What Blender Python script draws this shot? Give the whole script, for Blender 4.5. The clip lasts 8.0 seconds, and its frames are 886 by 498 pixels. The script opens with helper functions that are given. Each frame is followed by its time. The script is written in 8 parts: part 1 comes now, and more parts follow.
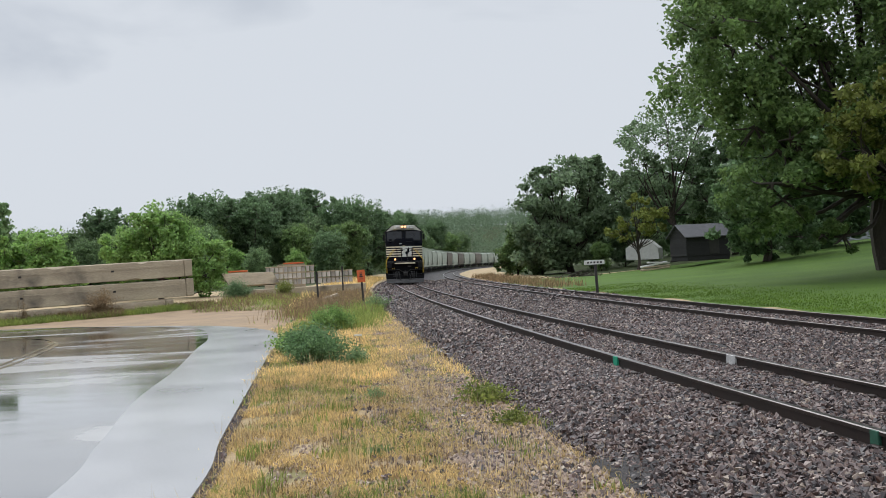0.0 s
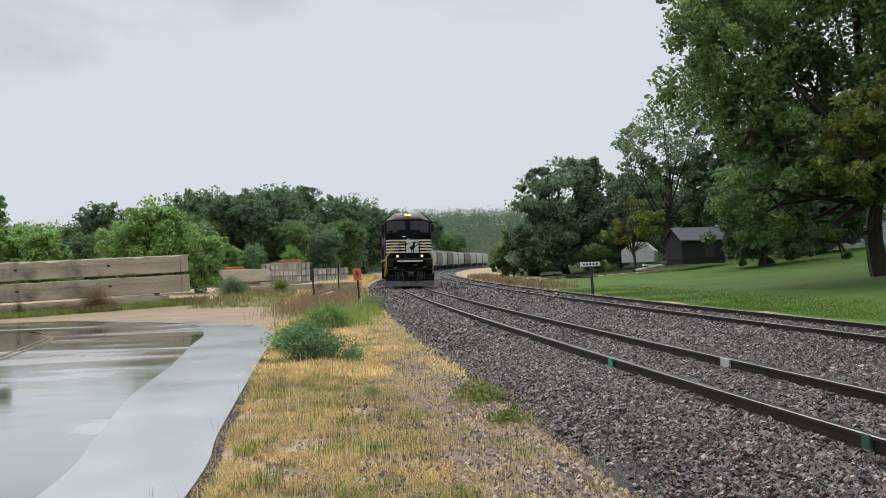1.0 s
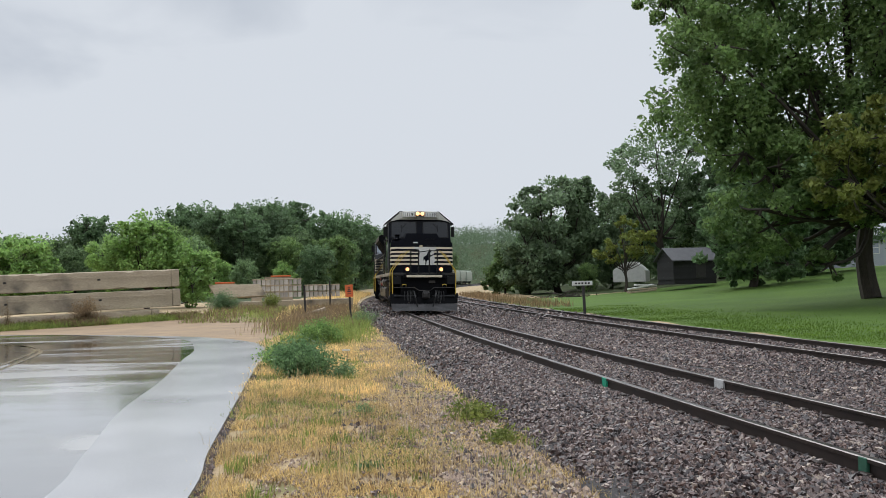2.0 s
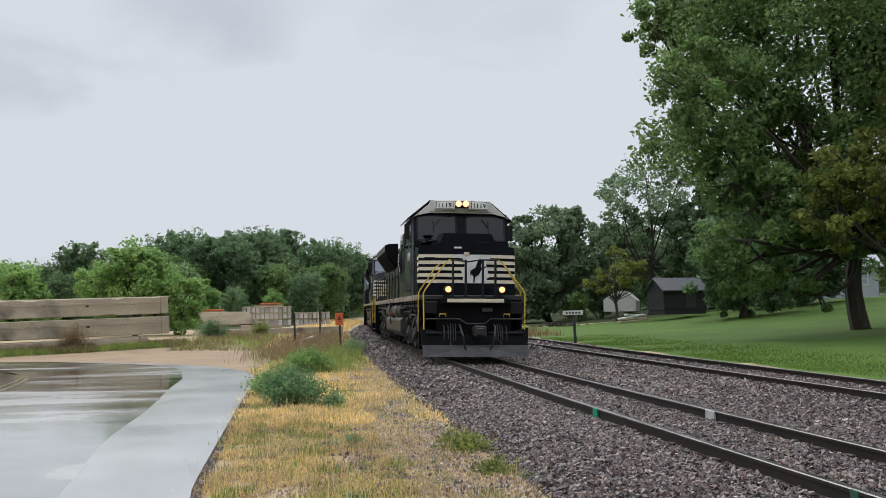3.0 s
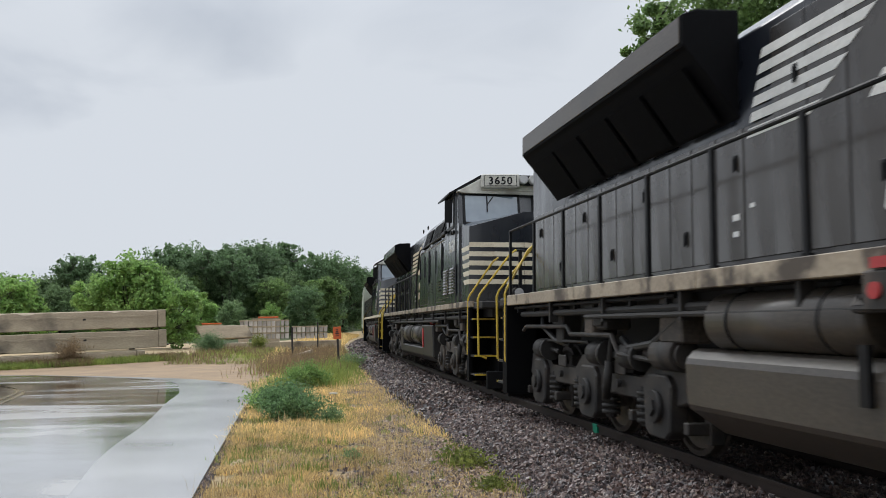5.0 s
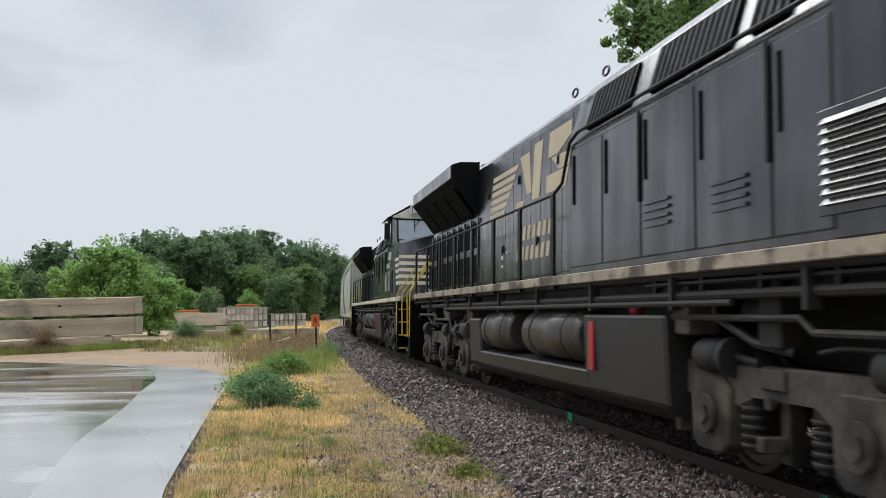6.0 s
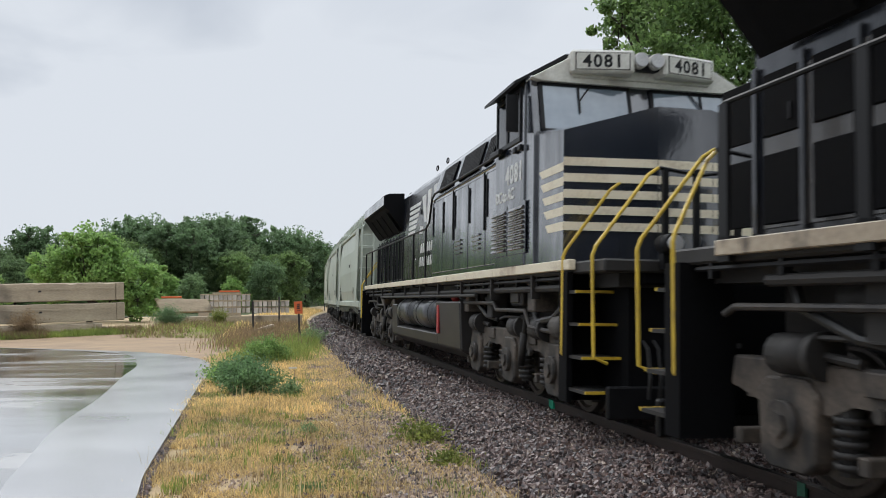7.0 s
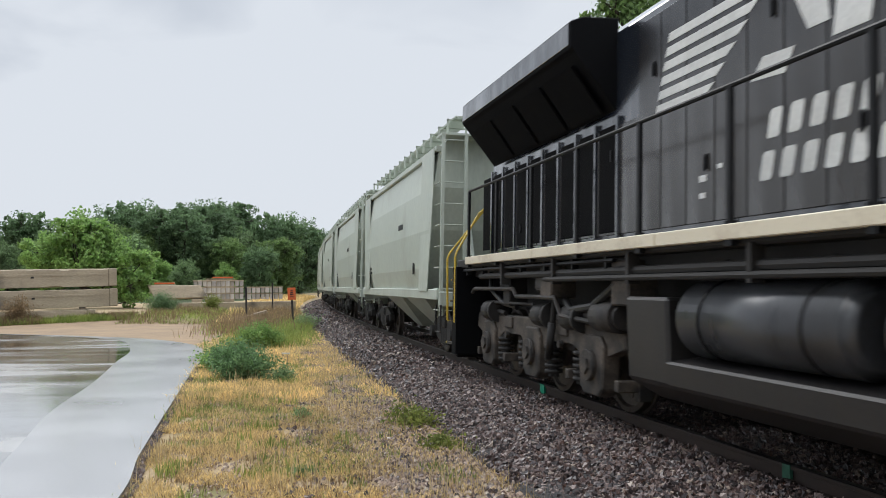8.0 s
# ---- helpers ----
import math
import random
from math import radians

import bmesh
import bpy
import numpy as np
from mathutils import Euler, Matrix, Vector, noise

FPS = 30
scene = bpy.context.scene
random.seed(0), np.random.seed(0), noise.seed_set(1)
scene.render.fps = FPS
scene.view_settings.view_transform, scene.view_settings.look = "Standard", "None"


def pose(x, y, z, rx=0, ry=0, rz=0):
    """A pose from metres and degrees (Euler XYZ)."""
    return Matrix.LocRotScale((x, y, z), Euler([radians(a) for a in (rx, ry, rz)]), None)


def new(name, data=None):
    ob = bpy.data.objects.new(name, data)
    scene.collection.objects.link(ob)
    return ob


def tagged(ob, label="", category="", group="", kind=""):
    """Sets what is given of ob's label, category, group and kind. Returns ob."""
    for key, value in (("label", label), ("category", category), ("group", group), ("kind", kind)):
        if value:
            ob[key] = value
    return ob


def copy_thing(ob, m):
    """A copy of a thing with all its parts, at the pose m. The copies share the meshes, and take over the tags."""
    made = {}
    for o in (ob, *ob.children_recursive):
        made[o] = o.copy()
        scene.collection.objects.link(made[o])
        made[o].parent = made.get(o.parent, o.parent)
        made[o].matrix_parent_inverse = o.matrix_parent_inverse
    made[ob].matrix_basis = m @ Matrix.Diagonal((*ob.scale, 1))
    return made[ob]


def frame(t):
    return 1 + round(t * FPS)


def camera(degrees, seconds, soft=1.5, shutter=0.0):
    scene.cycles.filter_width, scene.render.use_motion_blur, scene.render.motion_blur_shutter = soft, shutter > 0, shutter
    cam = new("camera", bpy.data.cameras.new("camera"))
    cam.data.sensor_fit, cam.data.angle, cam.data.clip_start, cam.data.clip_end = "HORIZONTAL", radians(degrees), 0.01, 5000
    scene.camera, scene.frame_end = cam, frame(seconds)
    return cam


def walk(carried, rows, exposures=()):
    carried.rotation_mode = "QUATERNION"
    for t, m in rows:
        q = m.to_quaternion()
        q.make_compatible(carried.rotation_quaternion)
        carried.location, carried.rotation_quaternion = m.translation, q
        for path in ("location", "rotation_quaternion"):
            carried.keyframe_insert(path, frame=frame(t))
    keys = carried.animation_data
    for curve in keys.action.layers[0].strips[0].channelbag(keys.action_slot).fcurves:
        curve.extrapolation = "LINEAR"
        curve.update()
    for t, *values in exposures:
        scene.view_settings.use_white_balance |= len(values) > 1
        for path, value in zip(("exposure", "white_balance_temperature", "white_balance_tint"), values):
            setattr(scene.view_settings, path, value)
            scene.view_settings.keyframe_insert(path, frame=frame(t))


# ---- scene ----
# ---- camera and its walk ----
cam = camera(55.0, 8.0, soft=0.8, shutter=0.12)
EYE = Vector((0.0, 0.0, 1.46))
PATH = [  # seconds, yaw, pitch, roll, offsets of the eye
    (0.0, 0.0, 1.0, 3.0, 0.0, 0.0, 0.0),
    (0.5, -0.18, 0.93, 2.59, -0.044, -0.024, -0.005),
    (1.0, -0.30, 0.96, 2.13, -0.03, -0.063, 0.001),
    (1.5, -0.50, 1.34, 1.77, -0.062, -0.04, 0.002),
    (3.0, -1.53, 4.02, 1.15, -0.08, -0.027, 0.008),
    (3.5, -1.49, 4.77, 1.07, -0.093, -0.054, 0.01),
    (4.0, -1.33, 5.13, 1.20, -0.122, -0.024, 0.031),
    (4.5, -1.34, 5.15, 1.17, -0.133, -0.031, 0.034),
    (5.0, -1.68, 4.94, 1.04, -0.099, 0.013, 0.018),
    (6.5, -3.73, 3.73, 0.55, -0.06, -0.022, 0.02),
    (7.0, -4.15, 3.32, 0.40, -0.041, 0.015, 0.012),
    (7.5, -4.40, 2.87, 0.39, -0.029, -0.026, 0.011),
    (8.0, -4.58, 2.41, 0.39, -0.022, -0.042, -0.002),
]
walk(cam, [(t, pose(EYE.x + dx, EYE.y + dy, EYE.z + dz, 90 + p, r, w)) for t, w, p, r, dx, dy, dz in PATH],
     exposures=[(0.0, 0.02, 6350, 9), (5.2, 0.02, 6350, 9), (6.5, 0.09, 6350, 9), (8.0, 0.12, 6350, 9)])

# ---- overcast daylight ----
world = bpy.data.worlds.new("overcast_sky")
scene.world = world
world.use_nodes = True


def overcast():
    nt = world.node_tree
    nt.nodes.clear()
    N, L = nt.nodes.new, nt.links.new
    out, bg = N("ShaderNodeOutputWorld"), N("ShaderNodeBackground")
    sky = N("ShaderNodeTexSky")
    sky.sky_type, sky.sun_disc, sky.sun_elevation, sky.sun_rotation = "NISHITA", False, radians(48), radians(200)
    sky.air_density, sky.dust_density = 1.0, 4.0
    tint = N("ShaderNodeVectorMath")
    tint.operation = "SCALE"
    tint.inputs["Scale"].default_value = 0.035
    co = N("ShaderNodeTexCoord")
    mp = N("ShaderNodeMapping")
    mp.inputs["Scale"].default_value = (1.0, 1.0, 3.4)
    n1, n2 = N("ShaderNodeTexNoise"), N("ShaderNodeTexNoise")
    n1.inputs["Scale"].default_value, n1.inputs["Detail"].default_value, n1.inputs["Roughness"].default_value = 2.2, 5, 0.5
    n2.inputs["Scale"].default_value, n2.inputs["Detail"].default_value = 0.9, 3
    n1.inputs["Distortion"].default_value = 0.6
    add = N("ShaderNodeMath")
    add.operation = "ADD"
    ramp = N("ShaderNodeValToRGB")
    e = ramp.color_ramp.elements
    e[0].position, e[0].color = 0.72, (0.52, 0.56, 0.63, 1)
    e[1].position, e[1].color = 1.25, (0.74, 0.77, 0.82, 1)
    mix = N("ShaderNodeMixRGB")
    mix.inputs["Fac"].default_value = 0.9
    L(co.outputs["Generated"], mp.inputs["Vector"])
    L(mp.outputs["Vector"], n1.inputs["Vector"])
    L(mp.outputs["Vector"], n2.inputs["Vector"])
    L(n1.outputs["Fac"], add.inputs[0])
    L(n2.outputs["Fac"], add.inputs[1])
    L(add.outputs[0], ramp.inputs["Fac"])
    L(sky.outputs["Color"], tint.inputs[0])
    L(tint.outputs[0], mix.inputs["Color1"])
    L(ramp.outputs["Color"], mix.inputs["Color2"])
    # an overcast sky is about three times brighter overhead than at the horizon
    sep, rise, lift = N("ShaderNodeSeparateXYZ"), N("ShaderNodeMapRange"), N("ShaderNodeVectorMath")
    lift.operation = "SCALE"
    rise.interpolation_type = "SMOOTHSTEP"
    for key, val in (("From Min", 0.30), ("From Max", 0.95), ("To Min", 1.0), ("To Max", 3.0)):
        rise.inputs[key].default_value = val
    L(co.outputs["Generated"], sep.inputs[0])
    L(sep.outputs["Z"], rise.inputs["Value"])
    L(mix.outputs["Color"], lift.inputs[0])
    L(rise.outputs["Result"], lift.inputs["Scale"])
    L(lift.outputs[0], bg.inputs["Color"])
    bg.inputs["Strength"].default_value = 1.0
    L(bg.outputs["Background"], out.inputs["Surface"])


overcast()
sun = new("sun", bpy.data.lights.new("sun", "SUN"))
sun.data.energy, sun.data.angle, sun.data.color = 1.4, radians(40), (1.0, 0.97, 0.93)
sun.rotation_euler = (radians(42), 0, radians(-160))


# ---- materials ----
def material(name, base, dark=None, rough=0.6, metal=0.0, scale=6.0, fine=60.0, bump=0.2, dist=0.01, spec=0.5,
             island=0.0, each=0.0, coat=0.0, lo=0.35, hi=0.7, stretch=(1, 1, 1), rough_var=0.1, grime=None, grime_lo=0.55, grime_hi=0.75, grime_scale=1.2, transl=0.0, coat_ior=1.5, coat_rough=0.10):
    """Two-scale noise between base and dark, grain in the relief, optional grime and variation from piece to piece."""
    m = bpy.data.materials.new(name)
    m.use_nodes = True
    nt = m.node_tree
    N, L = nt.nodes.new, nt.links.new
    b = nt.nodes["Principled BSDF"]
    dark = dark or tuple(c * 0.6 for c in base)
    co, mp = N("ShaderNodeTexCoord"), N("ShaderNodeMapping")
    mp.inputs["Scale"].default_value = stretch
    L(co.outputs["Object"], mp.inputs["Vector"])
    n1, n2 = N("ShaderNodeTexNoise"), N("ShaderNodeTexNoise")
    n1.inputs["Scale"].default_value, n1.inputs["Detail"].default_value = scale, 6
    n2.inputs["Scale"].default_value, n2.inputs["Detail"].default_value = fine, 3
    L(mp.outputs["Vector"], n1.inputs["Vector"])
    L(mp.outputs["Vector"], n2.inputs["Vector"])
    half = N("ShaderNodeMath")
    half.operation = "MULTIPLY_ADD"
    half.inputs[1].default_value = 0.45
    L(n2.outputs["Fac"], half.inputs[0])
    k = N("ShaderNodeMath")
    k.operation = "MULTIPLY"
    k.inputs[1].default_value = 0.55
    L(n1.outputs["Fac"], k.inputs[0])
    L(k.outputs[0], half.inputs[2])
    ramp = N("ShaderNodeValToRGB")
    e = ramp.color_ramp.elements
    e[0].position, e[0].color = lo, (*dark, 1)
    e[1].position, e[1].color = hi, (*base, 1)
    L(half.outputs[0], ramp.inputs["Fac"])
    col = ramp.outputs["Color"]
    if grime:
        n3 = N("ShaderNodeTexNoise")
        n3.inputs["Scale"].default_value, n3.inputs["Detail"].default_value = grime_scale, 8
        L(co.outputs["Object"], n3.inputs["Vector"])
        r3 = N("ShaderNodeMapRange")
        r3.inputs["From Min"].default_value, r3.inputs["From Max"].default_value = grime_lo, grime_hi
        L(n3.outputs["Fac"], r3.inputs["Value"])
        mx = N("ShaderNodeMixRGB")
        mx.inputs["Color2"].default_value = (*grime, 1)
        L(r3.outputs["Result"], mx.inputs["Fac"])
        L(col, mx.inputs["Color1"])
        col = mx.outputs["Color"]
    for amt in (island, each):
        if not amt:
            continue
        src = N("ShaderNodeNewGeometry").outputs["Random Per Island"] if amt is island else N("ShaderNodeObjectInfo").outputs["Random"]
        mr = N("ShaderNodeMapRange")
        mr.inputs["To Min"].default_value, mr.inputs["To Max"].default_value = 1 - amt, 1 + amt
        L(src, mr.inputs["Value"])
        hv = N("ShaderNodeHueSaturation")
        L(mr.outputs["Result"], hv.inputs["Value"])
        L(col, hv.inputs["Color"])
        col = hv.outputs["Color"]
    L(col, b.inputs["Base Color"])
    rr = N("ShaderNodeMapRange")
    rr.inputs["To Min"].default_value, rr.inputs["To Max"].default_value = max(0.02, rough - rough_var), min(1, rough + rough_var)
    L(n1.outputs["Fac"], rr.inputs["Value"])
    L(rr.outputs["Result"], b.inputs["Roughness"])
    b.inputs["Metallic"].default_value = metal
    b.inputs["Specular IOR Level"].default_value = spec
    b.inputs["Coat Weight"].default_value = coat
    b.inputs["Coat Roughness"].default_value = coat_rough
    b.inputs["Coat IOR"].default_value = coat_ior
    if bump:
        bp = N("ShaderNodeBump")
        bp.inputs["Strength"].default_value, bp.inputs["Distance"].default_value = bump, dist
        L(half.outputs[0], bp.inputs["Height"])
        L(bp.outputs["Normal"], b.inputs["Normal"])
        if coat:
            L(bp.outputs["Normal"], b.inputs["Coat Normal"])
    if transl:
        tr, ms = N("ShaderNodeBsdfTranslucent"), N("ShaderNodeMixShader")
        L(col, tr.inputs["Color"])
        ms.inputs["Fac"].default_value = transl
        L(b.outputs["BSDF"], ms.inputs[1])
        L(tr.outputs["BSDF"], ms.inputs[2])
        L(ms.outputs["Shader"], nt.nodes["Material Output"].inputs["Surface"])
    return m


def glow(name, color, strength):
    m = bpy.data.materials.new(name)
    m.use_nodes = True
    b = m.node_tree.nodes["Principled BSDF"]
    b.inputs["Base Color"].default_value = (*color, 1)
    b.inputs["Emission Color"].default_value = (*color, 1)
    b.inputs["Emission Strength"].default_value = strength
    return m


M = {}
M["dry"] = material("dry_grass_ground", (0.46, 0.35, 0.20), (0.26, 0.195, 0.125), rough=0.95, scale=1.3, fine=38, bump=0.7, dist=0.03, spec=0.2,
                    grime=(0.10, 0.12, 0.035), grime_scale=0.5)
M["lawn"] = material("lawn_ground", (0.088, 0.148, 0.021), (0.046, 0.090, 0.013), rough=0.95, scale=0.35, fine=9, bump=0.5, dist=0.04, spec=0.25)
M["dirt"] = material("wet_sand", (0.33, 0.235, 0.145), (0.19, 0.135, 0.085), spec=0.25, rough=0.85, scale=1.0, fine=25, bump=0.3, dist=0.01)
# Near-black, far below the stones' tones: shade in their gaps put into the colour.
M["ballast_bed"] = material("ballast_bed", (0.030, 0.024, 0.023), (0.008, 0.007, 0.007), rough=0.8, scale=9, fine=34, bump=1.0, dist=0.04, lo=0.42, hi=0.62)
M["asphalt_wet"] = material("wet_asphalt", (0.13, 0.122, 0.115), (0.07, 0.066, 0.062), rough=0.09, scale=0.9, fine=4.0, stretch=(0.14, 1.0, 1.0), bump=0.13, dist=0.02, rough_var=0.08, coat=1.0, spec=1.0, coat_ior=2.6, coat_rough=0.05)
# Shoulder base lighter than the road's: part of the sky's reflection is painted in.
M["concrete_wet"] = material("wet_sky_pale_asphalt", (0.30, 0.30, 0.305), (0.17, 0.17, 0.175), coat=0.8, coat_rough=0.16, coat_ior=1.6, rough=0.34, scale=0.6, fine=120, bump=0.25, dist=0.004, spec=0.6, rough_var=0.2, lo=0.38, hi=0.62)
M["line_yellow"] = material("worn_yellow_paint", (0.26, 0.19, 0.08), (0.13, 0.11, 0.08), rough=0.15, scale=4, fine=50, lo=0.45, hi=0.6)
M["line_white"] = material("worn_white_paint", (0.6, 0.6, 0.58), (0.3, 0.3, 0.3), rough=0.3, scale=4, fine=50)
M["rail_side"] = material("rusty_rail", (0.040, 0.024, 0.018), (0.017, 0.012, 0.010), rough=0.6, metal=0.2, scale=4, fine=70, bump=0.2, dist=0.002)
M["rail_head"] = material("worn_rail_head", (0.20, 0.19, 0.185), (0.10, 0.09, 0.085), rough=0.36, metal=1.0, scale=2, fine=50, bump=0.02)
M["tie"] = material("weathered_timber_tie", (0.21, 0.18, 0.16), (0.055, 0.046, 0.04), rough=0.8, scale=3, fine=30, stretch=(1, 8, 1), bump=0.6, each=0.35)
M["stone"] = material("ballast_stone", (1, 1, 1), (0.55, 0.53, 0.53), spec=0.5, rough=0.42, scale=14, fine=120, bump=0.3, dist=0.004)
M["concrete"] = material("weathered_concrete", (0.47, 0.395, 0.285), (0.27, 0.22, 0.155), rough=0.85, scale=0.9, fine=16, stretch=(0.5, 1, 2.6), bump=0.6, dist=0.02,
                         grime=(0.085, 0.072, 0.058), grime_scale=0.9, grime_lo=0.52, grime_hi=0.78)
# Darker, duller copy of the side paints: the front's dark reflections put into colour.
M["black"] = material("shade_black_front_paint", (0.0038, 0.0050, 0.0092), (0.0022, 0.0029, 0.0055), rough=0.2, scale=1.1, fine=30, bump=0.05, dist=0.006, rough_var=0.12,
                      grime=(0.007, 0.0075, 0.009), grime_scale=0.9, spec=0.08)
# Side paints: dust, plus a lighter bluish base that stands for reflected sky.
M["dusty"] = material("dusty_sky_lit_black_paint", (0.0100, 0.0125, 0.0180), (0.0055, 0.0070, 0.0105), rough=0.26, scale=0.9, fine=22, stretch=(1, 1, 0.45), bump=0.22, dist=0.012, rough_var=0.12,
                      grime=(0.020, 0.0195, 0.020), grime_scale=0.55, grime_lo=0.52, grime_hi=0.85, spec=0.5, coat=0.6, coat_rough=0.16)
M["dusty_brown"] = material("brown_dusted_sky_blue_black_paint", (0.0085, 0.0105, 0.0160), (0.0045, 0.0056, 0.0088), rough=0.28, scale=0.9, fine=22, stretch=(1, 1, 0.45), bump=0.2, dist=0.012, rough_var=0.12,
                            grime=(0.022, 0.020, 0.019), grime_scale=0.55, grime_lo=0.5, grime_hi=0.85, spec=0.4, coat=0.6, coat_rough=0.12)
# Base lifted and blued to carry the sky's reflection on the wet sides.
M["wet_black"] = material("wet_sky_blued_black_paint", (0.0170, 0.0215, 0.0310), (0.0085, 0.0110, 0.0165), rough=0.2, scale=0.8, fine=22, stretch=(1, 1, 0.45), bump=0.22, dist=0.014, rough_var=0.1,
                          grime=(0.032, 0.030, 0.027), grime_scale=0.5, grime_lo=0.55, grime_hi=0.85, spec=0.8, coat=1.0, coat_ior=1.85, coat_rough=0.07)
M["sill_brown"] = material("brown_dusted_cream_paint", (0.40, 0.34, 0.25), (0.22, 0.175, 0.125), rough=0.55, scale=1.3, fine=24, bump=0.05, grime=(0.06, 0.045, 0.032), grime_scale=2.2, grime_lo=0.52, grime_hi=0.62)
M["forest_floor"] = material("woodland_floor", (0.065, 0.085, 0.03), (0.03, 0.04, 0.016), rough=0.95, scale=0.2, fine=3, bump=0.5, dist=0.1, spec=0.2)
M["gravel"] = material("pale_pinkish_gravel", (1, 1, 1), (0.6, 0.58, 0.56), rough=0.6, scale=14, fine=110, bump=0.3, dist=0.004)
M["hopper"] = material("pale_green_grey_hopper_paint", (0.46, 0.50, 0.43), (0.35, 0.385, 0.33), rough=0.42, scale=0.7, fine=18, stretch=(1, 1, 0.3), bump=0.06, dist=0.004, grime=(0.24, 0.235, 0.19), grime_scale=0.6, grime_lo=0.55, grime_hi=0.9)

# Colour taken near black to carry the shade between sill and trucks.
M["underframe"] = material("dusty_shaded_underframe", (0.018, 0.0155, 0.014), (0.006, 0.0055, 0.005), rough=0.7, scale=2.2, fine=24, bump=0.3, dist=0.006)
M["truck_dark"] = material("oily_dark_cast_steel", (0.055, 0.045, 0.037), (0.014, 0.012, 0.011), rough=0.65, scale=2.4, fine=30, bump=0.3, dist=0.006, grime=(0.010, 0.009, 0.009), grime_scale=2.6, grime_lo=0.44, grime_hi=0.62)
M["road_dirt"] = material("brown_dust_on_steel", (0.110, 0.088, 0.069), (0.028, 0.023, 0.019), rough=0.72, scale=1.6, fine=30, bump=0.25, dist=0.005, grime=(0.012, 0.011, 0.010), grime_scale=2.4, grime_lo=0.46, grime_hi=0.62)
M["tank"] = material("dusty_fuel_tank", (0.082, 0.069, 0.055), (0.034, 0.029, 0.024), rough=0.36, scale=0.9, fine=26, stretch=(1, 0.5, 1.6), bump=0.1, dist=0.004, grime=(0.03, 0.028, 0.026), grime_scale=1.1)
# Much darker than the other tank: shade beneath the locomotive put into its colour.
M["tank_dark"] = material("shade_dark_fuel_tank", (0.020, 0.018, 0.017), (0.009, 0.008, 0.008), rough=0.5, scale=0.9, fine=26, stretch=(1, 0.5, 1.6), bump=0.1, dist=0.004, grime=(0.022, 0.019, 0.017), grime_scale=1.1)
M["tank_steel"] = material("blue_grey_steel_tank", (0.060, 0.063, 0.068), (0.024, 0.025, 0.028), rough=0.3, scale=1.4, fine=26, stretch=(1, 2.0, 0.5), bump=0.08, dist=0.004, grime=(0.02, 0.019, 0.018), grime_scale=1.3)
M["cream"] = material("worn_cream_paint", (0.60, 0.54, 0.41), (0.38, 0.31, 0.22), rough=0.5, scale=1.6, fine=26, bump=0.05, lo=0.25, hi=0.5, grime=(0.22, 0.13, 0.075), grime_scale=1.4, grime_lo=0.6, grime_hi=0.78)
M["gold"] = material("faded_tan_lettering", (0.56, 0.47, 0.31), (0.42, 0.34, 0.22), rough=0.5, scale=2, fine=30, bump=0.03)
M["letter_white"] = material("white_lettering", (0.66, 0.66, 0.63), (0.45, 0.45, 0.43), rough=0.45, scale=2, fine=30, bump=0.03)
M["yellow"] = material("yellow_handrail_paint", (0.62, 0.44, 0.035), (0.40, 0.27, 0.03), rough=0.4, scale=5, fine=50, bump=0.05, grime=(0.12, 0.08, 0.04), grime_scale=3.0, grime_lo=0.6, grime_hi=0.8)
M["cab_white"] = material("dirty_white_cab_roof_paint", (0.55, 0.55, 0.50), (0.38, 0.37, 0.33), rough=0.5, scale=1.5, fine=30, bump=0.05, grime=(0.25, 0.22, 0.18), grime_scale=1.6)
# Pale blue-grey base paints the reflected sky into the panes.
M["glass"] = material("sky_toned_glass", (0.17, 0.21, 0.25), (0.12, 0.155, 0.19), coat=1.0, rough=0.05, scale=1, fine=5, bump=0, rough_var=0.03, spec=0.9)
M["screen"] = material("black_radiator_screen", (0.005, 0.005, 0.006), (0.003, 0.003, 0.003), spec=0.06, rough=0.8, scale=8, fine=220, bump=0.5, dist=0.01)
M["plow"] = material("scraped_grey_plow", (0.070, 0.068, 0.070), (0.012, 0.012, 0.013), rough=0.55, scale=2.5, fine=30, bump=0.15, stretch=(1, 1, 2))
# Near-black: shade about the pilot and under the radiator wings is in this colour.
M["pilot"] = material("shade_black_pilot", (0.0045, 0.0047, 0.0056), (0.0025, 0.0026, 0.0032), rough=0.75, spec=0.08, scale=2, fine=30, bump=0.1)
M["glass_dark"] = material("dark_cab_glass", (0.010, 0.012, 0.015), (0.006, 0.008, 0.010), rough=0.06, scale=1, fine=5, bump=0, rough_var=0.03, spec=0.38)
M["wheel"] = material("steel_wheel", (0.09, 0.075, 0.065), (0.04, 0.034, 0.03), rough=0.5, metal=0.5, scale=4, fine=30, bump=0.1)
M["rubber"] = material("black_rubber_hose", (0.012, 0.012, 0.012), rough=0.55, scale=6, fine=40)
M["red"] = material("red_paint", (0.42, 0.03, 0.03), (0.25, 0.02, 0.02), rough=0.5, scale=4, fine=40)
M["label"] = material("white_sticker", (0.7, 0.7, 0.68), (0.55, 0.55, 0.53), rough=0.6, scale=8, fine=60)
M["lamp"] = glow("lit_headlamp", (1.0, 0.48, 0.21), 2.0)
M["lamp_ditch"] = glow("lit_ditch_lamp", (1.0, 0.46, 0.19), 1.4)
M["lamp_off"] = material("clear_lamp_lens", (0.45, 0.45, 0.45), (0.3, 0.3, 0.3), rough=0.08, scale=4, fine=40, bump=0, spec=0.8)
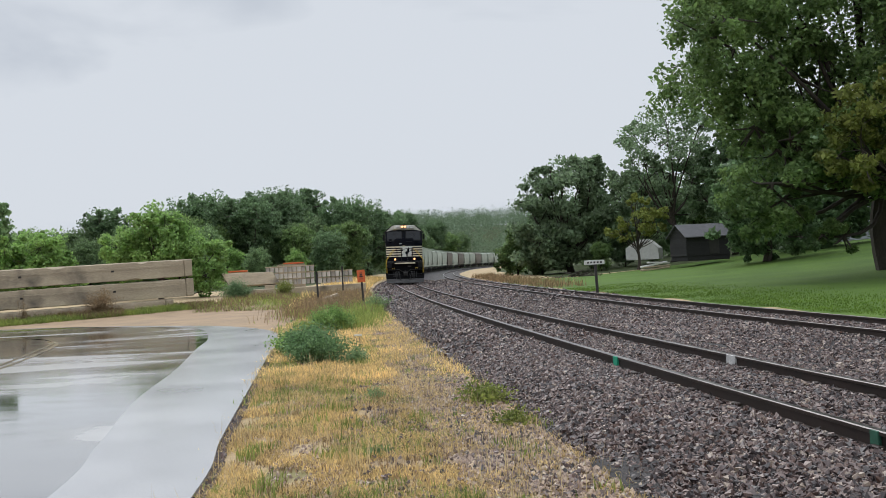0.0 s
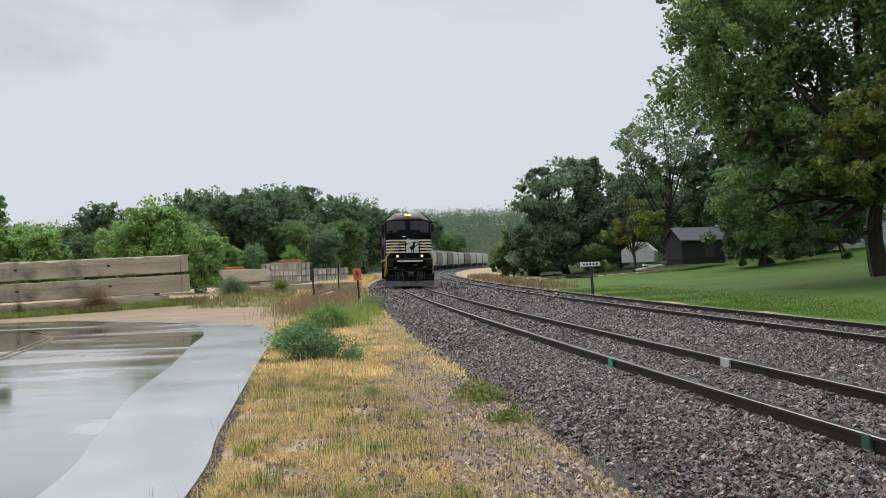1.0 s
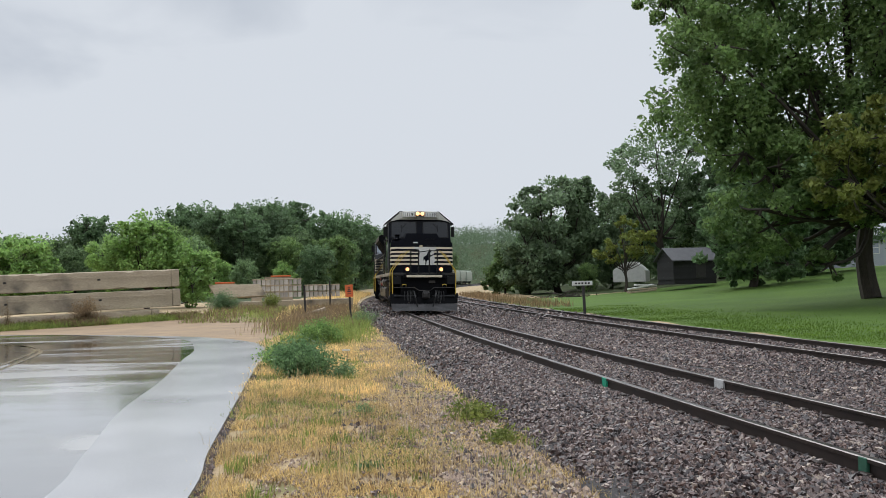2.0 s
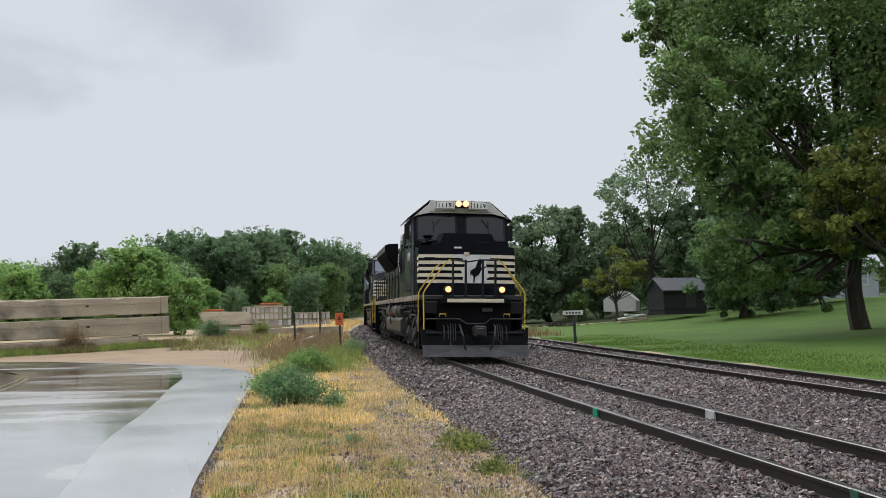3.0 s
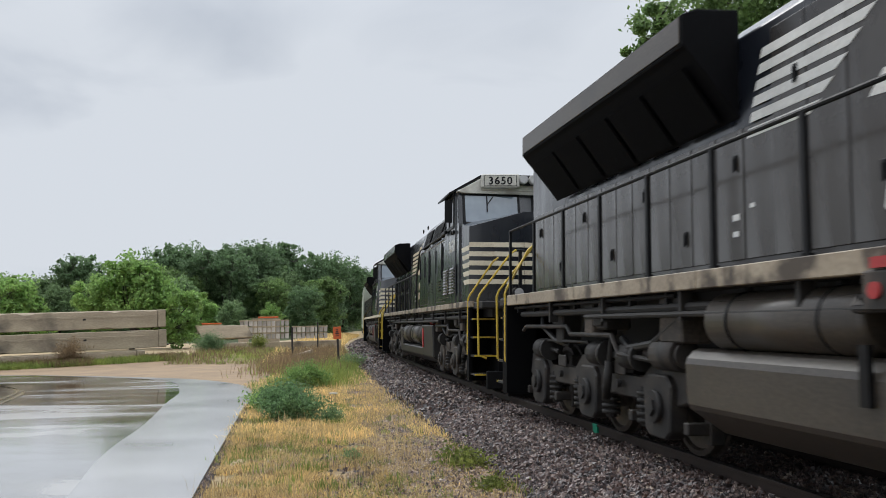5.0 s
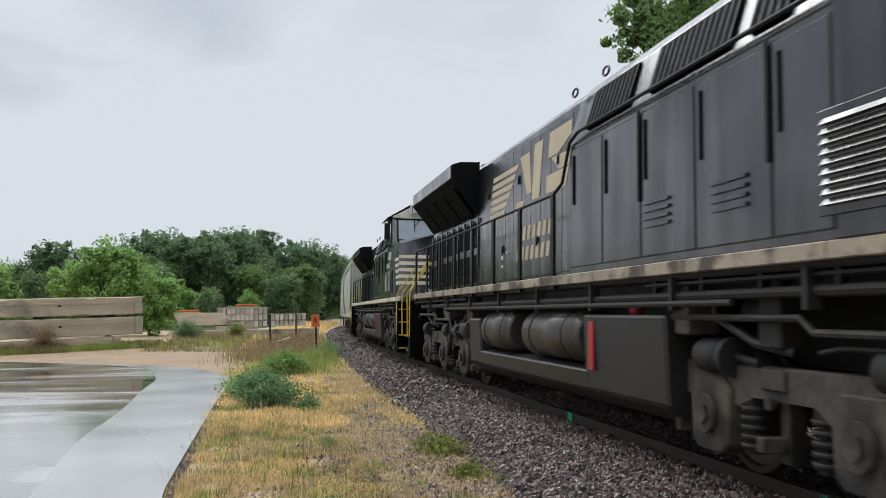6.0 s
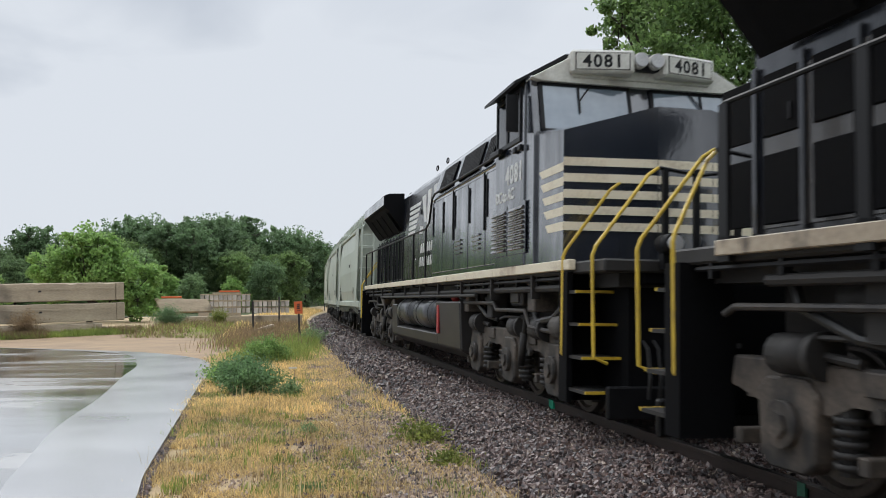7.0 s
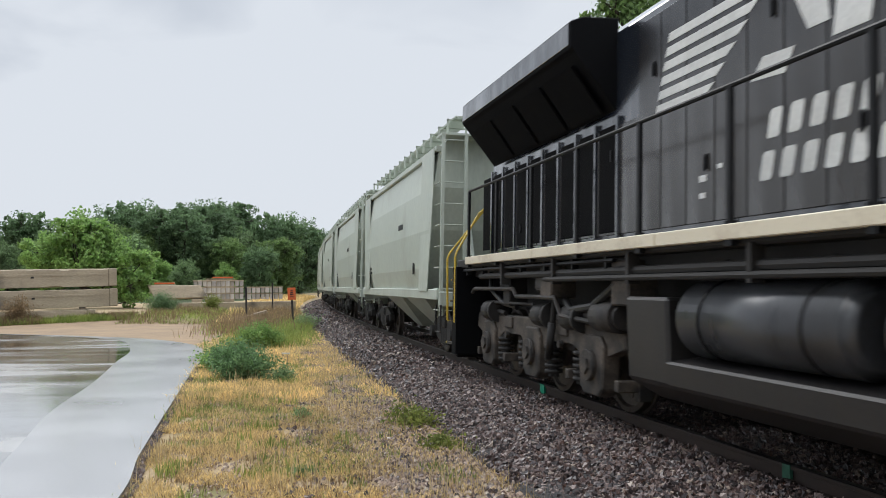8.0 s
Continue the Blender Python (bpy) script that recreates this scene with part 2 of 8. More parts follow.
M["hopper_brown"] = material("brown_grey_hopper_paint", (0.20, 0.165, 0.135), (0.12, 0.10, 0.085), rough=0.55, scale=0.7, fine=18, bump=0.05, grime=(0.08, 0.07, 0.06), grime_scale=0.5)
M["black_flat"] = material("black_fitting_paint", (0.0075, 0.0078, 0.009), (0.0045, 0.0045, 0.005), spec=0.2, rough=0.45, scale=4, fine=40, bump=0.05)


def streaks(m):
    """Water lies in streaks across the road: smooth where it stands, rough where the stone shows through."""
    nt = m.node_tree
    N, L = nt.nodes.new, nt.links.new
    b = nt.nodes["Principled BSDF"]
    co, mp, n = N("ShaderNodeTexCoord"), N("ShaderNodeMapping"), N("ShaderNodeTexNoise")
    mp.inputs["Scale"].default_value = (0.16, 0.55, 1.0)
    mp.inputs["Rotation"].default_value = (0, 0, radians(-14))
    n.inputs["Scale"].default_value, n.inputs["Detail"].default_value, n.inputs["Distortion"].default_value = 1.0, 7, 0.5
    r = N("ShaderNodeMapRange")
    for key, val in (("From Min", 0.42), ("From Max", 0.62), ("To Min", 0.03), ("To Max", 0.32)):
        r.inputs[key].default_value = val
    L(co.outputs["Object"], mp.inputs["Vector"])
    L(mp.outputs["Vector"], n.inputs["Vector"])
    L(n.outputs["Fac"], r.inputs["Value"])
    L(r.outputs["Result"], b.inputs["Coat Roughness"])


streaks(M["asphalt_wet"])


def mixed_stones(m, tones):
    """Each stone takes one of several tones; the noise of the material stays on top as grain."""
    nt = m.node_tree
    N, L = nt.nodes.new, nt.links.new
    b = nt.nodes["Principled BSDF"]
    grain = b.inputs["Base Color"].links[0].from_socket
    geo, ramp, mul = N("ShaderNodeNewGeometry"), N("ShaderNodeValToRGB"), N("ShaderNodeMixRGB")
    mul.blend_type = "MULTIPLY"
    mul.inputs["Fac"].default_value = 1.0
    cr = ramp.color_ramp
    cr.interpolation = "CONSTANT"
    while len(cr.elements) < len(tones):
        cr.elements.new(0.5)
    for e, (at, col) in zip(cr.elements, tones):
        e.position, e.color = at, (*col, 1)
    L(geo.outputs["Random Per Island"], ramp.inputs["Fac"])
    L(ramp.outputs["Color"], mul.inputs["Color1"])
    L(grain, mul.inputs["Color2"])
    L(mul.outputs["Color"], b.inputs["Base Color"])


mixed_stones(M["stone"], [(0.0, (0.036, 0.027, 0.026)), (0.18, (0.092, 0.062, 0.056)), (0.40, (0.145, 0.098, 0.086)), (0.60, (0.054, 0.042, 0.042)),
                          (0.74, (0.210, 0.155, 0.134)), (0.88, (0.120, 0.067, 0.049)), (0.95, (0.36, 0.29, 0.23))])
mixed_stones(M["gravel"], [(0.0, (0.30, 0.215, 0.165)), (0.25, (0.44, 0.33, 0.25)), (0.5, (0.19, 0.135, 0.105)), (0.68, (0.52, 0.40, 0.28)), (0.85, (0.36, 0.28, 0.22)), (0.95, (0.60, 0.52, 0.42))])


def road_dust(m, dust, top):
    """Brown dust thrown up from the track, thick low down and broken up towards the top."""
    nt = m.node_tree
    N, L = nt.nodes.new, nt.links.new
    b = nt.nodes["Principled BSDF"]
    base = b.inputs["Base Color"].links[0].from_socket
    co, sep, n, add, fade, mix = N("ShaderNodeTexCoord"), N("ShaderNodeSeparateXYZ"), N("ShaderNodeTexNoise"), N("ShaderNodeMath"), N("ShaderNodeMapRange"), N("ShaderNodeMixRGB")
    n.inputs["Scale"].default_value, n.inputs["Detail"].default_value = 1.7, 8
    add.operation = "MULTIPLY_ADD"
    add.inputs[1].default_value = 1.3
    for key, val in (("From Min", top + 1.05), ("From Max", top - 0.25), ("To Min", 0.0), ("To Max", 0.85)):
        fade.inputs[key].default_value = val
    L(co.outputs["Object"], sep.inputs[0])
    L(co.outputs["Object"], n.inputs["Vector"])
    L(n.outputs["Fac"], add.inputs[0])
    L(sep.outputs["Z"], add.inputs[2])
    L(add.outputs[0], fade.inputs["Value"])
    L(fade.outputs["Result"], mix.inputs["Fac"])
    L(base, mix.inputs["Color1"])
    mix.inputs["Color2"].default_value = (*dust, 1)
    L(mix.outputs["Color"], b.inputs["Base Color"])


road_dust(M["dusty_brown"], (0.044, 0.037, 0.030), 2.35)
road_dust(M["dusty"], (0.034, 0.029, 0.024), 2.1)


def rain_streaks(m, low, high):
    """Rain runs down the sides: glossy where it wets the paint, duller between the runs."""
    nt = m.node_tree
    N, L = nt.nodes.new, nt.links.new
    b = nt.nodes["Principled BSDF"]
    co, mp, n, r, n2, mul = N("ShaderNodeTexCoord"), N("ShaderNodeMapping"), N("ShaderNodeTexNoise"), N("ShaderNodeMapRange"), N("ShaderNodeTexNoise"), N("ShaderNodeMath")
    mp.inputs["Scale"].default_value = (3.2, 3.2, 0.35)
    n.inputs["Scale"].default_value, n.inputs["Detail"].default_value = 1.0, 6
    n2.inputs["Scale"].default_value, n2.inputs["Detail"].default_value = 0.75, 4
    mul.operation = "ADD"
    for key, val in (("From Min", 0.82), ("From Max", 1.2), ("To Min", low), ("To Max", high)):
        r.inputs[key].default_value = val
    L(co.outputs["Object"], mp.inputs["Vector"])
    L(mp.outputs["Vector"], n.inputs["Vector"])
    L(co.outputs["Object"], n2.inputs["Vector"])
    L(n.outputs["Fac"], mul.inputs[0])
    L(n2.outputs["Fac"], mul.inputs[1])
    L(mul.outputs[0], r.inputs["Value"])
    L(r.outputs["Result"], b.inputs["Coat Weight"])


rain_streaks(M["wet_black"], 0.3, 1.0)
rain_streaks(M["dusty"], 0.1, 0.9)
rain_streaks(M["dusty_brown"], 0.1, 0.9)


# ---- mesh helpers ----
def mesh_of(name, bm, mats, smooth=False):
    me = bpy.data.meshes.new(name)
    bmesh.ops.recalc_face_normals(bm, faces=bm.faces)
    bm.to_mesh(me)
    bm.free()
    for m in (mats if isinstance(mats, (list, tuple)) else (mats,)):
        me.materials.append(m)
    if smooth:
        me.shade_smooth()
    return me


def part(name, bm, mat, parent, label="", smooth=False, at=None):
    ob = new(name, mesh_of(name, bm, mat, smooth))
    ob.parent = parent
    if at is not None:
        ob.matrix_local = at
    return tagged(ob, label)


def thing(name, label, category, group="", kind="", at=None):
    ob = new(name)
    ob.empty_display_size = 0.3
    if at is not None:
        ob.matrix_world = at
    return tagged(ob, label, category, group, kind)


def solid(name, bm, mat, label, category="", group="", kind="", smooth=False, at=None):
    ob = new(name, mesh_of(name, bm, mat, smooth))
    if at is not None:
        ob.matrix_world = at
    return tagged(ob, label, category, group, kind)


def bm_join(bm, verts, faces, mi=0):
    vs = [bm.verts.new(v) for v in verts]
    out = []
    for f in faces:
        try:
            q = bm.faces.new([vs[i] for i in f])
            q.material_index = mi
            out.append(q)
        except ValueError:
            pass
    return vs, out


def box(bm, x0, x1, y0, y1, z0, z1, bev=0.0, mi=0, m=None):
    v = [(x, y, z) for z in (z0, z1) for y in (y0, y1) for x in (x0, x1)]
    if m is not None:
        v = [m @ Vector(p) for p in v]
    vs, fs = bm_join(bm, v, [(0, 2, 3, 1), (4, 5, 7, 6), (0, 1, 5, 4), (2, 6, 7, 3), (0, 4, 6, 2), (1, 3, 7, 5)], mi)
    if bev:
        es = {e for f in fs for e in f.edges}
        bmesh.ops.bevel(bm, geom=list(es), offset=bev, segments=1, affect="EDGES")
    return bm


def prism(bm, poly, axis, a, b, mi=0, bev=0.0):
    """Extrude a 2D outline along an axis. axis x: outline is (y, z); y: (x, z); z: (x, y)."""
    def put(p, t):
        return {"x": (t, p[0], p[1]), "y": (p[0], t, p[1]), "z": (p[0], p[1], t)}[axis]
    n = len(poly)
    verts = [put(p, a) for p in poly] + [put(p, b) for p in poly]
    faces = [tuple(range(n)), tuple(range(2 * n - 1, n - 1, -1))] + [(i, (i + 1) % n, n + (i + 1) % n, n + i) for i in range(n)]
    vs, fs = bm_join(bm, verts, faces, mi)
    if bev:
        es = {e for f in fs for e in f.edges}
        bmesh.ops.bevel(bm, geom=list(es), offset=bev, segments=1, affect="EDGES")
    return bm


def cyl(bm, p, q, r, n=12, r2=None, mi=0):
    p, q = Vector(p), Vector(q)
    z = (q - p).normalized()
    x = z.orthogonal().normalized()
    y = z.cross(x)
    r2 = r if r2 is None else r2
    ring = [(x * math.cos(2 * math.pi * i / n) + y * math.sin(2 * math.pi * i / n)) for i in range(n)]
    verts = [p + d * r for d in ring] + [q + d * r2 for d in ring]
    faces = [tuple(range(n))[::-1], tuple(range(n, 2 * n))] + [(i, (i + 1) % n, n + (i + 1) % n, n + i) for i in range(n)]
    for q in bm_join(bm, verts, faces, mi)[1][2:]:
        q.smooth = n >= 10
    return bm


def pipe(bm, pts, r, n=8, mi=0):
    """A bent rod through the points."""
    pts = [Vector(p) for p in pts]
    verts, k = [], len(pts)
    x = None
    for i, p in enumerate(pts):
        d = (pts[min(i + 1, k - 1)] - pts[max(i - 1, 0)]).normalized()
        x = d.orthogonal().normalized() if x is None else (x - d * x.dot(d)).normalized()
        y = d.cross(x)
        verts += [p + (x * math.cos(2 * math.pi * j / n) + y * math.sin(2 * math.pi * j / n)) * r for j in range(n)]
    faces = [tuple(range(n))[::-1], tuple(range((k - 1) * n, k * n))]
    faces += [(i * n + j, i * n + (j + 1) % n, (i + 1) * n + (j + 1) % n, (i + 1) * n + j) for i in range(k - 1) for j in range(n)]
    bm_join(bm, verts, faces, mi)
    return bm


def cloud_mesh(name, verts, faces_per, mat):
    """A mesh from an array of pieces with equal faces: verts (pieces, k, 3); faces_per: faces of one piece."""
    v = np.asarray(verts, dtype=np.float32)
    n, k, _ = v.shape
    fl = np.asarray(faces_per, dtype=np.int32)
    side = fl.shape[1]
    idx = (fl[None, :, :] + (np.arange(n, dtype=np.int32) * k)[:, None, None]).reshape(-1)
    me = bpy.data.meshes.new(name)
    me.vertices.add(n * k)
    me.vertices.foreach_set("co", v.reshape(-1))
    me.loops.add(len(idx))
    me.loops.foreach_set("vertex_index", idx)
    nf = len(idx) // side
    me.polygons.add(nf)
    me.polygons.foreach_set("loop_start", np.arange(nf, dtype=np.int32) * side)
    me.polygons.foreach_set("loop_total", np.full(nf, side, dtype=np.int32))
    me.update(calc_edges=True)
    me.shade_flat()
    me.materials.append(mat)
    return me


# ---- plan: the track runs on a circle ----
RAD, PHI = 775.0, math.atan(-0.1641)
CX, CY = 5.08 + RAD * math.cos(PHI), -RAD * math.sin(PHI)
CANT = 0.037


def track_point(s, u=0.0):
    """Plan position s metres along the main track from abreast of the eye, u metres to the right of its middle."""
    a = PHI + s / RAD
    return CX - math.cos(a) * (RAD - u), CY + math.sin(a) * (RAD - u)


def offset_of(x, y):
    return RAD - np.hypot(CX - x, CY - y)


def smooth(a, b, v):
    t = np.clip((v - a) / (b - a), 0, 1)
    return t * t * (3 - 2 * t)
# ---- ground ----
def ground_z(x, y):
    u = offset_of(x, y)
    z = -0.36 + 0 * x
    z = z + 0.42 * smooth(38, 46, y - 0.25 * (x + 13)) * smooth(-6, -11, x) * smooth(400, 120, y)   # bank at the beams
    z = z + 0.10 * smooth(9, 12, u) + 2.1 * smooth(13, 46, u) + 2.0 * smooth(60, 160, u)            # lawn rises
    z = z + 14 * smooth(150, 420, y) * smooth(-8, -60, u)                                            # wooded hill
    z = z + 16 * smooth(330, 700, y)
    return z


def grid_mesh(name, xs, ys, zf, mat):
    X, Y = np.meshgrid(np.asarray(xs, float), np.asarray(ys, float))
    Z = zf(X, Y)
    nx, ny = len(xs), len(ys)
    me = bpy.data.meshes.new(name)
    v = np.stack([X, Y, Z], -1).reshape(-1, 3)
    i = (np.arange(ny - 1)[:, None] * nx + np.arange(nx - 1)[None, :]).reshape(-1)
    f = np.stack([i, i + 1, i + nx + 1, i + nx], -1)
    me.from_pydata(v.tolist(), [], f.tolist())
    me.materials.append(mat)
    me.shade_smooth()
    return me


def ground():
    xs = np.concatenate([np.linspace(-900, -60, 22)[:-1], np.linspace(-60, 80, 141)[:-1], np.linspace(80, 900, 22)])
    ys = np.concatenate([np.linspace(-300, -20, 12)[:-1], np.linspace(-20, 120, 141)[:-1], np.linspace(120, 1500, 50)])

    def zf(x, y):
        n = 0.03 * np.sin(x * 0.9 + 1.3 * np.sin(y * 0.5)) + 0.025 * np.sin(y * 1.1 + x * 0.4)
        return ground_z(x, y) - 0.03 + n * smooth(3, 9, np.hypot(x, y) * 0.5) * 0.6
    me = grid_mesh("ground", xs, ys, zf, M["dry"])
    me.materials.append(M["lawn"])
    me.materials.append(M["forest_floor"])
    for p in me.polygons:
        c = p.center
        u = float(offset_of(c.x, c.y))
        if u > 8.2 and (c.y < 75 or u > 22):
            p.material_index = 1
        if c.y > 76 and (u > 14 or u < -9):
            p.material_index = 2
    tagged(new("ground", me), "dry grass verge and mown lawn on level ground", "ground", kind="structure")


ground()


def strip(name, outline_left, outline_right, z, mat, label, cat):
    """A paved sheet between two lines of plan points."""
    bm = bmesh.new()
    a = [bm.verts.new((x, y, z)) for x, y in outline_left]
    b = [bm.verts.new((x, y, z)) for x, y in outline_right]
    c = [bm.verts.new((x, y, z - 0.12)) for x, y in outline_right]
    for i in range(len(a) - 1):
        bm.faces.new((a[i], b[i], b[i + 1], a[i + 1]))
        bm.faces.new((b[i], c[i], c[i + 1], b[i + 1]))
    return tagged(new(name, mesh_of(name, bm, mat)), label, cat, kind="structure")


def curve(pts, n=60):
    """Catmull-Rom through plan points."""
    pts = [Vector(p).to_2d() for p in pts]
    pts = [2 * pts[0] - pts[1]] + pts + [2 * pts[-1] - pts[-2]]
    out, k = [], len(pts) - 3
    for j in range(n + 1):
        t = j / n * k
        i = min(int(t), k - 1)
        t -= i
        p0, p1, p2, p3 = pts[i:i + 4]
        q = 0.5 * (2 * p1 + (p2 - p0) * t + (2 * p0 - 5 * p1 + 4 * p2 - p3) * t * t + (3 * p1 - p0 - 3 * p2 + p3) * t ** 3)
        out.append((q.x, q.y))
    return out


EDGE = curve([(-1.2, -14), (-1.6, 0), (-2.15, 7.0), (-2.54, 9.4), (-3.05, 12.8), (-3.92, 18.7), (-4.5, 23), (-5.7, 27), (-8.4, 30.6), (-13.3, 33.8), (-18.7, 35.7), (-40, 40), (-70, 46)], 120)
SEAM = curve([(-2.3, -14), (-2.7, 0), (-3.4, 7.0), (-3.9, 9.4), (-4.7, 12.8), (-5.3, 16.5), (-6.2, 21), (-7.0, 25.0), (-8.9, 29.8), (-13.5, 33.6), (-18.8, 35.6), (-40, 39.95), (-70, 45.95)], 120)
INNER = curve([(-40, -14), (-40, 0), (-40, 3), (-40, 5), (-40, 7), (-40, 9), (-40, 11), (-40, 13), (-40, 15), (-40, 18), (-42, 20), (-55, 25), (-75, 30)], 120)
strip("road", INNER, SEAM, -0.335, M["asphalt_wet"], "wet dark asphalt road with standing water", "road")
strip("road_shoulder", SEAM, EDGE, -0.33, M["concrete_wet"], "wet paved shoulder along the road, pale grey for reflected sky", "road shoulder")

# ---- ballast bed and the two tracks ----
TWO = 5.9      # middle of the second track
ZT2 = -0.15


def ballast_profile():
    return [(-3.15, -0.52), (-2.7, -0.44), (-2.2, -0.27), (-1.75, -0.150), (-0.85, -0.128), (-0.6, -0.150), (0.6, -0.168), (0.85, -0.165), (1.8, -0.20), (3.2, -0.36), (4.2, -0.34), (TWO - 0.8, -0.30), (TWO + 1.4, -0.31),
            (TWO + 2.2, -0.42), (TWO + 3.2, -0.55)]


def ballast_z(u):
    p = ballast_profile()
    return np.interp(u, [a for a, _ in p], [b for _, b in p])


def ballast():
    prof = ballast_profile()
    ss = list(np.arange(-30, 60, 0.5)) + list(np.arange(60, 420, 3.0))
    bm = bmesh.new()
    rows = []
    for s in ss:
        row = []
        for i, (u, z) in enumerate(prof):
            du = 0.35 * (noise.noise((s * 0.25, i * 3.7, 0)) if i in (0, 1) else 0) + (0.25 * noise.noise((s * 1.1, i, 7)) if i < 3 else 0)
            x, y = track_point(s, u + du)
            row.append(bm.verts.new((x, y, z + 0.012 * noise.noise((s * 1.7, u, 2)))))
        rows.append(row)
    for a, b in zip(rows, rows[1:]):
        for i in range(len(prof) - 1):
            bm.faces.new((a[i], a[i + 1], b[i + 1], b[i]))
    solid("ballast_bed", bm, M["ballast_bed"], "bed under both tracks, near-black for shade between stones", "ballast", kind="structure", smooth=True)


ballast()


def rail(u, z, parent, s0=-25.0, s1=400.0):
    prof = [(-0.075, -0.17), (0.075, -0.17), (0.075, -0.155), (0.012, -0.135), (0.010, -0.045), (0.036, -0.035), (0.036, -0.008), (0.026, 0), (-0.026, 0), (-0.036, -0.008), (-0.036, -0.035), (-0.010, -0.045), (-0.012, -0.135), (-0.075, -0.155)]
    ss = list(np.arange(s0, 60, 1.5)) + list(np.arange(60, s1, 5.0))
    bm = bmesh.new()
    rows = []
    for s in ss:
        rows.append([bm.verts.new((*track_point(s, u + du), z + dz)) for du, dz in prof])
    k = len(prof)
    for a, b in zip(rows, rows[1:]):
        for i in range(k):
            f = bm.faces.new((a[i], a[(i + 1) % k], b[(i + 1) % k], b[i]))
            f.material_index = 1 if i in (6, 7, 8) else 0
    return part("rail", bm, [M["rail_side"], M["rail_head"]], parent, "rusty steel rail with a bright worn head")


def track(name, u, z, cant, label):
    t = thing(name, label, "railway track", kind="structure")
    rail(u - 0.755, z + cant / 2, t)
    rail(u + 0.755, z - cant / 2, t)
    return t


MAIN = track("main_track", 0.0, 0.0, CANT, "main railway track of rusty steel rails on ballast")
SIDE = track("side_track", TWO, ZT2, 0.0, "second railway track of dark rusty rails beside the lawn")
# ---- train ----
VEH = []        # things with their length and half the truck spacing, in running order
WHEELS = []     # wheelsets that turn: object, resting pose, radius


def text_mesh(body, size, mat, depth=0.004, slant=0.0):
    cu = bpy.data.curves.new("lettering", "FONT")
    cu.body, cu.size, cu.extrude, cu.align_x, cu.shear = body, size, depth, "CENTER", slant
    cu.resolution_u = 3
    cu.offset, cu.space_character = size * 0.022, 0.95
    ob = bpy.data.objects.new("lettering", cu)
    me = bpy.data.meshes.new_from_object(ob)
    bpy.data.objects.remove(ob)
    me.materials.clear()
    me.materials.append(mat)
    return me


def lettering(body, size, mat, parent, at, name="lettering", label="", slant=0.0):
    ob = new(name, text_mesh(body, size, mat, slant=slant))
    ob.parent = parent
    ob.matrix_local = at
    return tagged(ob, label)


def figures(body, size, mat, parent, at, label):
    """A painted number, each figure a piece of its own."""
    for i, ch in enumerate(body):
        lettering(ch, size, mat, parent, at @ pose((i - (len(body) - 1) / 2) * size * 0.58, 0, 0), "digit", label)


def on_side(side, x, y, z):
    """The pose of writing on a side: side 1 is the right-hand side of the vehicle."""
    return pose(x * side, y, z, 90, 0, 90 * side)


def both(fn):
    for side in (1, -1):
        fn(side)


def mirror_box(bm, side, x0, x1, *rest, **kw):
    a, b = sorted((x0 * side, x1 * side))
    return box(bm, a, b, *rest, **kw)


SHARED = {}


def shared_part(key, name, build, mat, parent, at, label=""):
    """Alike pieces stand on one mesh."""
    if key not in SHARED:
        bm = bmesh.new()
        build(bm)
        SHARED[key] = mesh_of(name, bm, mat)
    ob = new(name, SHARED[key])
    ob.parent = parent
    ob.matrix_local = at
    return tagged(ob, label)


def wheel_mesh(r):
    def build(bm):
        for sx in (1, -1):
            prof = [(0.68, r + 0.025), (0.70, r + 0.025), (0.715, r), (0.81, r - 0.004), (0.82, r - 0.06), (0.785, r - 0.085), (0.77, 0.2), (0.83, 0.17), (0.83, 0.0)]
            n = 28
            rings = [[bm.verts.new((sx * x, rr * math.cos(2 * math.pi * i / n), rr * math.sin(2 * math.pi * i / n))) for i in range(n)] for x, rr in prof if rr > 0]
            back = [bm.verts.new((sx * 0.69, 0.10 * math.cos(2 * math.pi * i / n), 0.10 * math.sin(2 * math.pi * i / n))) for i in range(n)]
            rings.insert(0, back)
            for a, b in zip(rings, rings[1:]):
                for i in range(n):
                    bm.faces.new((a[i], a[(i + 1) % n], b[(i + 1) % n], b[i]))
            bm.faces.new(rings[-1])
            for k in range(5):
                a = 2 * math.pi * k / 5
                cyl(bm, (sx * 0.77, 0.32 * r / 0.53 * math.cos(a), 0.32 * r / 0.53 * math.sin(a)), (sx * 0.79, 0.32 * r / 0.53 * math.cos(a), 0.32 * r / 0.53 * math.sin(a)), 0.05, 8)
        cyl(bm, (-0.72, 0, 0), (0.72, 0, 0), 0.09, 10)
    return build


def wheelset(parent, y, r, turning):
    ob = shared_part(("wheel", r), "wheelset", wheel_mesh(r), M["wheel"], parent, pose(0, y, r + 0.0))
    if turning:
        WHEELS.append((ob, y, r))
    return ob


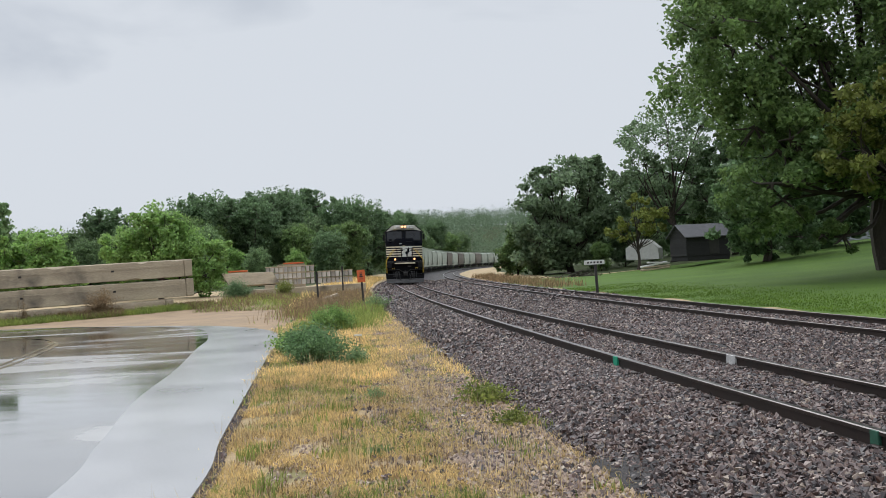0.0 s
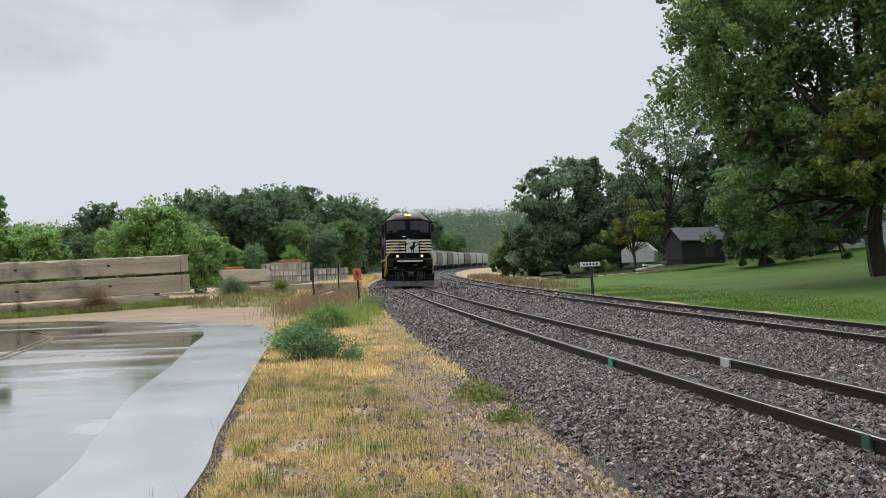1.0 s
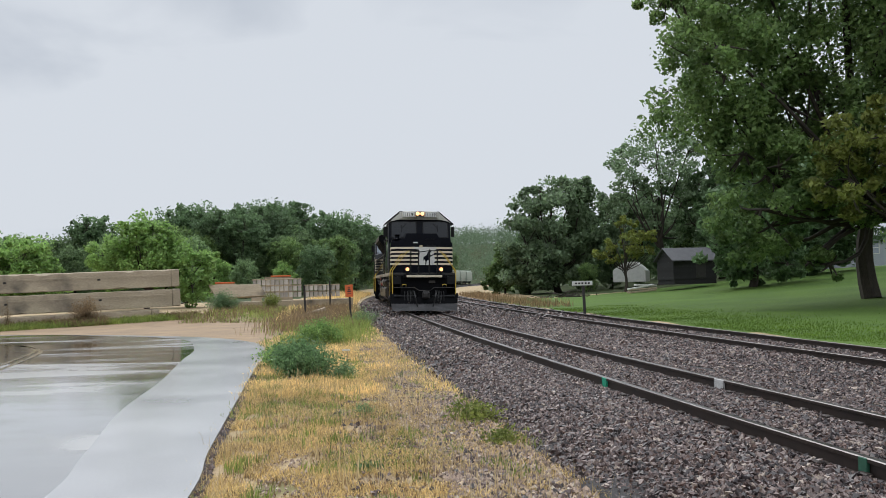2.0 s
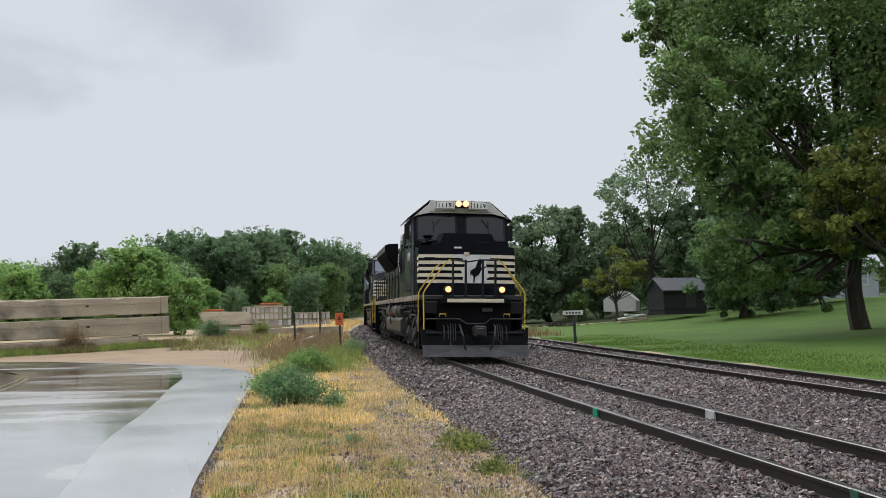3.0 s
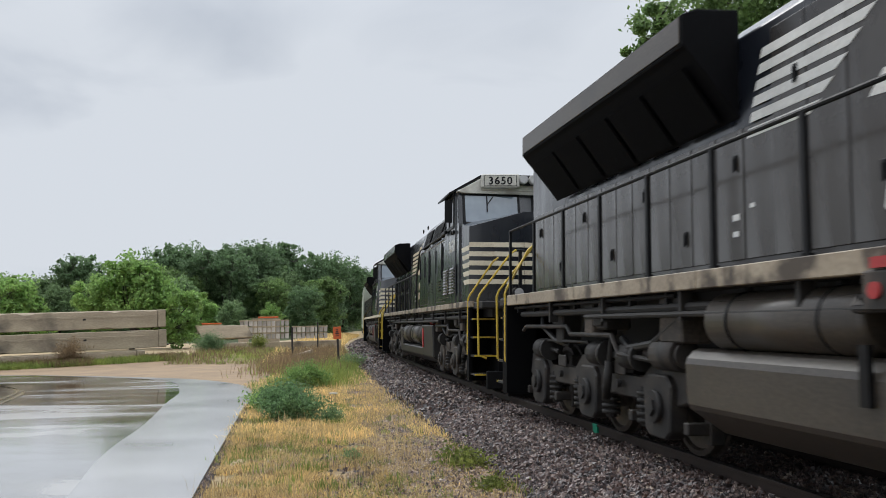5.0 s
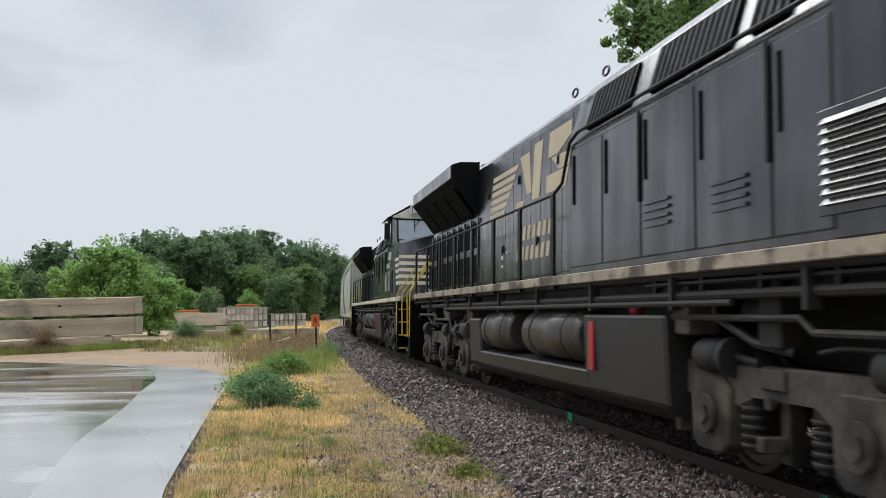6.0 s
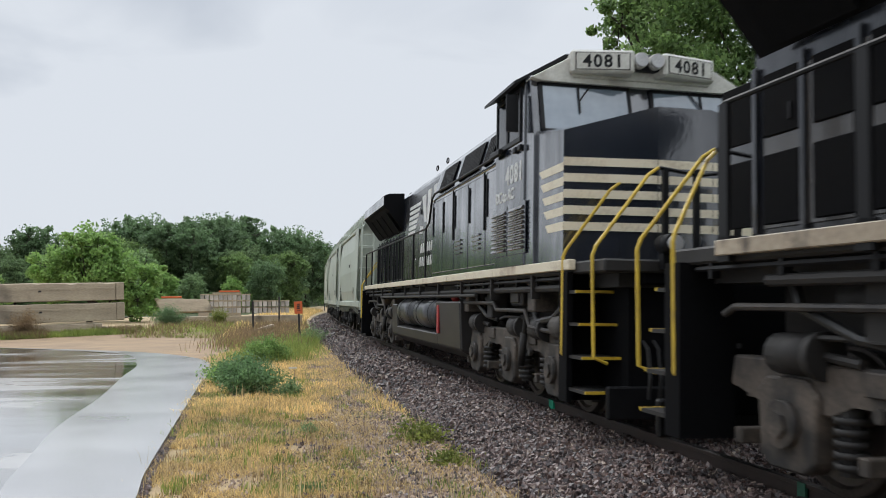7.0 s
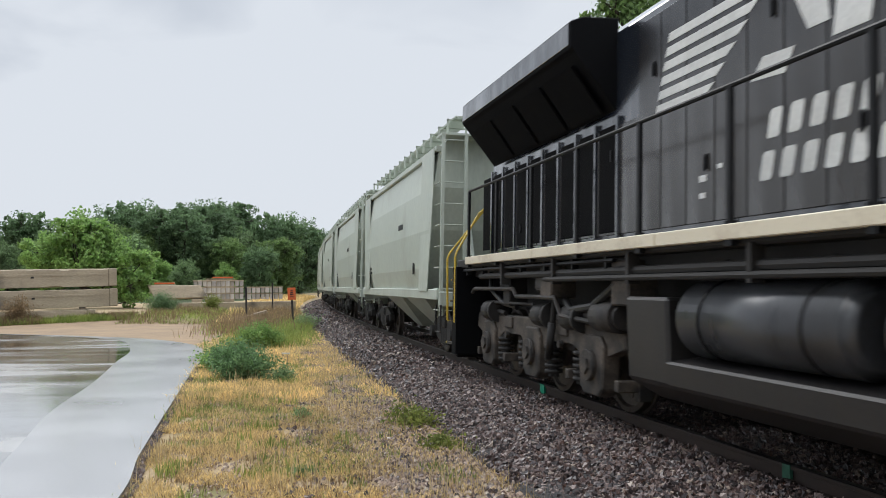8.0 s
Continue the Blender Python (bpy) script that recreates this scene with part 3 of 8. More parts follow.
def truck(parent, y, step, style, front):
    """A three-axle truck: cast side frames with journal boxes, springs, dampers and brake cylinders."""
    steel = M["truck_dark"] if style == "emd" else M["road_dirt"]

    def frame_mesh(bm):
        for side in (1, -1):
            if style == "emd":
                pts = [(-2.75, 0.62), (-2.65, 0.95), (-1.9, 1.0), (-1.6, 0.78), (-0.6, 0.78), (-0.35, 1.0), (0.35, 1.0), (0.6, 0.78), (1.6, 0.78), (1.9, 1.0), (2.65, 0.95), (2.75, 0.62), (2.5, 0.55), (-2.5, 0.55)]
                a, b = sorted((side * 1.02, side * 1.20))
                prism(bm, pts, "x", a, b, bev=0.02)
            else:
                pts = [(-2.7, 0.98), (2.7, 0.98), (2.75, 0.74), (2.45, 0.70), (2.25, 0.62), (1.55, 0.62), (1.35, 0.74), (0.55, 0.74), (0.4, 0.6), (-0.4, 0.6), (-0.55, 0.74), (-1.35, 0.74), (-1.55, 0.62), (-2.25, 0.62), (-2.45, 0.70), (-2.75, 0.74)]
                a, b = sorted((side * 1.04, side * 1.22))
                prism(bm, pts, "x", a, b, bev=0.02)
        box(bm, -1.0, 1.0, -0.9, -0.5, 0.6, 0.95)
        box(bm, -1.0, 1.0, 0.5, 0.9, 0.6, 0.95)
        box(bm, -1.1, 1.1, -2.7, -2.55, 0.65, 0.9)
        box(bm, -1.1, 1.1, 2.55, 2.7, 0.65, 0.9)
    t = shared_part(("truck", style), "truck_frame", frame_mesh, steel, parent, pose(0, y, 0), "dust-brown cast steel truck frame")

    def pedestal(bm):
        prism(bm, [(-0.30, 0.28), (-0.34, 0.75), (-0.22, 0.86), (0.22, 0.86), (0.34, 0.75), (0.30, 0.28), (0.2, 0.2), (-0.2, 0.2)], "x", 1.06, 1.27, bev=0.02)
        cyl(bm, (1.25, 0, 0.53), (1.33, 0, 0.53), 0.17, 14)
        cyl(bm, (1.33, 0, 0.53), (1.36, 0, 0.53), 0.10, 6)

    def spring(bm):
        for k in range(5):
            cyl(bm, (1.14, 0, 0.30 + 0.075 * k), (1.14, 0, 0.345 + 0.075 * k), 0.115, 12)
        cyl(bm, (1.14, 0, 0.26), (1.14, 0, 0.70), 0.075, 8)

    def cylinder(bm):
        cyl(bm, (1.22, -0.34, 1.03), (1.22, 0.08, 1.03), 0.15, 14)
        cyl(bm, (1.22, 0.08, 1.03), (1.22, 0.16, 1.03), 0.17, 14)
        cyl(bm, (1.22, 0.16, 1.03), (1.22, 0.5, 1.0), 0.035, 8)

    def brake(bm):
        box(bm, 0.86, 1.02, -0.06, 0.06, 0.2, 0.95, bev=0.01)
        box(bm, 0.80, 1.25, -0.05, 0.05, 0.30, 0.42, bev=0.01)

    def damper(bm):
        cyl(bm, (1.3, 0, 0.5), (1.3, 0.12, 0.95), 0.05, 10)
        cyl(bm, (1.3, 0.12, 0.95), (1.3, 0.2, 1.25), 0.035, 8)

    def sandpipe(bm):
        pipe(bm, [(1.28, 0.0, 1.12), (1.28, 0.25, 1.16), (1.28, 1.9, 1.16), (1.28, 2.1, 1.05)], 0.022, 6)

    def cap_plate(bm):
        box(bm, 1.22, 1.25, -0.16, 0.16, 0.80, 0.96, bev=0.01)
        cyl(bm, (1.24, 0.0, 0.70), (1.29, 0.0, 0.70), 0.05, 8)
    for side in (1, -1):
        def lay(key, name, fn, mat, y0):
            shared_part((key, style), name, fn, mat, t, pose(0, y0, 0, 0, 0, 0 if side > 0 else 180))
        for k in (-1, 0, 1):
            lay("pedestal", "journal_box", pedestal, steel, k * step)
        for k in (-1, 1):
            lay("spring", "coil_spring", spring, M["underframe"], k * step - 0.52 * k)
            lay("spring", "coil_spring", spring, M["underframe"], 0.52 * k)
            lay("brakehang", "brake_hanger", brake, steel, k * (step + 0.62))
            lay("brakehang", "brake_hanger", brake, steel, k * (step - 0.75))
            lay("cap", "wear_plate", cap_plate, steel, k * 1.05)
        for k in (-1.75, 0.55, 1.55):
            lay("brakecyl", "brake_cylinder", cylinder, M["underframe"], k)
        lay("damper", "damper", damper, M["underframe"], 0.75)
        lay("sandpipe", "air_pipe", sandpipe, M["underframe"], -0.4 if front else -1.8)
    return t


def logo_blocks(parent, side, w, y_rear, z0, mat):
    """Plain shapes that stand for the emblem: speed bars, slanted blocks, and two rows of slanted pieces below."""
    def slab(name, pts, label=""):
        bm = bmesh.new()
        a, b = sorted((side * (w + 0.001), side * (w + 0.005)))
        prism(bm, pts, "x", a, b)
        part(name, bm, mat, parent, label)
    for k in range(6):
        z = z0 + 0.10 + k * 0.135
        y = y_rear + 0.05 + 0.05 * k
        slab("emblem_bar", [(y, z), (y + 0.95 + 0.12 * k, z), (y + 1.10 + 0.12 * k, z + 0.085), (y + 0.04, z + 0.085)], "pale slanted bar")
    y = y_rear + 1.65
    for pts in ([(0.05, 0.05), (0.5, 0.02), (0.62, 0.2), (0.22, 0.22)], [(0.42, 0.95), (0.78, 0.28), (1.02, 0.28), (0.94, 0.95)], [(1.05, 0.15), (1.42, 0.15), (1.62, 1.02), (1.2, 1.02)],
                [(1.75, 0.15), (2.62, 0.15), (2.76, 0.42), (1.80, 0.42)], [(2.35, 0.44), (2.78, 0.44), (2.84, 0.64), (2.0, 0.66)], [(1.87, 0.68), (2.3, 0.68), (2.87, 0.86), (2.90, 1.05), (1.95, 1.05)]):
        slab("emblem_block", [(y + a, z0 + b) for a, b in pts], "pale slanted emblem block")
    for row, (n, zr) in enumerate(((7, z0 - 0.46), (8, z0 - 0.79))):
        y = y_rear + 1.92 - 0.10 * row
        for k in range(n):
            slab("lettering_bar", [(y + 0.02, zr), (y + 0.14, zr), (y + 0.165, zr + 0.03), (y + 0.205, zr + 0.21), (y + 0.185, zr + 0.23), (y + 0.075, zr + 0.23), (y + 0.045, zr + 0.20), (y + 0.005, zr + 0.02)])
            y += 0.262


def stripes_side(parent, yfront, w, z0, n, mat, reach=0.62):
    for side in (1, -1):
        for k in range(n):
            bm = bmesh.new()
            z = z0 + k * 0.175
            ln = reach * (1 + 0.1 * k)
            a, b = sorted((side * (w + 0.001), side * (w + 0.006)))
            prism(bm, [(yfront - ln, z + 0.09), (yfront - ln + 0.1, z), (yfront + 0.006, z), (yfront + 0.006, z + 0.1), (yfront - ln, z + 0.1)], "x", a, b)
            part("stripe", bm, mat, parent)


def handrail(parent, side, ys, zfoot, ztop, w, mat_post, r=0.022, post=0.045):
    def rod(bm):
        pipe(bm, [(side * w, ys[0], ztop), (side * w, ys[-1], ztop)], r, 8)
    bm = bmesh.new()
    rod(bm)
    part("handrail", bm, mat_post, parent)
    for y in ys:
        shared_part(("post", round(ztop - zfoot, 2), post), "handrail_post", lambda b: (box(b, -0.02, 0.02, -post, post, -0.12, ztop - zfoot, bev=0.006), box(b, -0.035, 0.02, -post - 0.015, post + 0.015, -0.16, 0.03)), M["black_flat"], parent, pose(side * w, y, zfoot))


def hood_doors(parent, w, y0, y1, z0, z1, step, mat, seed, key):
    """Rows of hinged doors on a hood side, each proud of it, with a latch."""
    n = max(1, round((y1 - y0) / step))
    st = (y1 - y0) / n
    for side in (1, -1):
        # added black sheet behind the doors, so the seams between them read as shade
        bm = bmesh.new()
        mirror_box(bm, side, w - 0.004, w + 0.003, y0, y1, z0 + 0.01, z1 - 0.01)
        part("door_seal", bm, M["rubber"], parent, "black sheet behind the doors for the shade in their seams")
        for k in range(n):
            y = y0 + (k + 0.5) * st
            d = shared_part((key, "door", round(st, 3), round(z1 - z0, 3)), "hood_door", lambda b: box(b, -0.008, 0.014, -st / 2 + 0.012, st / 2 - 0.012, 0, z1 - z0, bev=0.006), mat, parent, pose(side * w, y, z0) @ (Matrix.Identity(4) if side > 0 else pose(0, 0, 0, 0, 0, 180)))
            if k % 2 == 0:
                shared_part("latch", "latch", lambda b: (box(b, 0.014, 0.03, -0.03, 0.03, -0.07, 0.07, bev=0.006), box(b, 0.03, 0.045, -0.012, 0.012, -0.09, 0.04)), M["black_flat"], d, pose(0, 0.12, (z1 - z0) * (0.25 if k % 4 else 0.75)))


def coupler(parent, y, sgn):
    bm = bmesh.new()
    box(bm, -0.12, 0.12, min(y, y - 0.7 * sgn), max(y, y - 0.7 * sgn), 0.72, 0.92, bev=0.02)
    box(bm, -0.2, 0.14, min(y - 0.05 * sgn, y - 0.35 * sgn), max(y - 0.05 * sgn, y - 0.35 * sgn), 0.66, 0.98, bev=0.04)
    part("coupler", bm, M["underframe"], parent)
    for x in (-0.5, 0.5):
        bm = bmesh.new()
        pipe(bm, [(x, y - 0.55 * sgn, 1.0), (x, y - 0.35 * sgn, 0.95), (x * 0.9, y - 0.2 * sgn, 0.7), (x * 0.8, y - 0.25 * sgn, 0.45), (x * 0.7, y - 0.3 * sgn, 0.3)], 0.03, 8)
        part("air_hose", bm, M["rubber"], parent)


def end_steps(parent, L, sgn, plow, lit, back=0.0):
    """Pilot plate with its stepwells at the corners, yellow stair rails, plough and coupler at one end."""
    e = L / 2
    Y = lambda d: sgn * (e - d - back)
    yy = lambda a, b: tuple(sorted((Y(a), Y(b))))
    bm = bmesh.new()
    box(bm, -1.02, 1.02, *yy(0.62, 0.72), 0.35, 1.72, bev=0.01)
    part("pilot", bm, M["pilot"], parent)
    for sx in (1, -1):
        bm = bmesh.new()
        prism(bm, [(sx * 1.02, Y(0.62)), (sx * 1.06, Y(0.62)), (sx * 1.06, Y(1.41)), (sx * 1.46, Y(1.41)), (sx * 1.46, Y(1.22)), (sx * 1.53, Y(1.22)), (sx * 1.53, Y(1.47)), (sx * 1.02, Y(1.47))], "z", 0.27, 1.72)
        part("stepwell", bm, M["pilot"], parent)
    for sx in (1, -1):
        for k in range(4):
            bm = bmesh.new()
            z = 0.42 + 0.36 * k
            mirror_box(bm, sx, 1.04, 1.50, *yy(0.72 + 0.1 * k, 1.42), z - 0.02, z + 0.015)
            st = part("step", bm, M["pilot"] if lit else M["underframe"], parent)
            bm = bmesh.new()
            mirror_box(bm, sx, 1.04, 1.505, *yy(0.70 + 0.1 * k, 0.73 + 0.1 * k), z - 0.012, z + 0.018)
            part("step_edge", bm, M["pilot"] if lit else M["yellow"], st, "step edge blackened for the shade at the pilot" if lit else "yellow painted step edge")
        bm = bmesh.new()
        pipe(bm, [(sx * 1.46, Y(1.40), 0.72), (sx * 1.53, Y(1.38), 0.80), (sx * 1.53, Y(1.36), 1.90), (sx * 1.50, Y(1.34), 1.98), (sx * 1.06, Y(1.12), 2.66), (sx * 0.96, Y(1.08), 2.74)], 0.020, 8)
        part("stair_rail", bm, M["yellow"], parent, "yellow painted stair rail")
        bm = bmesh.new()
        pipe(bm, [(sx * 1.30, Y(0.62), 0.74), (sx * 1.46, Y(0.60), 0.80), (sx * 1.48, Y(0.60), 1.88), (sx * 1.44, Y(0.60), 1.98), (sx * 0.82, Y(0.64), 2.78), (sx * 0.70, Y(0.65), 2.86)], 0.020, 8)
        part("stair_rail", bm, M["yellow"], parent, "yellow painted stair rail")
    bm = bmesh.new()
    box(bm, -0.98, 0.98, *yy(0.42, 0.66), 1.58, 1.76, bev=0.02)
    ac = part("anticlimber", bm, M["pilot"], parent)
    if plow:
        bm = bmesh.new()
        box(bm, -0.82, 0.82, *yy(0.405, 0.43), 1.63, 1.73, bev=0.004)
        part("edge_strip", bm, M["cream"], ac, "worn cream edge strip")
    bm = bmesh.new()
    for x in (-0.62, -0.25, 0.25, 0.62):
        box(bm, x - 0.03, x + 0.03, *yy(0.62, 0.68), 1.76, 2.86)
    pipe(bm, [(-0.68, Y(0.65), 2.86), (-0.2, Y(0.65), 2.86), (0.2, Y(0.65), 2.8), (0.68, Y(0.65), 2.86)], 0.022, 8)
    part("end_railing", bm, M["black_flat"], parent)
    if plow:
        bm = bmesh.new()
        f = [(1.5, 0.35, 0.10), (0.0, 0.12, 0.10), (1.52, 0.43, 0.42), (0.0, 0.27, 0.42)]
        up = bmesh.new()
        for sx in (1, -1):
            ua = [(sx * a, Y(b), c) for a, b, c in ((1.52, 0.43, 0.424), (0.0, 0.27, 0.424), (0.0, 0.44, 0.70), (0.75, 0.50, 0.74), (1.58, 0.62, 0.92))]
            ub = [(x, y - sgn * 0.06, z) for x, y, z in ua]
            bm_join(up, ua + ub, [(0, 1, 2, 3, 4), (9, 8, 7, 6, 5)] + [(i, (i + 1) % 5, 5 + (i + 1) % 5, 5 + i) for i in range(5)])
        part("plow_top", up, M["pilot"], parent, "black upper plow sheet")
        for sx in (1, -1):
            vs = [bm.verts.new((sx * a, Y(b), c)) for a, b, c in f]
            vb = [bm.verts.new((sx * a, Y(b + 0.06), c)) for a, b, c in f]
            for q in ((0, 1, 3, 2),):
                bm.faces.new([vs[i] for i in q])
                bm.faces.new([vb[i] for i in q][::-1])
            for a, b in ((0, 1), (1, 3), (3, 2), (2, 0)):
                bm.faces.new((vs[a], vs[b], vb[b], vb[a]))
        part("plow", bm, M["plow"], parent, "scraped grey snow plow")
        bm = bmesh.new()
        box(bm, -1.4, -0.35, *yy(0.45, 0.95), 0.72, 0.80, bev=0.02)
        part("plow_deck", bm, M["black_flat"], parent)
        bm = bmesh.new()
        box(bm, 0.35, 1.4, *yy(0.45, 0.95), 0.72, 0.80, bev=0.02)
        part("plow_deck", bm, M["black_flat"], parent)
    else:
        bm = bmesh.new()
        box(bm, -1.3, 1.3, *yy(0.60, 0.68), 0.15, 0.5, bev=0.02)
        part("plow", bm, M["black_flat"], parent)
    if plow:
        bm = bmesh.new()
        pipe(bm, [(-1.45, Y(0.66), 1.10), (-1.38, Y(0.56), 1.16), (-0.45, Y(0.52), 1.16), (-0.25, Y(0.42), 1.02), (0.25, Y(0.42), 1.02), (0.45, Y(0.52), 1.16), (1.38, Y(0.56), 1.16), (1.45, Y(0.66), 1.10)], 0.02, 8)
        part("cut_lever", bm, M["truck_dark"], parent, "bent uncoupling lever")
        bm = bmesh.new()
        box(bm, -0.52, -0.22, *yy(0.56, 0.63), 1.36, 1.48, bev=0.015)
        part("receptacle", bm, M["truck_dark"], parent)
        bm = bmesh.new()
        box(bm, -0.34, 0.34, *yy(0.50, 0.64), 0.62, 1.06, bev=0.03)
        part("draft_pocket", bm, M["pilot"], parent)
        for sx in (1, -1):
            bm = bmesh.new()
            pipe(bm, [(sx * 1.02, Y(0.60), 1.22), (sx * 1.02, Y(0.52), 1.30), (sx * 0.84, Y(0.52), 1.30), (sx * 0.84, Y(0.60), 1.22)], 0.016, 6)
            part("grab_iron", bm, M["yellow"], parent, "small yellow grab iron")
            for q in range(3):
                bm = bmesh.new()
                pipe(bm, [(sx * (0.56 + 0.07 * q), Y(0.61), 1.02), (sx * (0.57 + 0.07 * q), Y(0.50), 0.96), (sx * (0.58 + 0.07 * q), Y(0.40), 0.66), (sx * (0.58 + 0.07 * q), Y(0.38), 0.40 + 0.03 * q)], 0.019, 6)
                h = part("air_hose", bm, M["rubber"], parent)
                bm = bmesh.new()
                cyl(bm, (sx * (0.58 + 0.07 * q), Y(0.38), 0.42 + 0.03 * q), (sx * (0.58 + 0.07 * q), Y(0.38), 0.33 + 0.03 * q), 0.032, 8)
                part("glad_hand", bm, M["wheel"], h, "worn steel hose coupling")
            bm = bmesh.new()
            mirror_box(bm, sx, 1.06, 1.46, *yy(0.66, 0.74), 1.30, 1.66, bev=0.02)
            part("corner_plate", bm, M["black_flat"], parent)
    for x in (-0.9, -0.78, 0.78, 0.9):
        bm = bmesh.new()
        pipe(bm, [(x, Y(0.6), 0.98), (x, Y(0.48), 0.9), (x, Y(0.42), 0.6), (x, Y(0.46), 0.38)], 0.022, 6)
        part("air_hose", bm, M["rubber"], parent)
    coupler(parent, Y(-0.35 * back), sgn)


def locomotive(kind, number, livery, lit, label):
    """kind 'emd' or 'ge'. Local axes: y to the front, x to the right-hand side, z from the rail."""
    emd = kind == "emd"
    L = 22.63 if emd else 22.3
    lead = thing("locomotive", label, "locomotive", group="locomotives of the train")
    setback = 0.78 if emd else 0.0      # the front end stands back from the coupler
    D = lambda d: L / 2 - d - setback * (1 - min(1.0, max(0.0, (d - 5.3) / 9)))
    dd = lambda a, b: tuple(sorted((D(a), D(b))))
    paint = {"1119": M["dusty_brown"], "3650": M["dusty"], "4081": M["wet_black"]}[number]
    sill_mat = M["cream"] if number == "4081" else M["sill_brown"]
    # frame, walkway and cream sill
    bm = bmesh.new()
    box(bm, -1.45, 1.45, *dd(0.7, L - 0.7), 1.70, 1.84, bev=0.02)
    box(bm, -1.2, 1.2, *dd(0.9, L - 0.9), 1.55, 1.70)
    box(bm, -0.55, 0.55, *dd(1.0, L - 1.0), 0.95, 1.58)
    part("frame", bm, M["underframe"], lead)
    for side in (1, -1):
        n = 6
        for k in range(n):
            a, b = 1.5 + (L - 3.0) * k / n, 1.5 + (L - 3.0) * (k + 1) / n
            bm = bmesh.new()
            mirror_box(bm, side, 1.45, 1.535, *dd(a + 0.008, b - 0.008), 1.70 if emd else 1.745, 1.865, bev=0.008)
            part("side_sill", bm, sill_mat, lead, "dusty cream side sill")
        bm = bmesh.new()
        pipe(bm, [(side * 1.40, D(2), 1.55), (side * 1.40, D(L - 2), 1.55)], 0.045, 8)
        pipe(bm, [(side * 1.46, D(6), 1.48), (side * 1.46, D(L - 5), 1.48)], 0.03, 8)
        for k in range(9):
            box(bm, *sorted((side * 1.36, side * 1.48)), *dd(3 + 2 * k, 3.06 + 2 * k), 1.42, 1.72)
        part("air_pipe", bm, M["underframe"], lead)
    nose_w = 1.48
    # nose
    bm = bmesh.new()
    if emd:
        ends = []
        for d_mid, d_side, lift in ((1.66, 1.86, 0.0), (3.2, 3.2, 0.10)):
            ends.append([(x, D(d_side if abs(x) > 1 else d_mid + (0.02 if abs(x) > 0.7 else 0.0)), z + (lift if z > 3 else 0)) for x, z in
                         ((-nose_w, 1.86), (-nose_w, 3.30), (-0.86, 3.42), (-0.72, 3.72), (0.72, 3.72), (0.86, 3.42), (nose_w, 3.30), (nose_w, 1.86), (0.86, 1.86), (-0.86, 1.86))])
        bm_join(bm, ends[0] + ends[1], [(0, 1, 2, 9), (9, 2, 5, 8), (2, 3, 4, 5), (8, 5, 6, 7), tuple(range(19, 9, -1))] + [(i, 10 + i, 10 + (i + 1) % 10, (i + 1) % 10) for i in range(10)])
    else:
        v = [(-nose_w, D(1.85), 1.86), (nose_w, D(1.85), 1.86), (nose_w, D(1.85), 3.40), (-nose_w, D(1.85), 3.40), (0.35, D(1.72), 3.72), (-0.35, D(1.72), 3.72), (0.35, D(1.72), 1.86), (-0.35, D(1.72), 1.86)]
        w2 = [(-nose_w, D(3.1), 1.86), (nose_w, D(3.1), 1.86), (nose_w, D(3.1), 3.62), (-nose_w, D(3.1), 3.62), (0.5, D(3.1), 3.80), (-0.5, D(3.1), 3.80)]
        bm_join(bm, v + w2, [(1, 2, 4, 6), (6, 4, 5, 7), (7, 5, 3, 0), (2, 10, 12, 4), (4, 12, 13, 5), (5, 13, 11, 3), (1, 9, 10, 2), (0, 3, 11, 8), (0, 8, 9, 1, 6, 7), (8, 11, 13, 12, 10, 9)])
    nose = part("nose", bm, M["black"] if emd else paint, lead, "black short nose with cream stripes")
    if emd:   # grab irons, door seam and a small plate on the nose
        for x0, x1, z in ((-1.25, -0.95, 3.12), (-0.62, -0.2, 3.45), (-0.62, -0.2, 3.16), (0.95, 1.3, 2.98)):
            bm = bmesh.new()
            f = D(1.60) if abs(x0) < 0.9 else D(1.72)
            pipe(bm, [(x0, f - 0.05, z), (x0, f, z), (x1, f, z), (x1, f - 0.05, z)], 0.014, 6)
            part("grab_iron", bm, M["black_flat"], nose)
        bm = bmesh.new()
        box(bm, 0.20, 0.42, D(1.656), D(1.650), 3.26, 3.31)
        part("plate", bm, M["label"], nose, "small white plate")
        bm = bmesh.new()
        box(bm, -0.03, 0.13, D(1.655), D(1.62), 3.06, 3.15, bev=0.01)
        part("latch", bm, M["gold"], nose, "dull yellow door latch")
        bm = bmesh.new()
        cyl(bm, (1.15, D(2.3), 3.38), (1.15, D(2.3), 3.66), 0.12, 12)
        cyl(bm, (1.15, D(2.3), 3.66), (1.15, D(2.3), 3.70), 0.17, 12)
        part("vent_cap", bm, M["black"], nose)
        bm = bmesh.new()
        pipe(bm, [(1.42, D(1.95), 3.30), (1.42, D(1.95), 3.45), (0.95, D(1.85), 3.52), (0.9, D(1.85), 3.45)], 0.014, 6)
        part("grab_iron", bm, M["black_flat"], nose)
    # stripes across the nose
    fy = D(1.795) if emd else D(1.845)
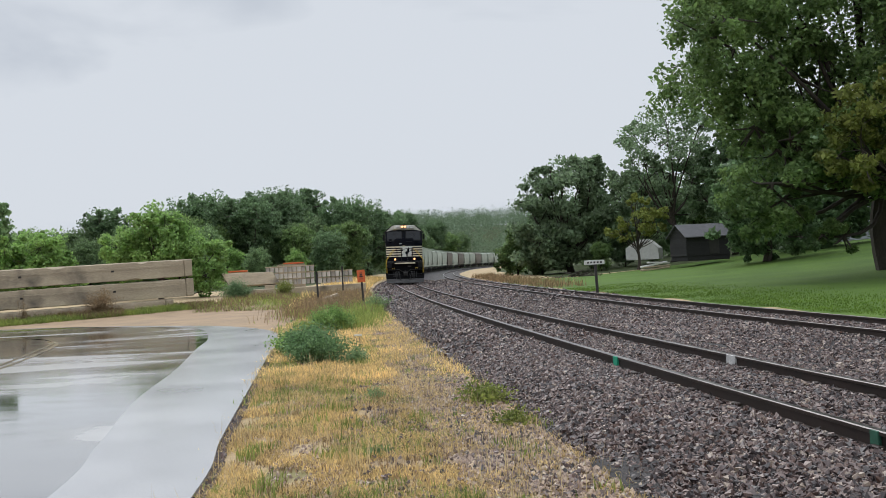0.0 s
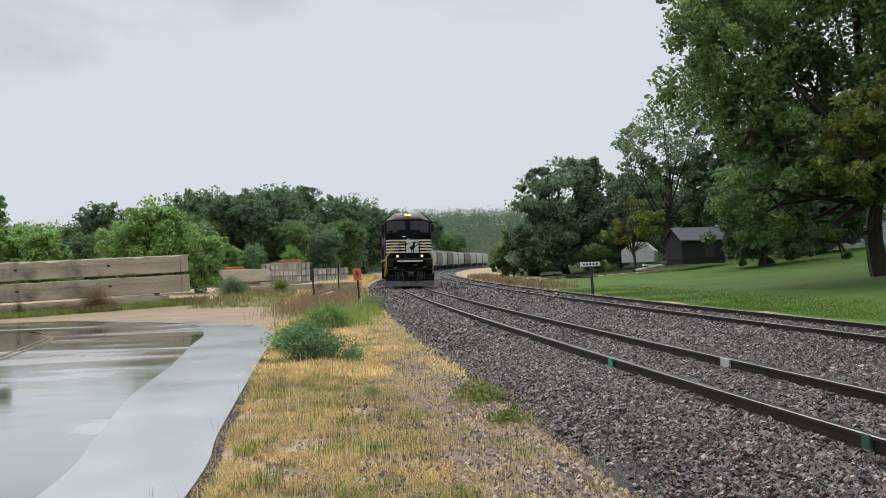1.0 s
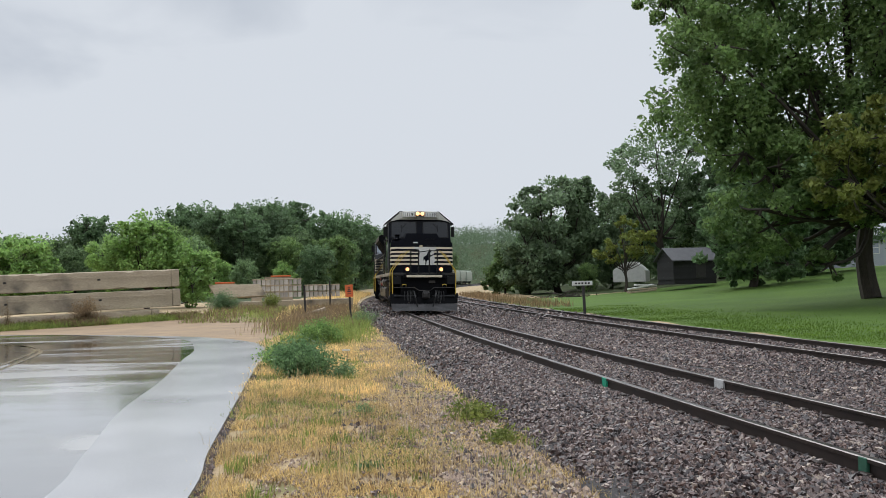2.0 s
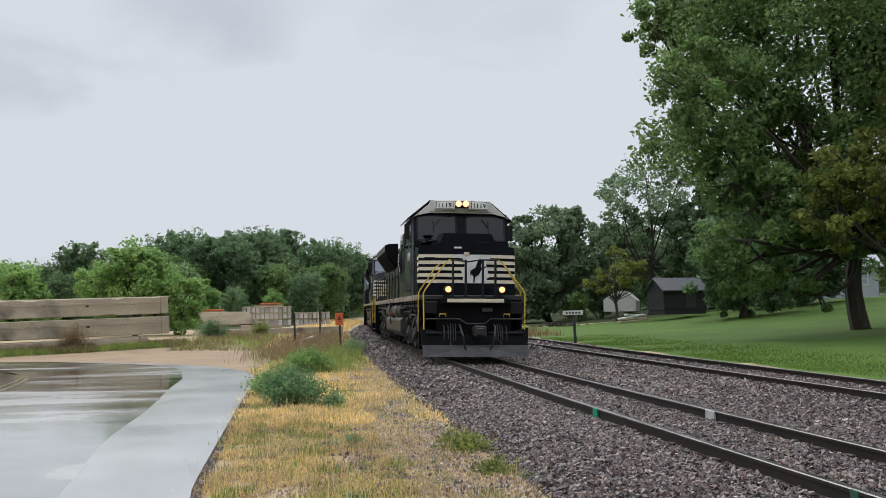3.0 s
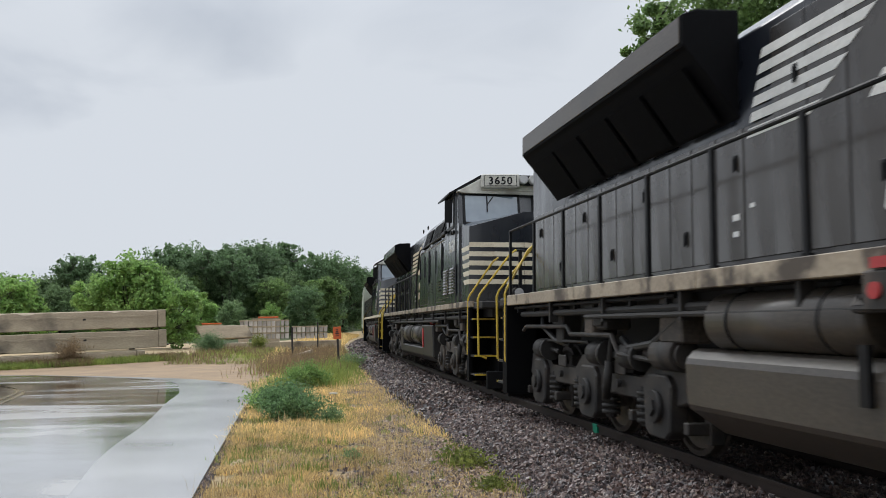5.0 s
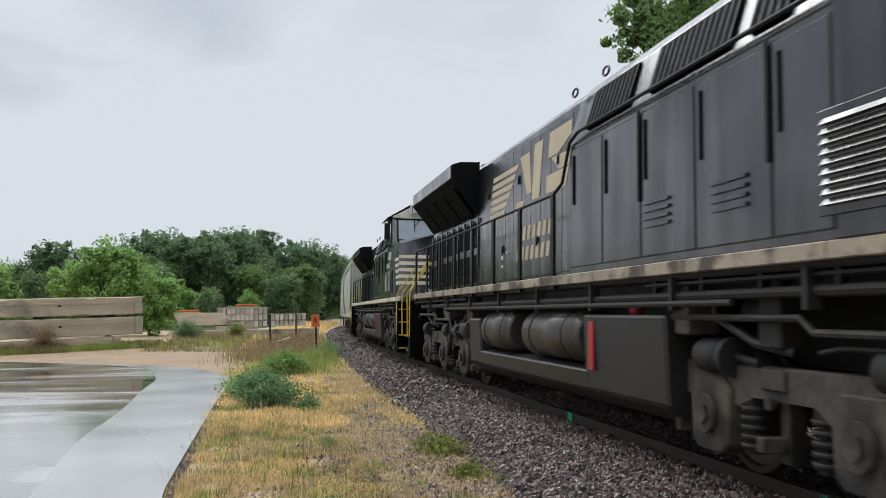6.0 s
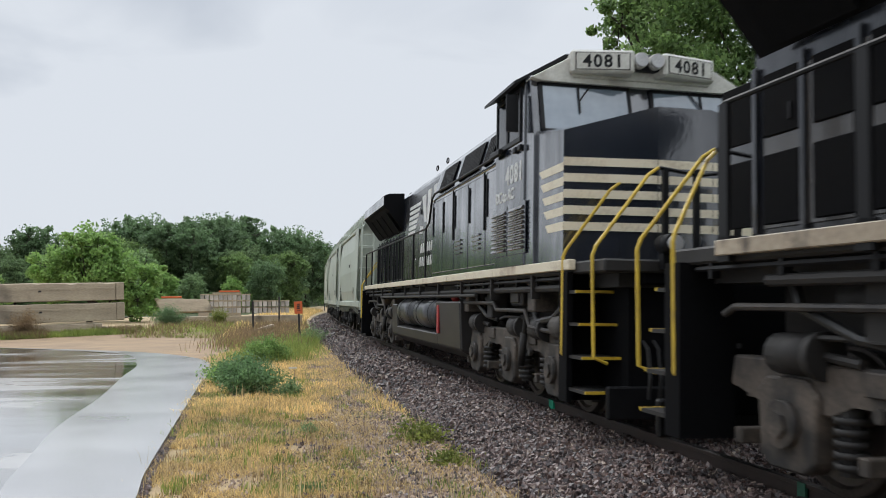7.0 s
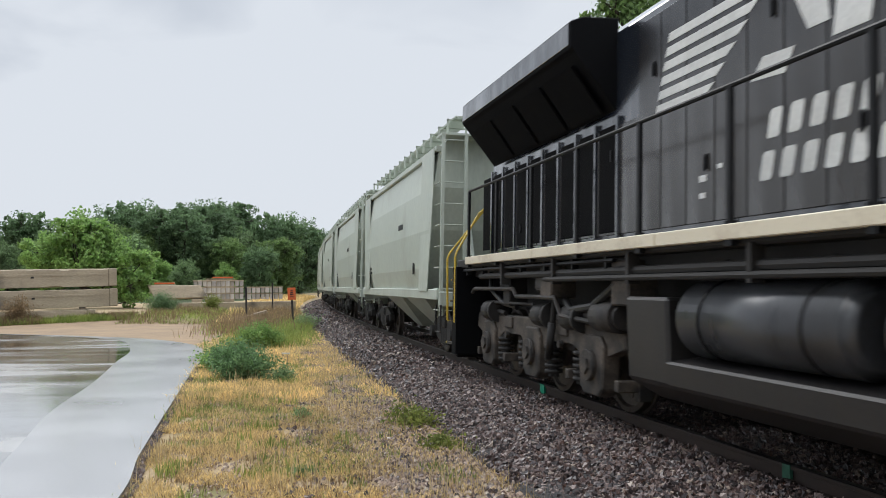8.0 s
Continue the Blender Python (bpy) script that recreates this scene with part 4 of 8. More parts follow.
    for k in range(5):
        z = 2.22 + k * 0.19
        for sx in (1, -1):
            bm = bmesh.new()
            if emd:
                a, b = (0.862, D(1.674)), (nose_w, D(1.852))
                pts = [(sx * a[0], a[1]), (sx * b[0], b[1]), (sx * b[0], b[1] + 0.008), (sx * a[0], a[1] + 0.008)]
                prism(bm, pts, "z", z, z + 0.10)
                pts = [(sx * 0.0, D(1.676)), (sx * 0.86, D(1.676)), (sx * 0.86, D(1.668)), (sx * 0.0, D(1.668))]
                prism(bm, pts, "z", z, z + 0.10)
            else:
                a, b = (0.36, D(1.715)), (nose_w, D(1.845))
                pts = [(sx * a[0], a[1]), (sx * b[0], b[1]), (sx * b[0], b[1] + 0.006), (sx * a[0], a[1] + 0.006)]
                prism(bm, pts, "z", z, z + 0.10)
                mirror_box(bm, sx, 0.0, 0.35, D(1.715), D(1.71), z, z + 0.10)
            part("stripe", bm, M["cream"], nose)
    stripes_side(nose, D(1.86) if emd else D(1.85), nose_w, 2.22, 5, M["cream"], 0.26 if emd else 0.62)
    if emd and lit:   # white panel with a dark figure, as plain shapes
        bm = bmesh.new()
        prism(bm, [(-0.60, 2.22), (-0.56, 2.36), (-0.64, 2.40), (-0.54, 2.80), (-0.68, 2.98), (-0.68, 3.08), (0.36, 3.08), (0.36, 2.98), (0.16, 2.96), (0.10, 2.74), (0.22, 2.62), (0.14, 2.40), (0.20, 2.22)], "y", D(1.664), D(1.652))
        part("emblem_panel", bm, M["letter_white"], nose, "white slanted emblem panel")
        bm = bmesh.new()
        prism(bm, [(-0.36, 2.98), (-0.45, 2.85), (-0.39, 2.79), (-0.40, 2.68), (-0.55, 2.74), (-0.54, 2.69), (-0.40, 2.61), (-0.32, 2.47), (-0.22, 2.41), (-0.20, 2.25), (-0.15, 2.23), (-0.16, 2.41), (-0.10, 2.50), (-0.06, 2.41), (-0.07, 2.60), (-0.22, 2.69), (-0.28, 2.85)], "y", D(1.650), D(1.642))
        part("emblem_block", bm, M["black"], nose, "dark plain emblem shape")
    # cab
    c0, c1 = (3.0, 5.25) if emd else (2.95, 4.6)
    eave, crown = 4.36, (4.84 if emd else 4.66)
    cw = 1.54
    bm = bmesh.new()
    prism(bm, [(-cw, 1.86), (cw, 1.86), (cw, eave), (0.95, crown), (-0.95, crown), (-cw, eave)], "y", D(c0 + 0.25), D(c1), bev=0.015)
    prism(bm, [(D(c0 + 0.3), 1.86), (D(c0 - 0.1), 1.86), (D(c0 - 0.1), 3.52), (D(c0 + 0.1), 4.36), (D(c0 + 0.3), 4.36)], "x", -cw + 0.02, cw - 0.02, bev=0.01)
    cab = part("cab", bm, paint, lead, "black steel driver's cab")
    if emd:
        # sheet in the darker front paint, as the face turned ahead reflects less sky
        bm = bmesh.new()
        prism(bm, [(D(c0 - 0.1), 3.3), (D(c0 - 0.108), 3.3), (D(c0 - 0.108), 3.52), (D(c0 + 0.125), 4.47), (D(c0 + 0.14), 4.47), (D(c0 - 0.1), 3.52)], "x", -cw + 0.03, cw - 0.03)
        part("cab_front", bm, M["black"], cab)
    bm = bmesh.new()   # pale front of the roof
    low = eave + 0.13 if emd else eave - 0.09
    prism(bm, [(-cw, eave - 0.05), (-0.95, crown - 0.02), (0.95, crown - 0.02), (cw, eave - 0.05), (cw - 0.12, low - 0.1 if emd else low), (1.0, low), (-1.0, low), (0.12 - cw, low - 0.1 if emd else low)], "y", D(c0 + 0.24), D(c0 - 0.02), bev=0.01)
    box(bm, -0.98, 0.98, *dd(c0 - 0.05, c0 + 0.3), eave + (0.16 if emd else -0.02), crown + 0.0, bev=0.01)
    part("roof_front", bm, M["cab_white"], cab, "dirty white front of the cab roof")
    bm = bmesh.new()
    prism(bm, [(-cw - 0.16, eave - 0.10), (-0.98, crown + 0.01), (0.98, crown + 0.01), (cw + 0.16, eave - 0.10), (cw + 0.16, eave - 0.06), (0.98, crown + 0.06), (-0.98, crown + 0.06), (-cw - 0.16, eave - 0.06)], "y", D(c0 + 0.22), D(c1 + 0.1))
    part("cab_roof", bm, M["black_flat"], cab)
    # number boards and headlights
    for sx in (1, -1):
        bw = 0.33 if emd else 0.42
        m = pose(sx * (0.53 if emd else 0.60), D(c0 - 0.10), crown - 0.14, 0, 0, -sx * 12)
        bm = bmesh.new()
        box(bm, -bw, bw, -0.16, 0.10, -0.14, 0.17, bev=0.03)
        nb = part("number_board", bm, M["cab_white"], cab, "pale number board", at=m)
        bm = bmesh.new()
        box(bm, 0.06 - bw, bw - 0.06, 0.098, 0.106, -0.10, 0.13, bev=0.002)
        part("board_frame", bm, M["black_flat"], nb)
        bm = bmesh.new()
        box(bm, 0.075 - bw, bw - 0.075, 0.104, 0.111, -0.09, 0.12)
        part("board_face", bm, M["label"] if emd else M["cab_white"], nb)
        figures(number, 0.20 if emd else 0.235, M["black_flat"], nb, pose(0, 0.112, -0.065, 90, 0, 180), "dark painted figure")
        bm = bmesh.new()
        cyl(bm, (sx * 0.112, D(c0 - 0.20), crown - 0.09), (sx * 0.112, D(c0 - 0.30), crown - 0.09), 0.092, 16)
        hl = part("headlight", bm, M["lamp"] if lit else M["lamp_off"], cab, "glowing warm headlight" if lit else "unlit headlight")
        bm = bmesh.new()
        prism(bm, [(0.104 * math.cos(a), 0.104 * math.sin(a)) for a in np.linspace(0, 2 * math.pi, 16, endpoint=False)], "y", D(c0 - 0.05), D(c0 - 0.25))
        part("lamp_rim", bm, M["cab_white"], hl, at=pose(sx * 0.112, 0, crown - 0.09))
        # ditch lights on the pilot deck
        bm = bmesh.new()
        cyl(bm, (sx * 0.78, D(0.55), 2.0), (sx * 0.78, D(0.43), 2.0), 0.085, 16)
        dl = part("ditch_light", bm, M["lamp_ditch"] if lit else M["lamp_off"], lead, "glowing warm ditch light" if lit else "unlit ditch light")
        bm = bmesh.new()
        cyl(bm, (sx * 0.78, D(0.72), 2.0), (sx * 0.78, D(0.46), 2.0), 0.105, 16)
        box(bm, sx * 0.78 - 0.06, sx * 0.78 + 0.06, *dd(0.6, 0.7), 1.74, 1.9)
        part("lamp_housing", bm, M["black_flat"], dl)
    bm = bmesh.new()
    box(bm, -0.215, 0.215, *dd(c0 - 0.18, c0 - 0.04), crown - 0.20, crown + 0.02, bev=0.02)
    part("headlight_case", bm, M["black_flat"], cab, "black headlight case")
    # windscreens, wipers, side windows with frames
    for sx in (1, -1):
        bm = bmesh.new()
        tilt = pose(sx * 0.78, D(c0 - 0.1) + 0.006, 3.58, 14, 0, 0)
        wt = 0.16 if emd else 0.0
        box(bm, -0.60, 0.60, -0.008, 0.010, 0.03, 0.68 + wt, bev=0.01)
        ws = part("windscreen", bm, M["glass_dark"] if emd else M["glass"], cab, "cab windscreen", at=tilt)
        bm = bmesh.new()
        for a, b, c, d in ((-0.64, 0.64, -0.01, 0.04), (-0.64, 0.64, 0.66 + wt, 0.71 + wt), (-0.64, -0.59, 0.0, 0.7 + wt), (0.59, 0.64, 0.0, 0.7 + wt)):
            box(bm, a, b, 0.0, 0.02, c, d)
        part("window_frame", bm, M["black_flat"], ws)
        bm = bmesh.new()
        pipe(bm, [(-0.1 * sx, 0.03, 0.72), (0.1 * sx, 0.035, 0.45)], 0.012, 6)
        box(bm, 0.1 * sx - 0.012, 0.1 * sx + 0.012, 0.02, 0.035, 0.28, 0.66)
        part("wiper", bm, M["black_flat"], ws)
        side = sx
        for a, b in ((c0 + 0.42, c0 + 0.98), (c0 + 1.04, c1 - 0.12)):
            bm = bmesh.new()
            mirror_box(bm, side, cw - 0.01, cw + 0.006, *dd(a, b), 3.60, 4.22)
            sw = part("side_window", bm, M["glass_dark"], cab, "dark cab side window")
            bm = bmesh.new()
            for p, q, r, s in ((a - 0.03, b + 0.03, 3.54, 3.60), (a - 0.03, b + 0.03, 4.22, 4.27), (a - 0.03, a + 0.01, 3.6, 4.22), (b - 0.01, b + 0.03, 3.6, 4.22)):
                mirror_box(bm, side, cw, cw + 0.022, *dd(p, q), r, s)
            part("window_frame", bm, M["black_flat"], sw)
        bm = bmesh.new()
        mirror_box(bm, side, cw + 0.03, cw + 0.10, *dd(c1 - 0.5, c1 + 0.0), 3.48, 3.56, bev=0.01)
        part("arm_rest", bm, M["black_flat"], cab)
        bm = bmesh.new()
        mirror_box(bm, side, cw + 0.05, cw + 0.22, *dd(c0 + 0.36, c0 + 0.39), 3.65, 4.15)
        part("mirror", bm, M["black_flat"], cab)
        if emd:
            for a, b in ((c0 + 0.3, c0 + 1.1), (c0 + 1.16, c1 - 0.08)):
                bm = bmesh.new()
                mirror_box(bm, side, cw - 0.004, cw + 0.014, *dd(a, b), 1.98, 2.86, bev=0.006)
                d = part("side_door", bm, paint, cab)
                bm = bmesh.new()
                mirror_box(bm, side, cw + 0.014, cw + 0.04, *dd(a + 0.1, b - 0.15), 2.02, 2.06)
                part("latch", bm, M["black_flat"], d)
        for a in (c0 + 0.30, c0 + 0.52):
            bm = bmesh.new()
            mirror_box(bm, side, cw, cw + 0.05, *dd(a, a + 0.12), 3.40, 3.48, bev=0.01)
            part("marker_lamp", bm, M["black_flat"], cab)
        figures(number, 0.36, M["letter_white"], cab, on_side(side, cw + 0.003, D(c0 + 1.05 if emd else c0 + 0.7), 3.02), "white painted figure")
    # wide cabinet behind the cab
    w1 = 7.9 if emd else 9.7
    aw = 1.47
    bm = bmesh.new()
    box(bm, -aw, aw, *dd(c1 + 0.03, w1), 1.86, 3.45, bev=0.02)
    tw, tz = (1.43, 4.18) if emd else (1.28, 4.06)
    prism(bm, [(-aw, 3.44), (aw, 3.44), (tw, tz), (1.15, tz + 0.16), (-1.15, tz + 0.16), (-tw, tz)], "y", D(c1 + 0.03), D(w1 + (0.45 if emd else 0.1)), bev=0.02)
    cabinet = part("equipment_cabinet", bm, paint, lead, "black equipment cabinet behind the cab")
    for side in (1, -1):
        # black backing sheet added to paint the shade of the cabinet door seams
        bm = bmesh.new()
        mirror_box(bm, side, aw - 0.003, aw + 0.004, *dd(c1 + 0.08, w1 - 0.06), 1.94, 3.39)
        part("door_seal", bm, M["rubber"], cabinet, "black sheet behind the doors for the shade in their seams")
        spans = ((5.5, 7.2),) if emd else ((5.2, 5.7), (6.0, 7.5), (8.0, 9.2))
        for a, b in spans:
            bm = bmesh.new()
            m = pose(0, 0, 0)
            lo, hi = Vector((side * (1.466 if emd else 1.452), 0, 3.56)), Vector((side * (1.436 if emd else 1.300), 0, 4.14 if emd else 4.03))
            n = Vector((0.30 * side, 0, 0.1)).normalized() * 0.014
            vs = [(lo.x + n.x, D(a), lo.z), (lo.x + n.x, D(b), lo.z), (hi.x + n.x, D(b), hi.z), (hi.x + n.x, D(a), hi.z), (lo.x - 0.05 * side, D(a), lo.z), (lo.x - 0.05 * side, D(b), lo.z), (hi.x - 0.05 * side, D(b), hi.z), (hi.x - 0.05 * side, D(a), hi.z)]
            bm_join(bm, vs, [(0, 1, 2, 3), (7, 6, 5, 4), (0, 4, 5, 1), (1, 5, 6, 2), (2, 6, 7, 3), (3, 7, 4, 0)])
            g = part("air_grille", bm, M["screen"], cabinet, "black air intake grille")
            bm = bmesh.new()
            for k in range(int((b - a) / 0.12) + 1):
                y = D(a + k * 0.12)
                bm_join(bm, [(lo.x + n.x * 1.6, y - 0.012, lo.z), (lo.x + n.x * 1.6, y + 0.012, lo.z), (hi.x + n.x * 1.6, y + 0.012, hi.z), (hi.x + n.x * 1.6, y - 0.012, hi.z)], [(0, 1, 2, 3)])
            part("grille_bar", bm, M["black_flat"], g)
        for a, b in (((5.32, 6.3), (6.34, 7.8)) if emd else ((4.7, 5.35), (5.4, 6.5), (6.55, 7.6), (7.65, 8.6), (8.65, 9.6))):
            bm = bmesh.new()
            mirror_box(bm, side, aw - 0.005, aw + 0.014, *dd(a, b), 1.95, 3.38, bev=0.006)
            d = part("cabinet_door", bm, paint, cabinet)
            if emd and b - a < 1.2:
                for k in range(5):
                    bm = bmesh.new()
                    mirror_box(bm, side, aw + 0.014, aw + 0.034, *dd(a + 0.15, min(b - 0.12, a + 0.55)), 2.35 + 0.07 * k, 2.385 + 0.07 * k)
                    part("louvre", bm, M["black_flat"], d)
            bm = bmesh.new()
            mirror_box(bm, side, aw + 0.014, aw + 0.035, *dd(b - 0.10, b - 0.075), 2.7, 3.3, bev=0.005)
            part("grab_iron", bm, M["black_flat"], d)
        if emd:
            for p in (1, 0):
                for k in range(4):
                    for q in (0, 0.24):
                        bm = bmesh.new()
                        mirror_box(bm, side, aw + 0.014, aw + 0.036, *dd(6.45 + p * 0.62 + q, 6.62 + p * 0.62 + q), 2.45 + 0.08 * k, 2.48 + 0.08 * k)
                        part("louvre", bm, M["black_flat"], cabinet)
            for a in (5.55, 5.95, 6.9):   # proud black bars that paint the shade of slots between posts
                bm = bmesh.new()
                mirror_box(bm, side, aw + 0.015, aw + 0.06, *dd(a, a + 0.09), 2.75, 3.75, bev=0.01)
                part("door_post", bm, M["black_flat"], cabinet)
        else:
            for a in (3.1, 3.95):         # louvred doors below the cab
                bm = bmesh.new()
                mirror_box(bm, side, cw - 0.005, cw + 0.012, *dd(a, a + 0.8), 2.02, 2.72, bev=0.006)
                d = part("louvred_door", bm, paint, cab)
                for k in range(9):
                    shared_part(("louvre", side), "louvre", lambda b: prism(b, [(0, 0), (side * 0.035, 0.008), (side * 0.006, 0.05), (0, 0.05)], "y", -0.33, 0.33), M["dusty"], d, pose(side * (cw + 0.012), D(a + 0.4), 2.08 + k * 0.066))
            for a in (5.5, 6.8):
                for k in range(4):
                    bm = bmesh.new()
                    mirror_box(bm, side, aw + 0.014, aw + 0.04, *dd(a + 0.2, a + 0.75), 2.22 + 0.075 * k, 2.25 + 0.075 * k)
                    part("louvre", bm, paint, cabinet)
            for a in (5.38, 7.62):
                bm = bmesh.new()
                mirror_box(bm, side, aw + 0.015, aw + 0.04, *dd(a, a + 0.045), 2.5, 3.42, bev=0.008)
                part("door_post", bm, M["black_flat"], cabinet)
    if number == "4081":
        for side in (1, -1):
            lettering("DC to AC", 0.22, M["letter_white"], cab, on_side(side, cw + 0.003, D(c0 + 1.15), 2.80), "lettering", "small white painted words")
    # long hood
    hw = 1.0
    h1 = L - 1.25
    ztop = 4.22 if emd else 4.42
    bm = bmesh.new()
    prism(bm, [(-hw, 1.86), (hw, 1.86), (hw, ztop - 0.16), (hw - 0.16, ztop), (-hw + 0.16, ztop), (-hw, ztop - 0.16)], "y", D(w1 + 0.02), D(h1), bev=0.015)
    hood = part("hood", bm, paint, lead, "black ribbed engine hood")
    r0, r1 = (14.7, 20.1) if emd else (16.3, 21.0)
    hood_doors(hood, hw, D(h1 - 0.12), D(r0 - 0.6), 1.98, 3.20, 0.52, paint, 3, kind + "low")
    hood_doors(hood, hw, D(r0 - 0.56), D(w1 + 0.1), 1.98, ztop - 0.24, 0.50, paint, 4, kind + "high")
    # radiator wings
    for side in (1, -1):
        bm = bmesh.new()
        zb = 3.28 if emd else 3.36
        pts = [(side * (hw - 0.02), zb), (side * 1.50, zb + 0.66), (side * 1.56, zb + 0.70), (side * 1.56, zb + 1.0), (side * 1.40, zb + 1.06), (side * (hw - 0.02), zb + 1.08)]
        prism(bm, pts, "y", D(r1), D(r0), bev=0.012)
        # the housing's colour holds the shade of its underside
        wing = part("radiator_wing", bm, M["pilot"], lead, "flared radiator housing, near-black for its underside's shade")
        bm = bmesh.new()
        mirror_box(bm, side, 1.558, 1.572, *dd(r0 + 0.05, r1 - 0.05), zb + 0.73, zb + 0.98, bev=0.004)
        part("fascia", bm, M["tank"] if emd else paint, wing, "dusty fascia strip")
        n = 5 if emd else 4
        for k in range(n):
            a = r0 + 0.2 + (r1 - r0 - 0.4) * k / n
            b = r0 + 0.2 + (r1 - r0 - 0.4) * (k + 1) / n - 0.12
            bm = bmesh.new()
            q = [(1.06, zb + 0.03), (1.44, zb + 0.54)]
            vs = [(side * (q[0][0] + 0.015), D(a), q[0][1] - 0.0), (side * (q[0][0] + 0.015), D(b), q[0][1]), (side * (q[1][0] + 0.015), D(b), q[1][1]), (side * (q[1][0] + 0.015), D(a), q[1][1])]
            vs += [(x + side * 0.02, y, z - 0.015) for x, y, z in vs]
            bm_join(bm, vs, [(4, 5, 6, 7), (3, 2, 1, 0), (0, 1, 5, 4), (1, 2, 6, 5), (2, 3, 7, 6), (3, 0, 4, 7)])
            part("radiator_screen", bm, M["screen"], wing, "black mesh radiator screen")
        # tall screened doors under the wing
        if not emd:
            for k in range(9):
                a = r0 - 0.1 + 0.6 * k
                for z0, z1 in ((1.96, 3.27),) if number == "4081" else ((1.96, 2.62), (2.66, 3.27)):
                    bm = bmesh.new()
                    mirror_box(bm, side, hw + 0.012, hw + 0.032, *dd(a + 0.06, a + 0.5), z0 + 0.05, z1 - 0.05, bev=0.01)
                    part("screen_door", bm, M["screen"], hood, "black screened hood door")
                bm = bmesh.new()
                mirror_box(bm, side, hw + 0.01, hw + 0.045, *dd(a - 0.02, a + 0.03), 1.95, 3.3)
                part("door_frame", bm, paint, hood)
    # roof fittings
    bm = bmesh.new()
    box(bm, -0.5, 0.5, *dd(w1 + 2.2, w1 + 3.6), ztop - 0.02, ztop + 0.16, bev=0.03)
    part("exhaust_stack", bm, M["black_flat"], hood)
    for k in range(2):
        bm = bmesh.new()
        cyl(bm, (0, D(r0 + 1.3 + 2.4 * k), ztop + 0.02), (0, D(r0 + 1.3 + 2.4 * k), ztop + 0.2), 0.62, 24)
        part("cooling_fan", bm, M["black_flat"], hood)
    bm = bmesh.new()
    for k in (-0.16, 0, 0.16):
        cyl(bm, (k + 0.5, D(c1 + 0.6), 4.45), (k + 0.5, D(c1 + 0.25 + abs(k)), 4.47), 0.025, 8, 0.075)
    box(bm, 0.3, 0.7, *dd(c1 + 0.55, c1 + 0.65), 4.26, 4.45)
    part("horn", bm, M["black_flat"], lead)
    for side in (1, -1):
        for a in ((w1 - 0.1, w1 - 1.4) if emd else (w1 + 0.1, w1 - 0.9)):
            bm = bmesh.new()
            pts = [(side * 1.36, D(a) + 0.09 * math.cos(q), 4.16 + 0.05 * math.sin(q)) for q in np.linspace(0, 2 * math.pi, 13)]
            pipe(bm, pts, 0.014, 5)
            part("lifting_eye", bm, M["black_flat"], cabinet)
        # stickers on the doors
        for a, z, s in ((L - 7.8, 2.35, 0.06), (L - 7.8, 2.2, 0.05), (L - 8.1, 2.44, 0.04), (w1 + 0.7, 3.9, 0.08)):
            bm = bmesh.new()
            mirror_box(bm, side, hw + 0.014, hw + 0.02, D(a), D(a) + 2 * s, z, z + s)
            part("sticker", bm, M["label"], hood)
        logo_blocks(hood, side, hw + 0.014, D(14.6 if emd else 15.4), 2.98 if emd else 3.04, livery)
        # walkway rail
        ys = list(np.linspace(D(L - 1.6), D(w1 + 0.55), 10 if emd else 8))
        handrail(lead, side, ys, 1.86, 2.92, 1.50, M["black_flat"], post=0.03 if number != "3650" else 0.06)
        bm = bmesh.new()
        pipe(bm, [(side * 1.50, ys[-1], 2.92), (side * 1.50, ys[-1] + 0.35, 3.02), (side * 1.50, ys[-1] + 0.62, 3.48), (side * 1.50, ys[-1] + 0.9, 3.56), (side * 1.50, D(c1 + 0.1), 3.56)], 0.022, 8)
        part("handrail", bm, M["black_flat"], lead)
    # fuel tank and reservoirs
    t0, t1 = (8.0, 15.0) if emd else (7.2, 15.1)
    bm = bmesh.new()
    if emd:
        prism(bm, [(-1.05, 0.36), (1.05, 0.36), (1.44, 0.62), (1.46, 1.05), (1.36, 1.16), (-1.36, 1.16), (-1.46, 1.05), (-1.44, 0.62)], "y", D(t1), D(t0), bev=0.03)
    else:
        prism(bm, [(-1.05, 0.32), (1.05, 0.32), (1.42, 0.52), (1.44, 0.74), (1.0, 0.80), (-1.0, 0.80), (-1.44, 0.74), (-1.42, 0.52)], "y", D(t1 - 0.75), D(t0 + 2.0), bev=0.02)
        prism(bm, [(-1.05, 0.32), (1.05, 0.32), (1.42, 0.52), (1.46, 1.38), (-1.46, 1.38), (-1.42, 0.52)], "y", D(t0 + 2.1), D(t0), bev=0.03)
        prism(bm, [(-1.05, 0.32), (1.05, 0.32), (1.42, 0.52), (1.46, 1.30), (-1.46, 1.30), (-1.42, 0.52)], "y", D(t1), D(t1 - 0.8), bev=0.03)
        box(bm, -0.9, 0.9, *dd(t0, t1), 0.7, 1.5)
    ft = part("fuel_tank", bm, M["tank"] if emd else M["tank_dark"], lead, "dusty brown fuel tank" if emd else "fuel tank darkened for the shade under the locomotive")
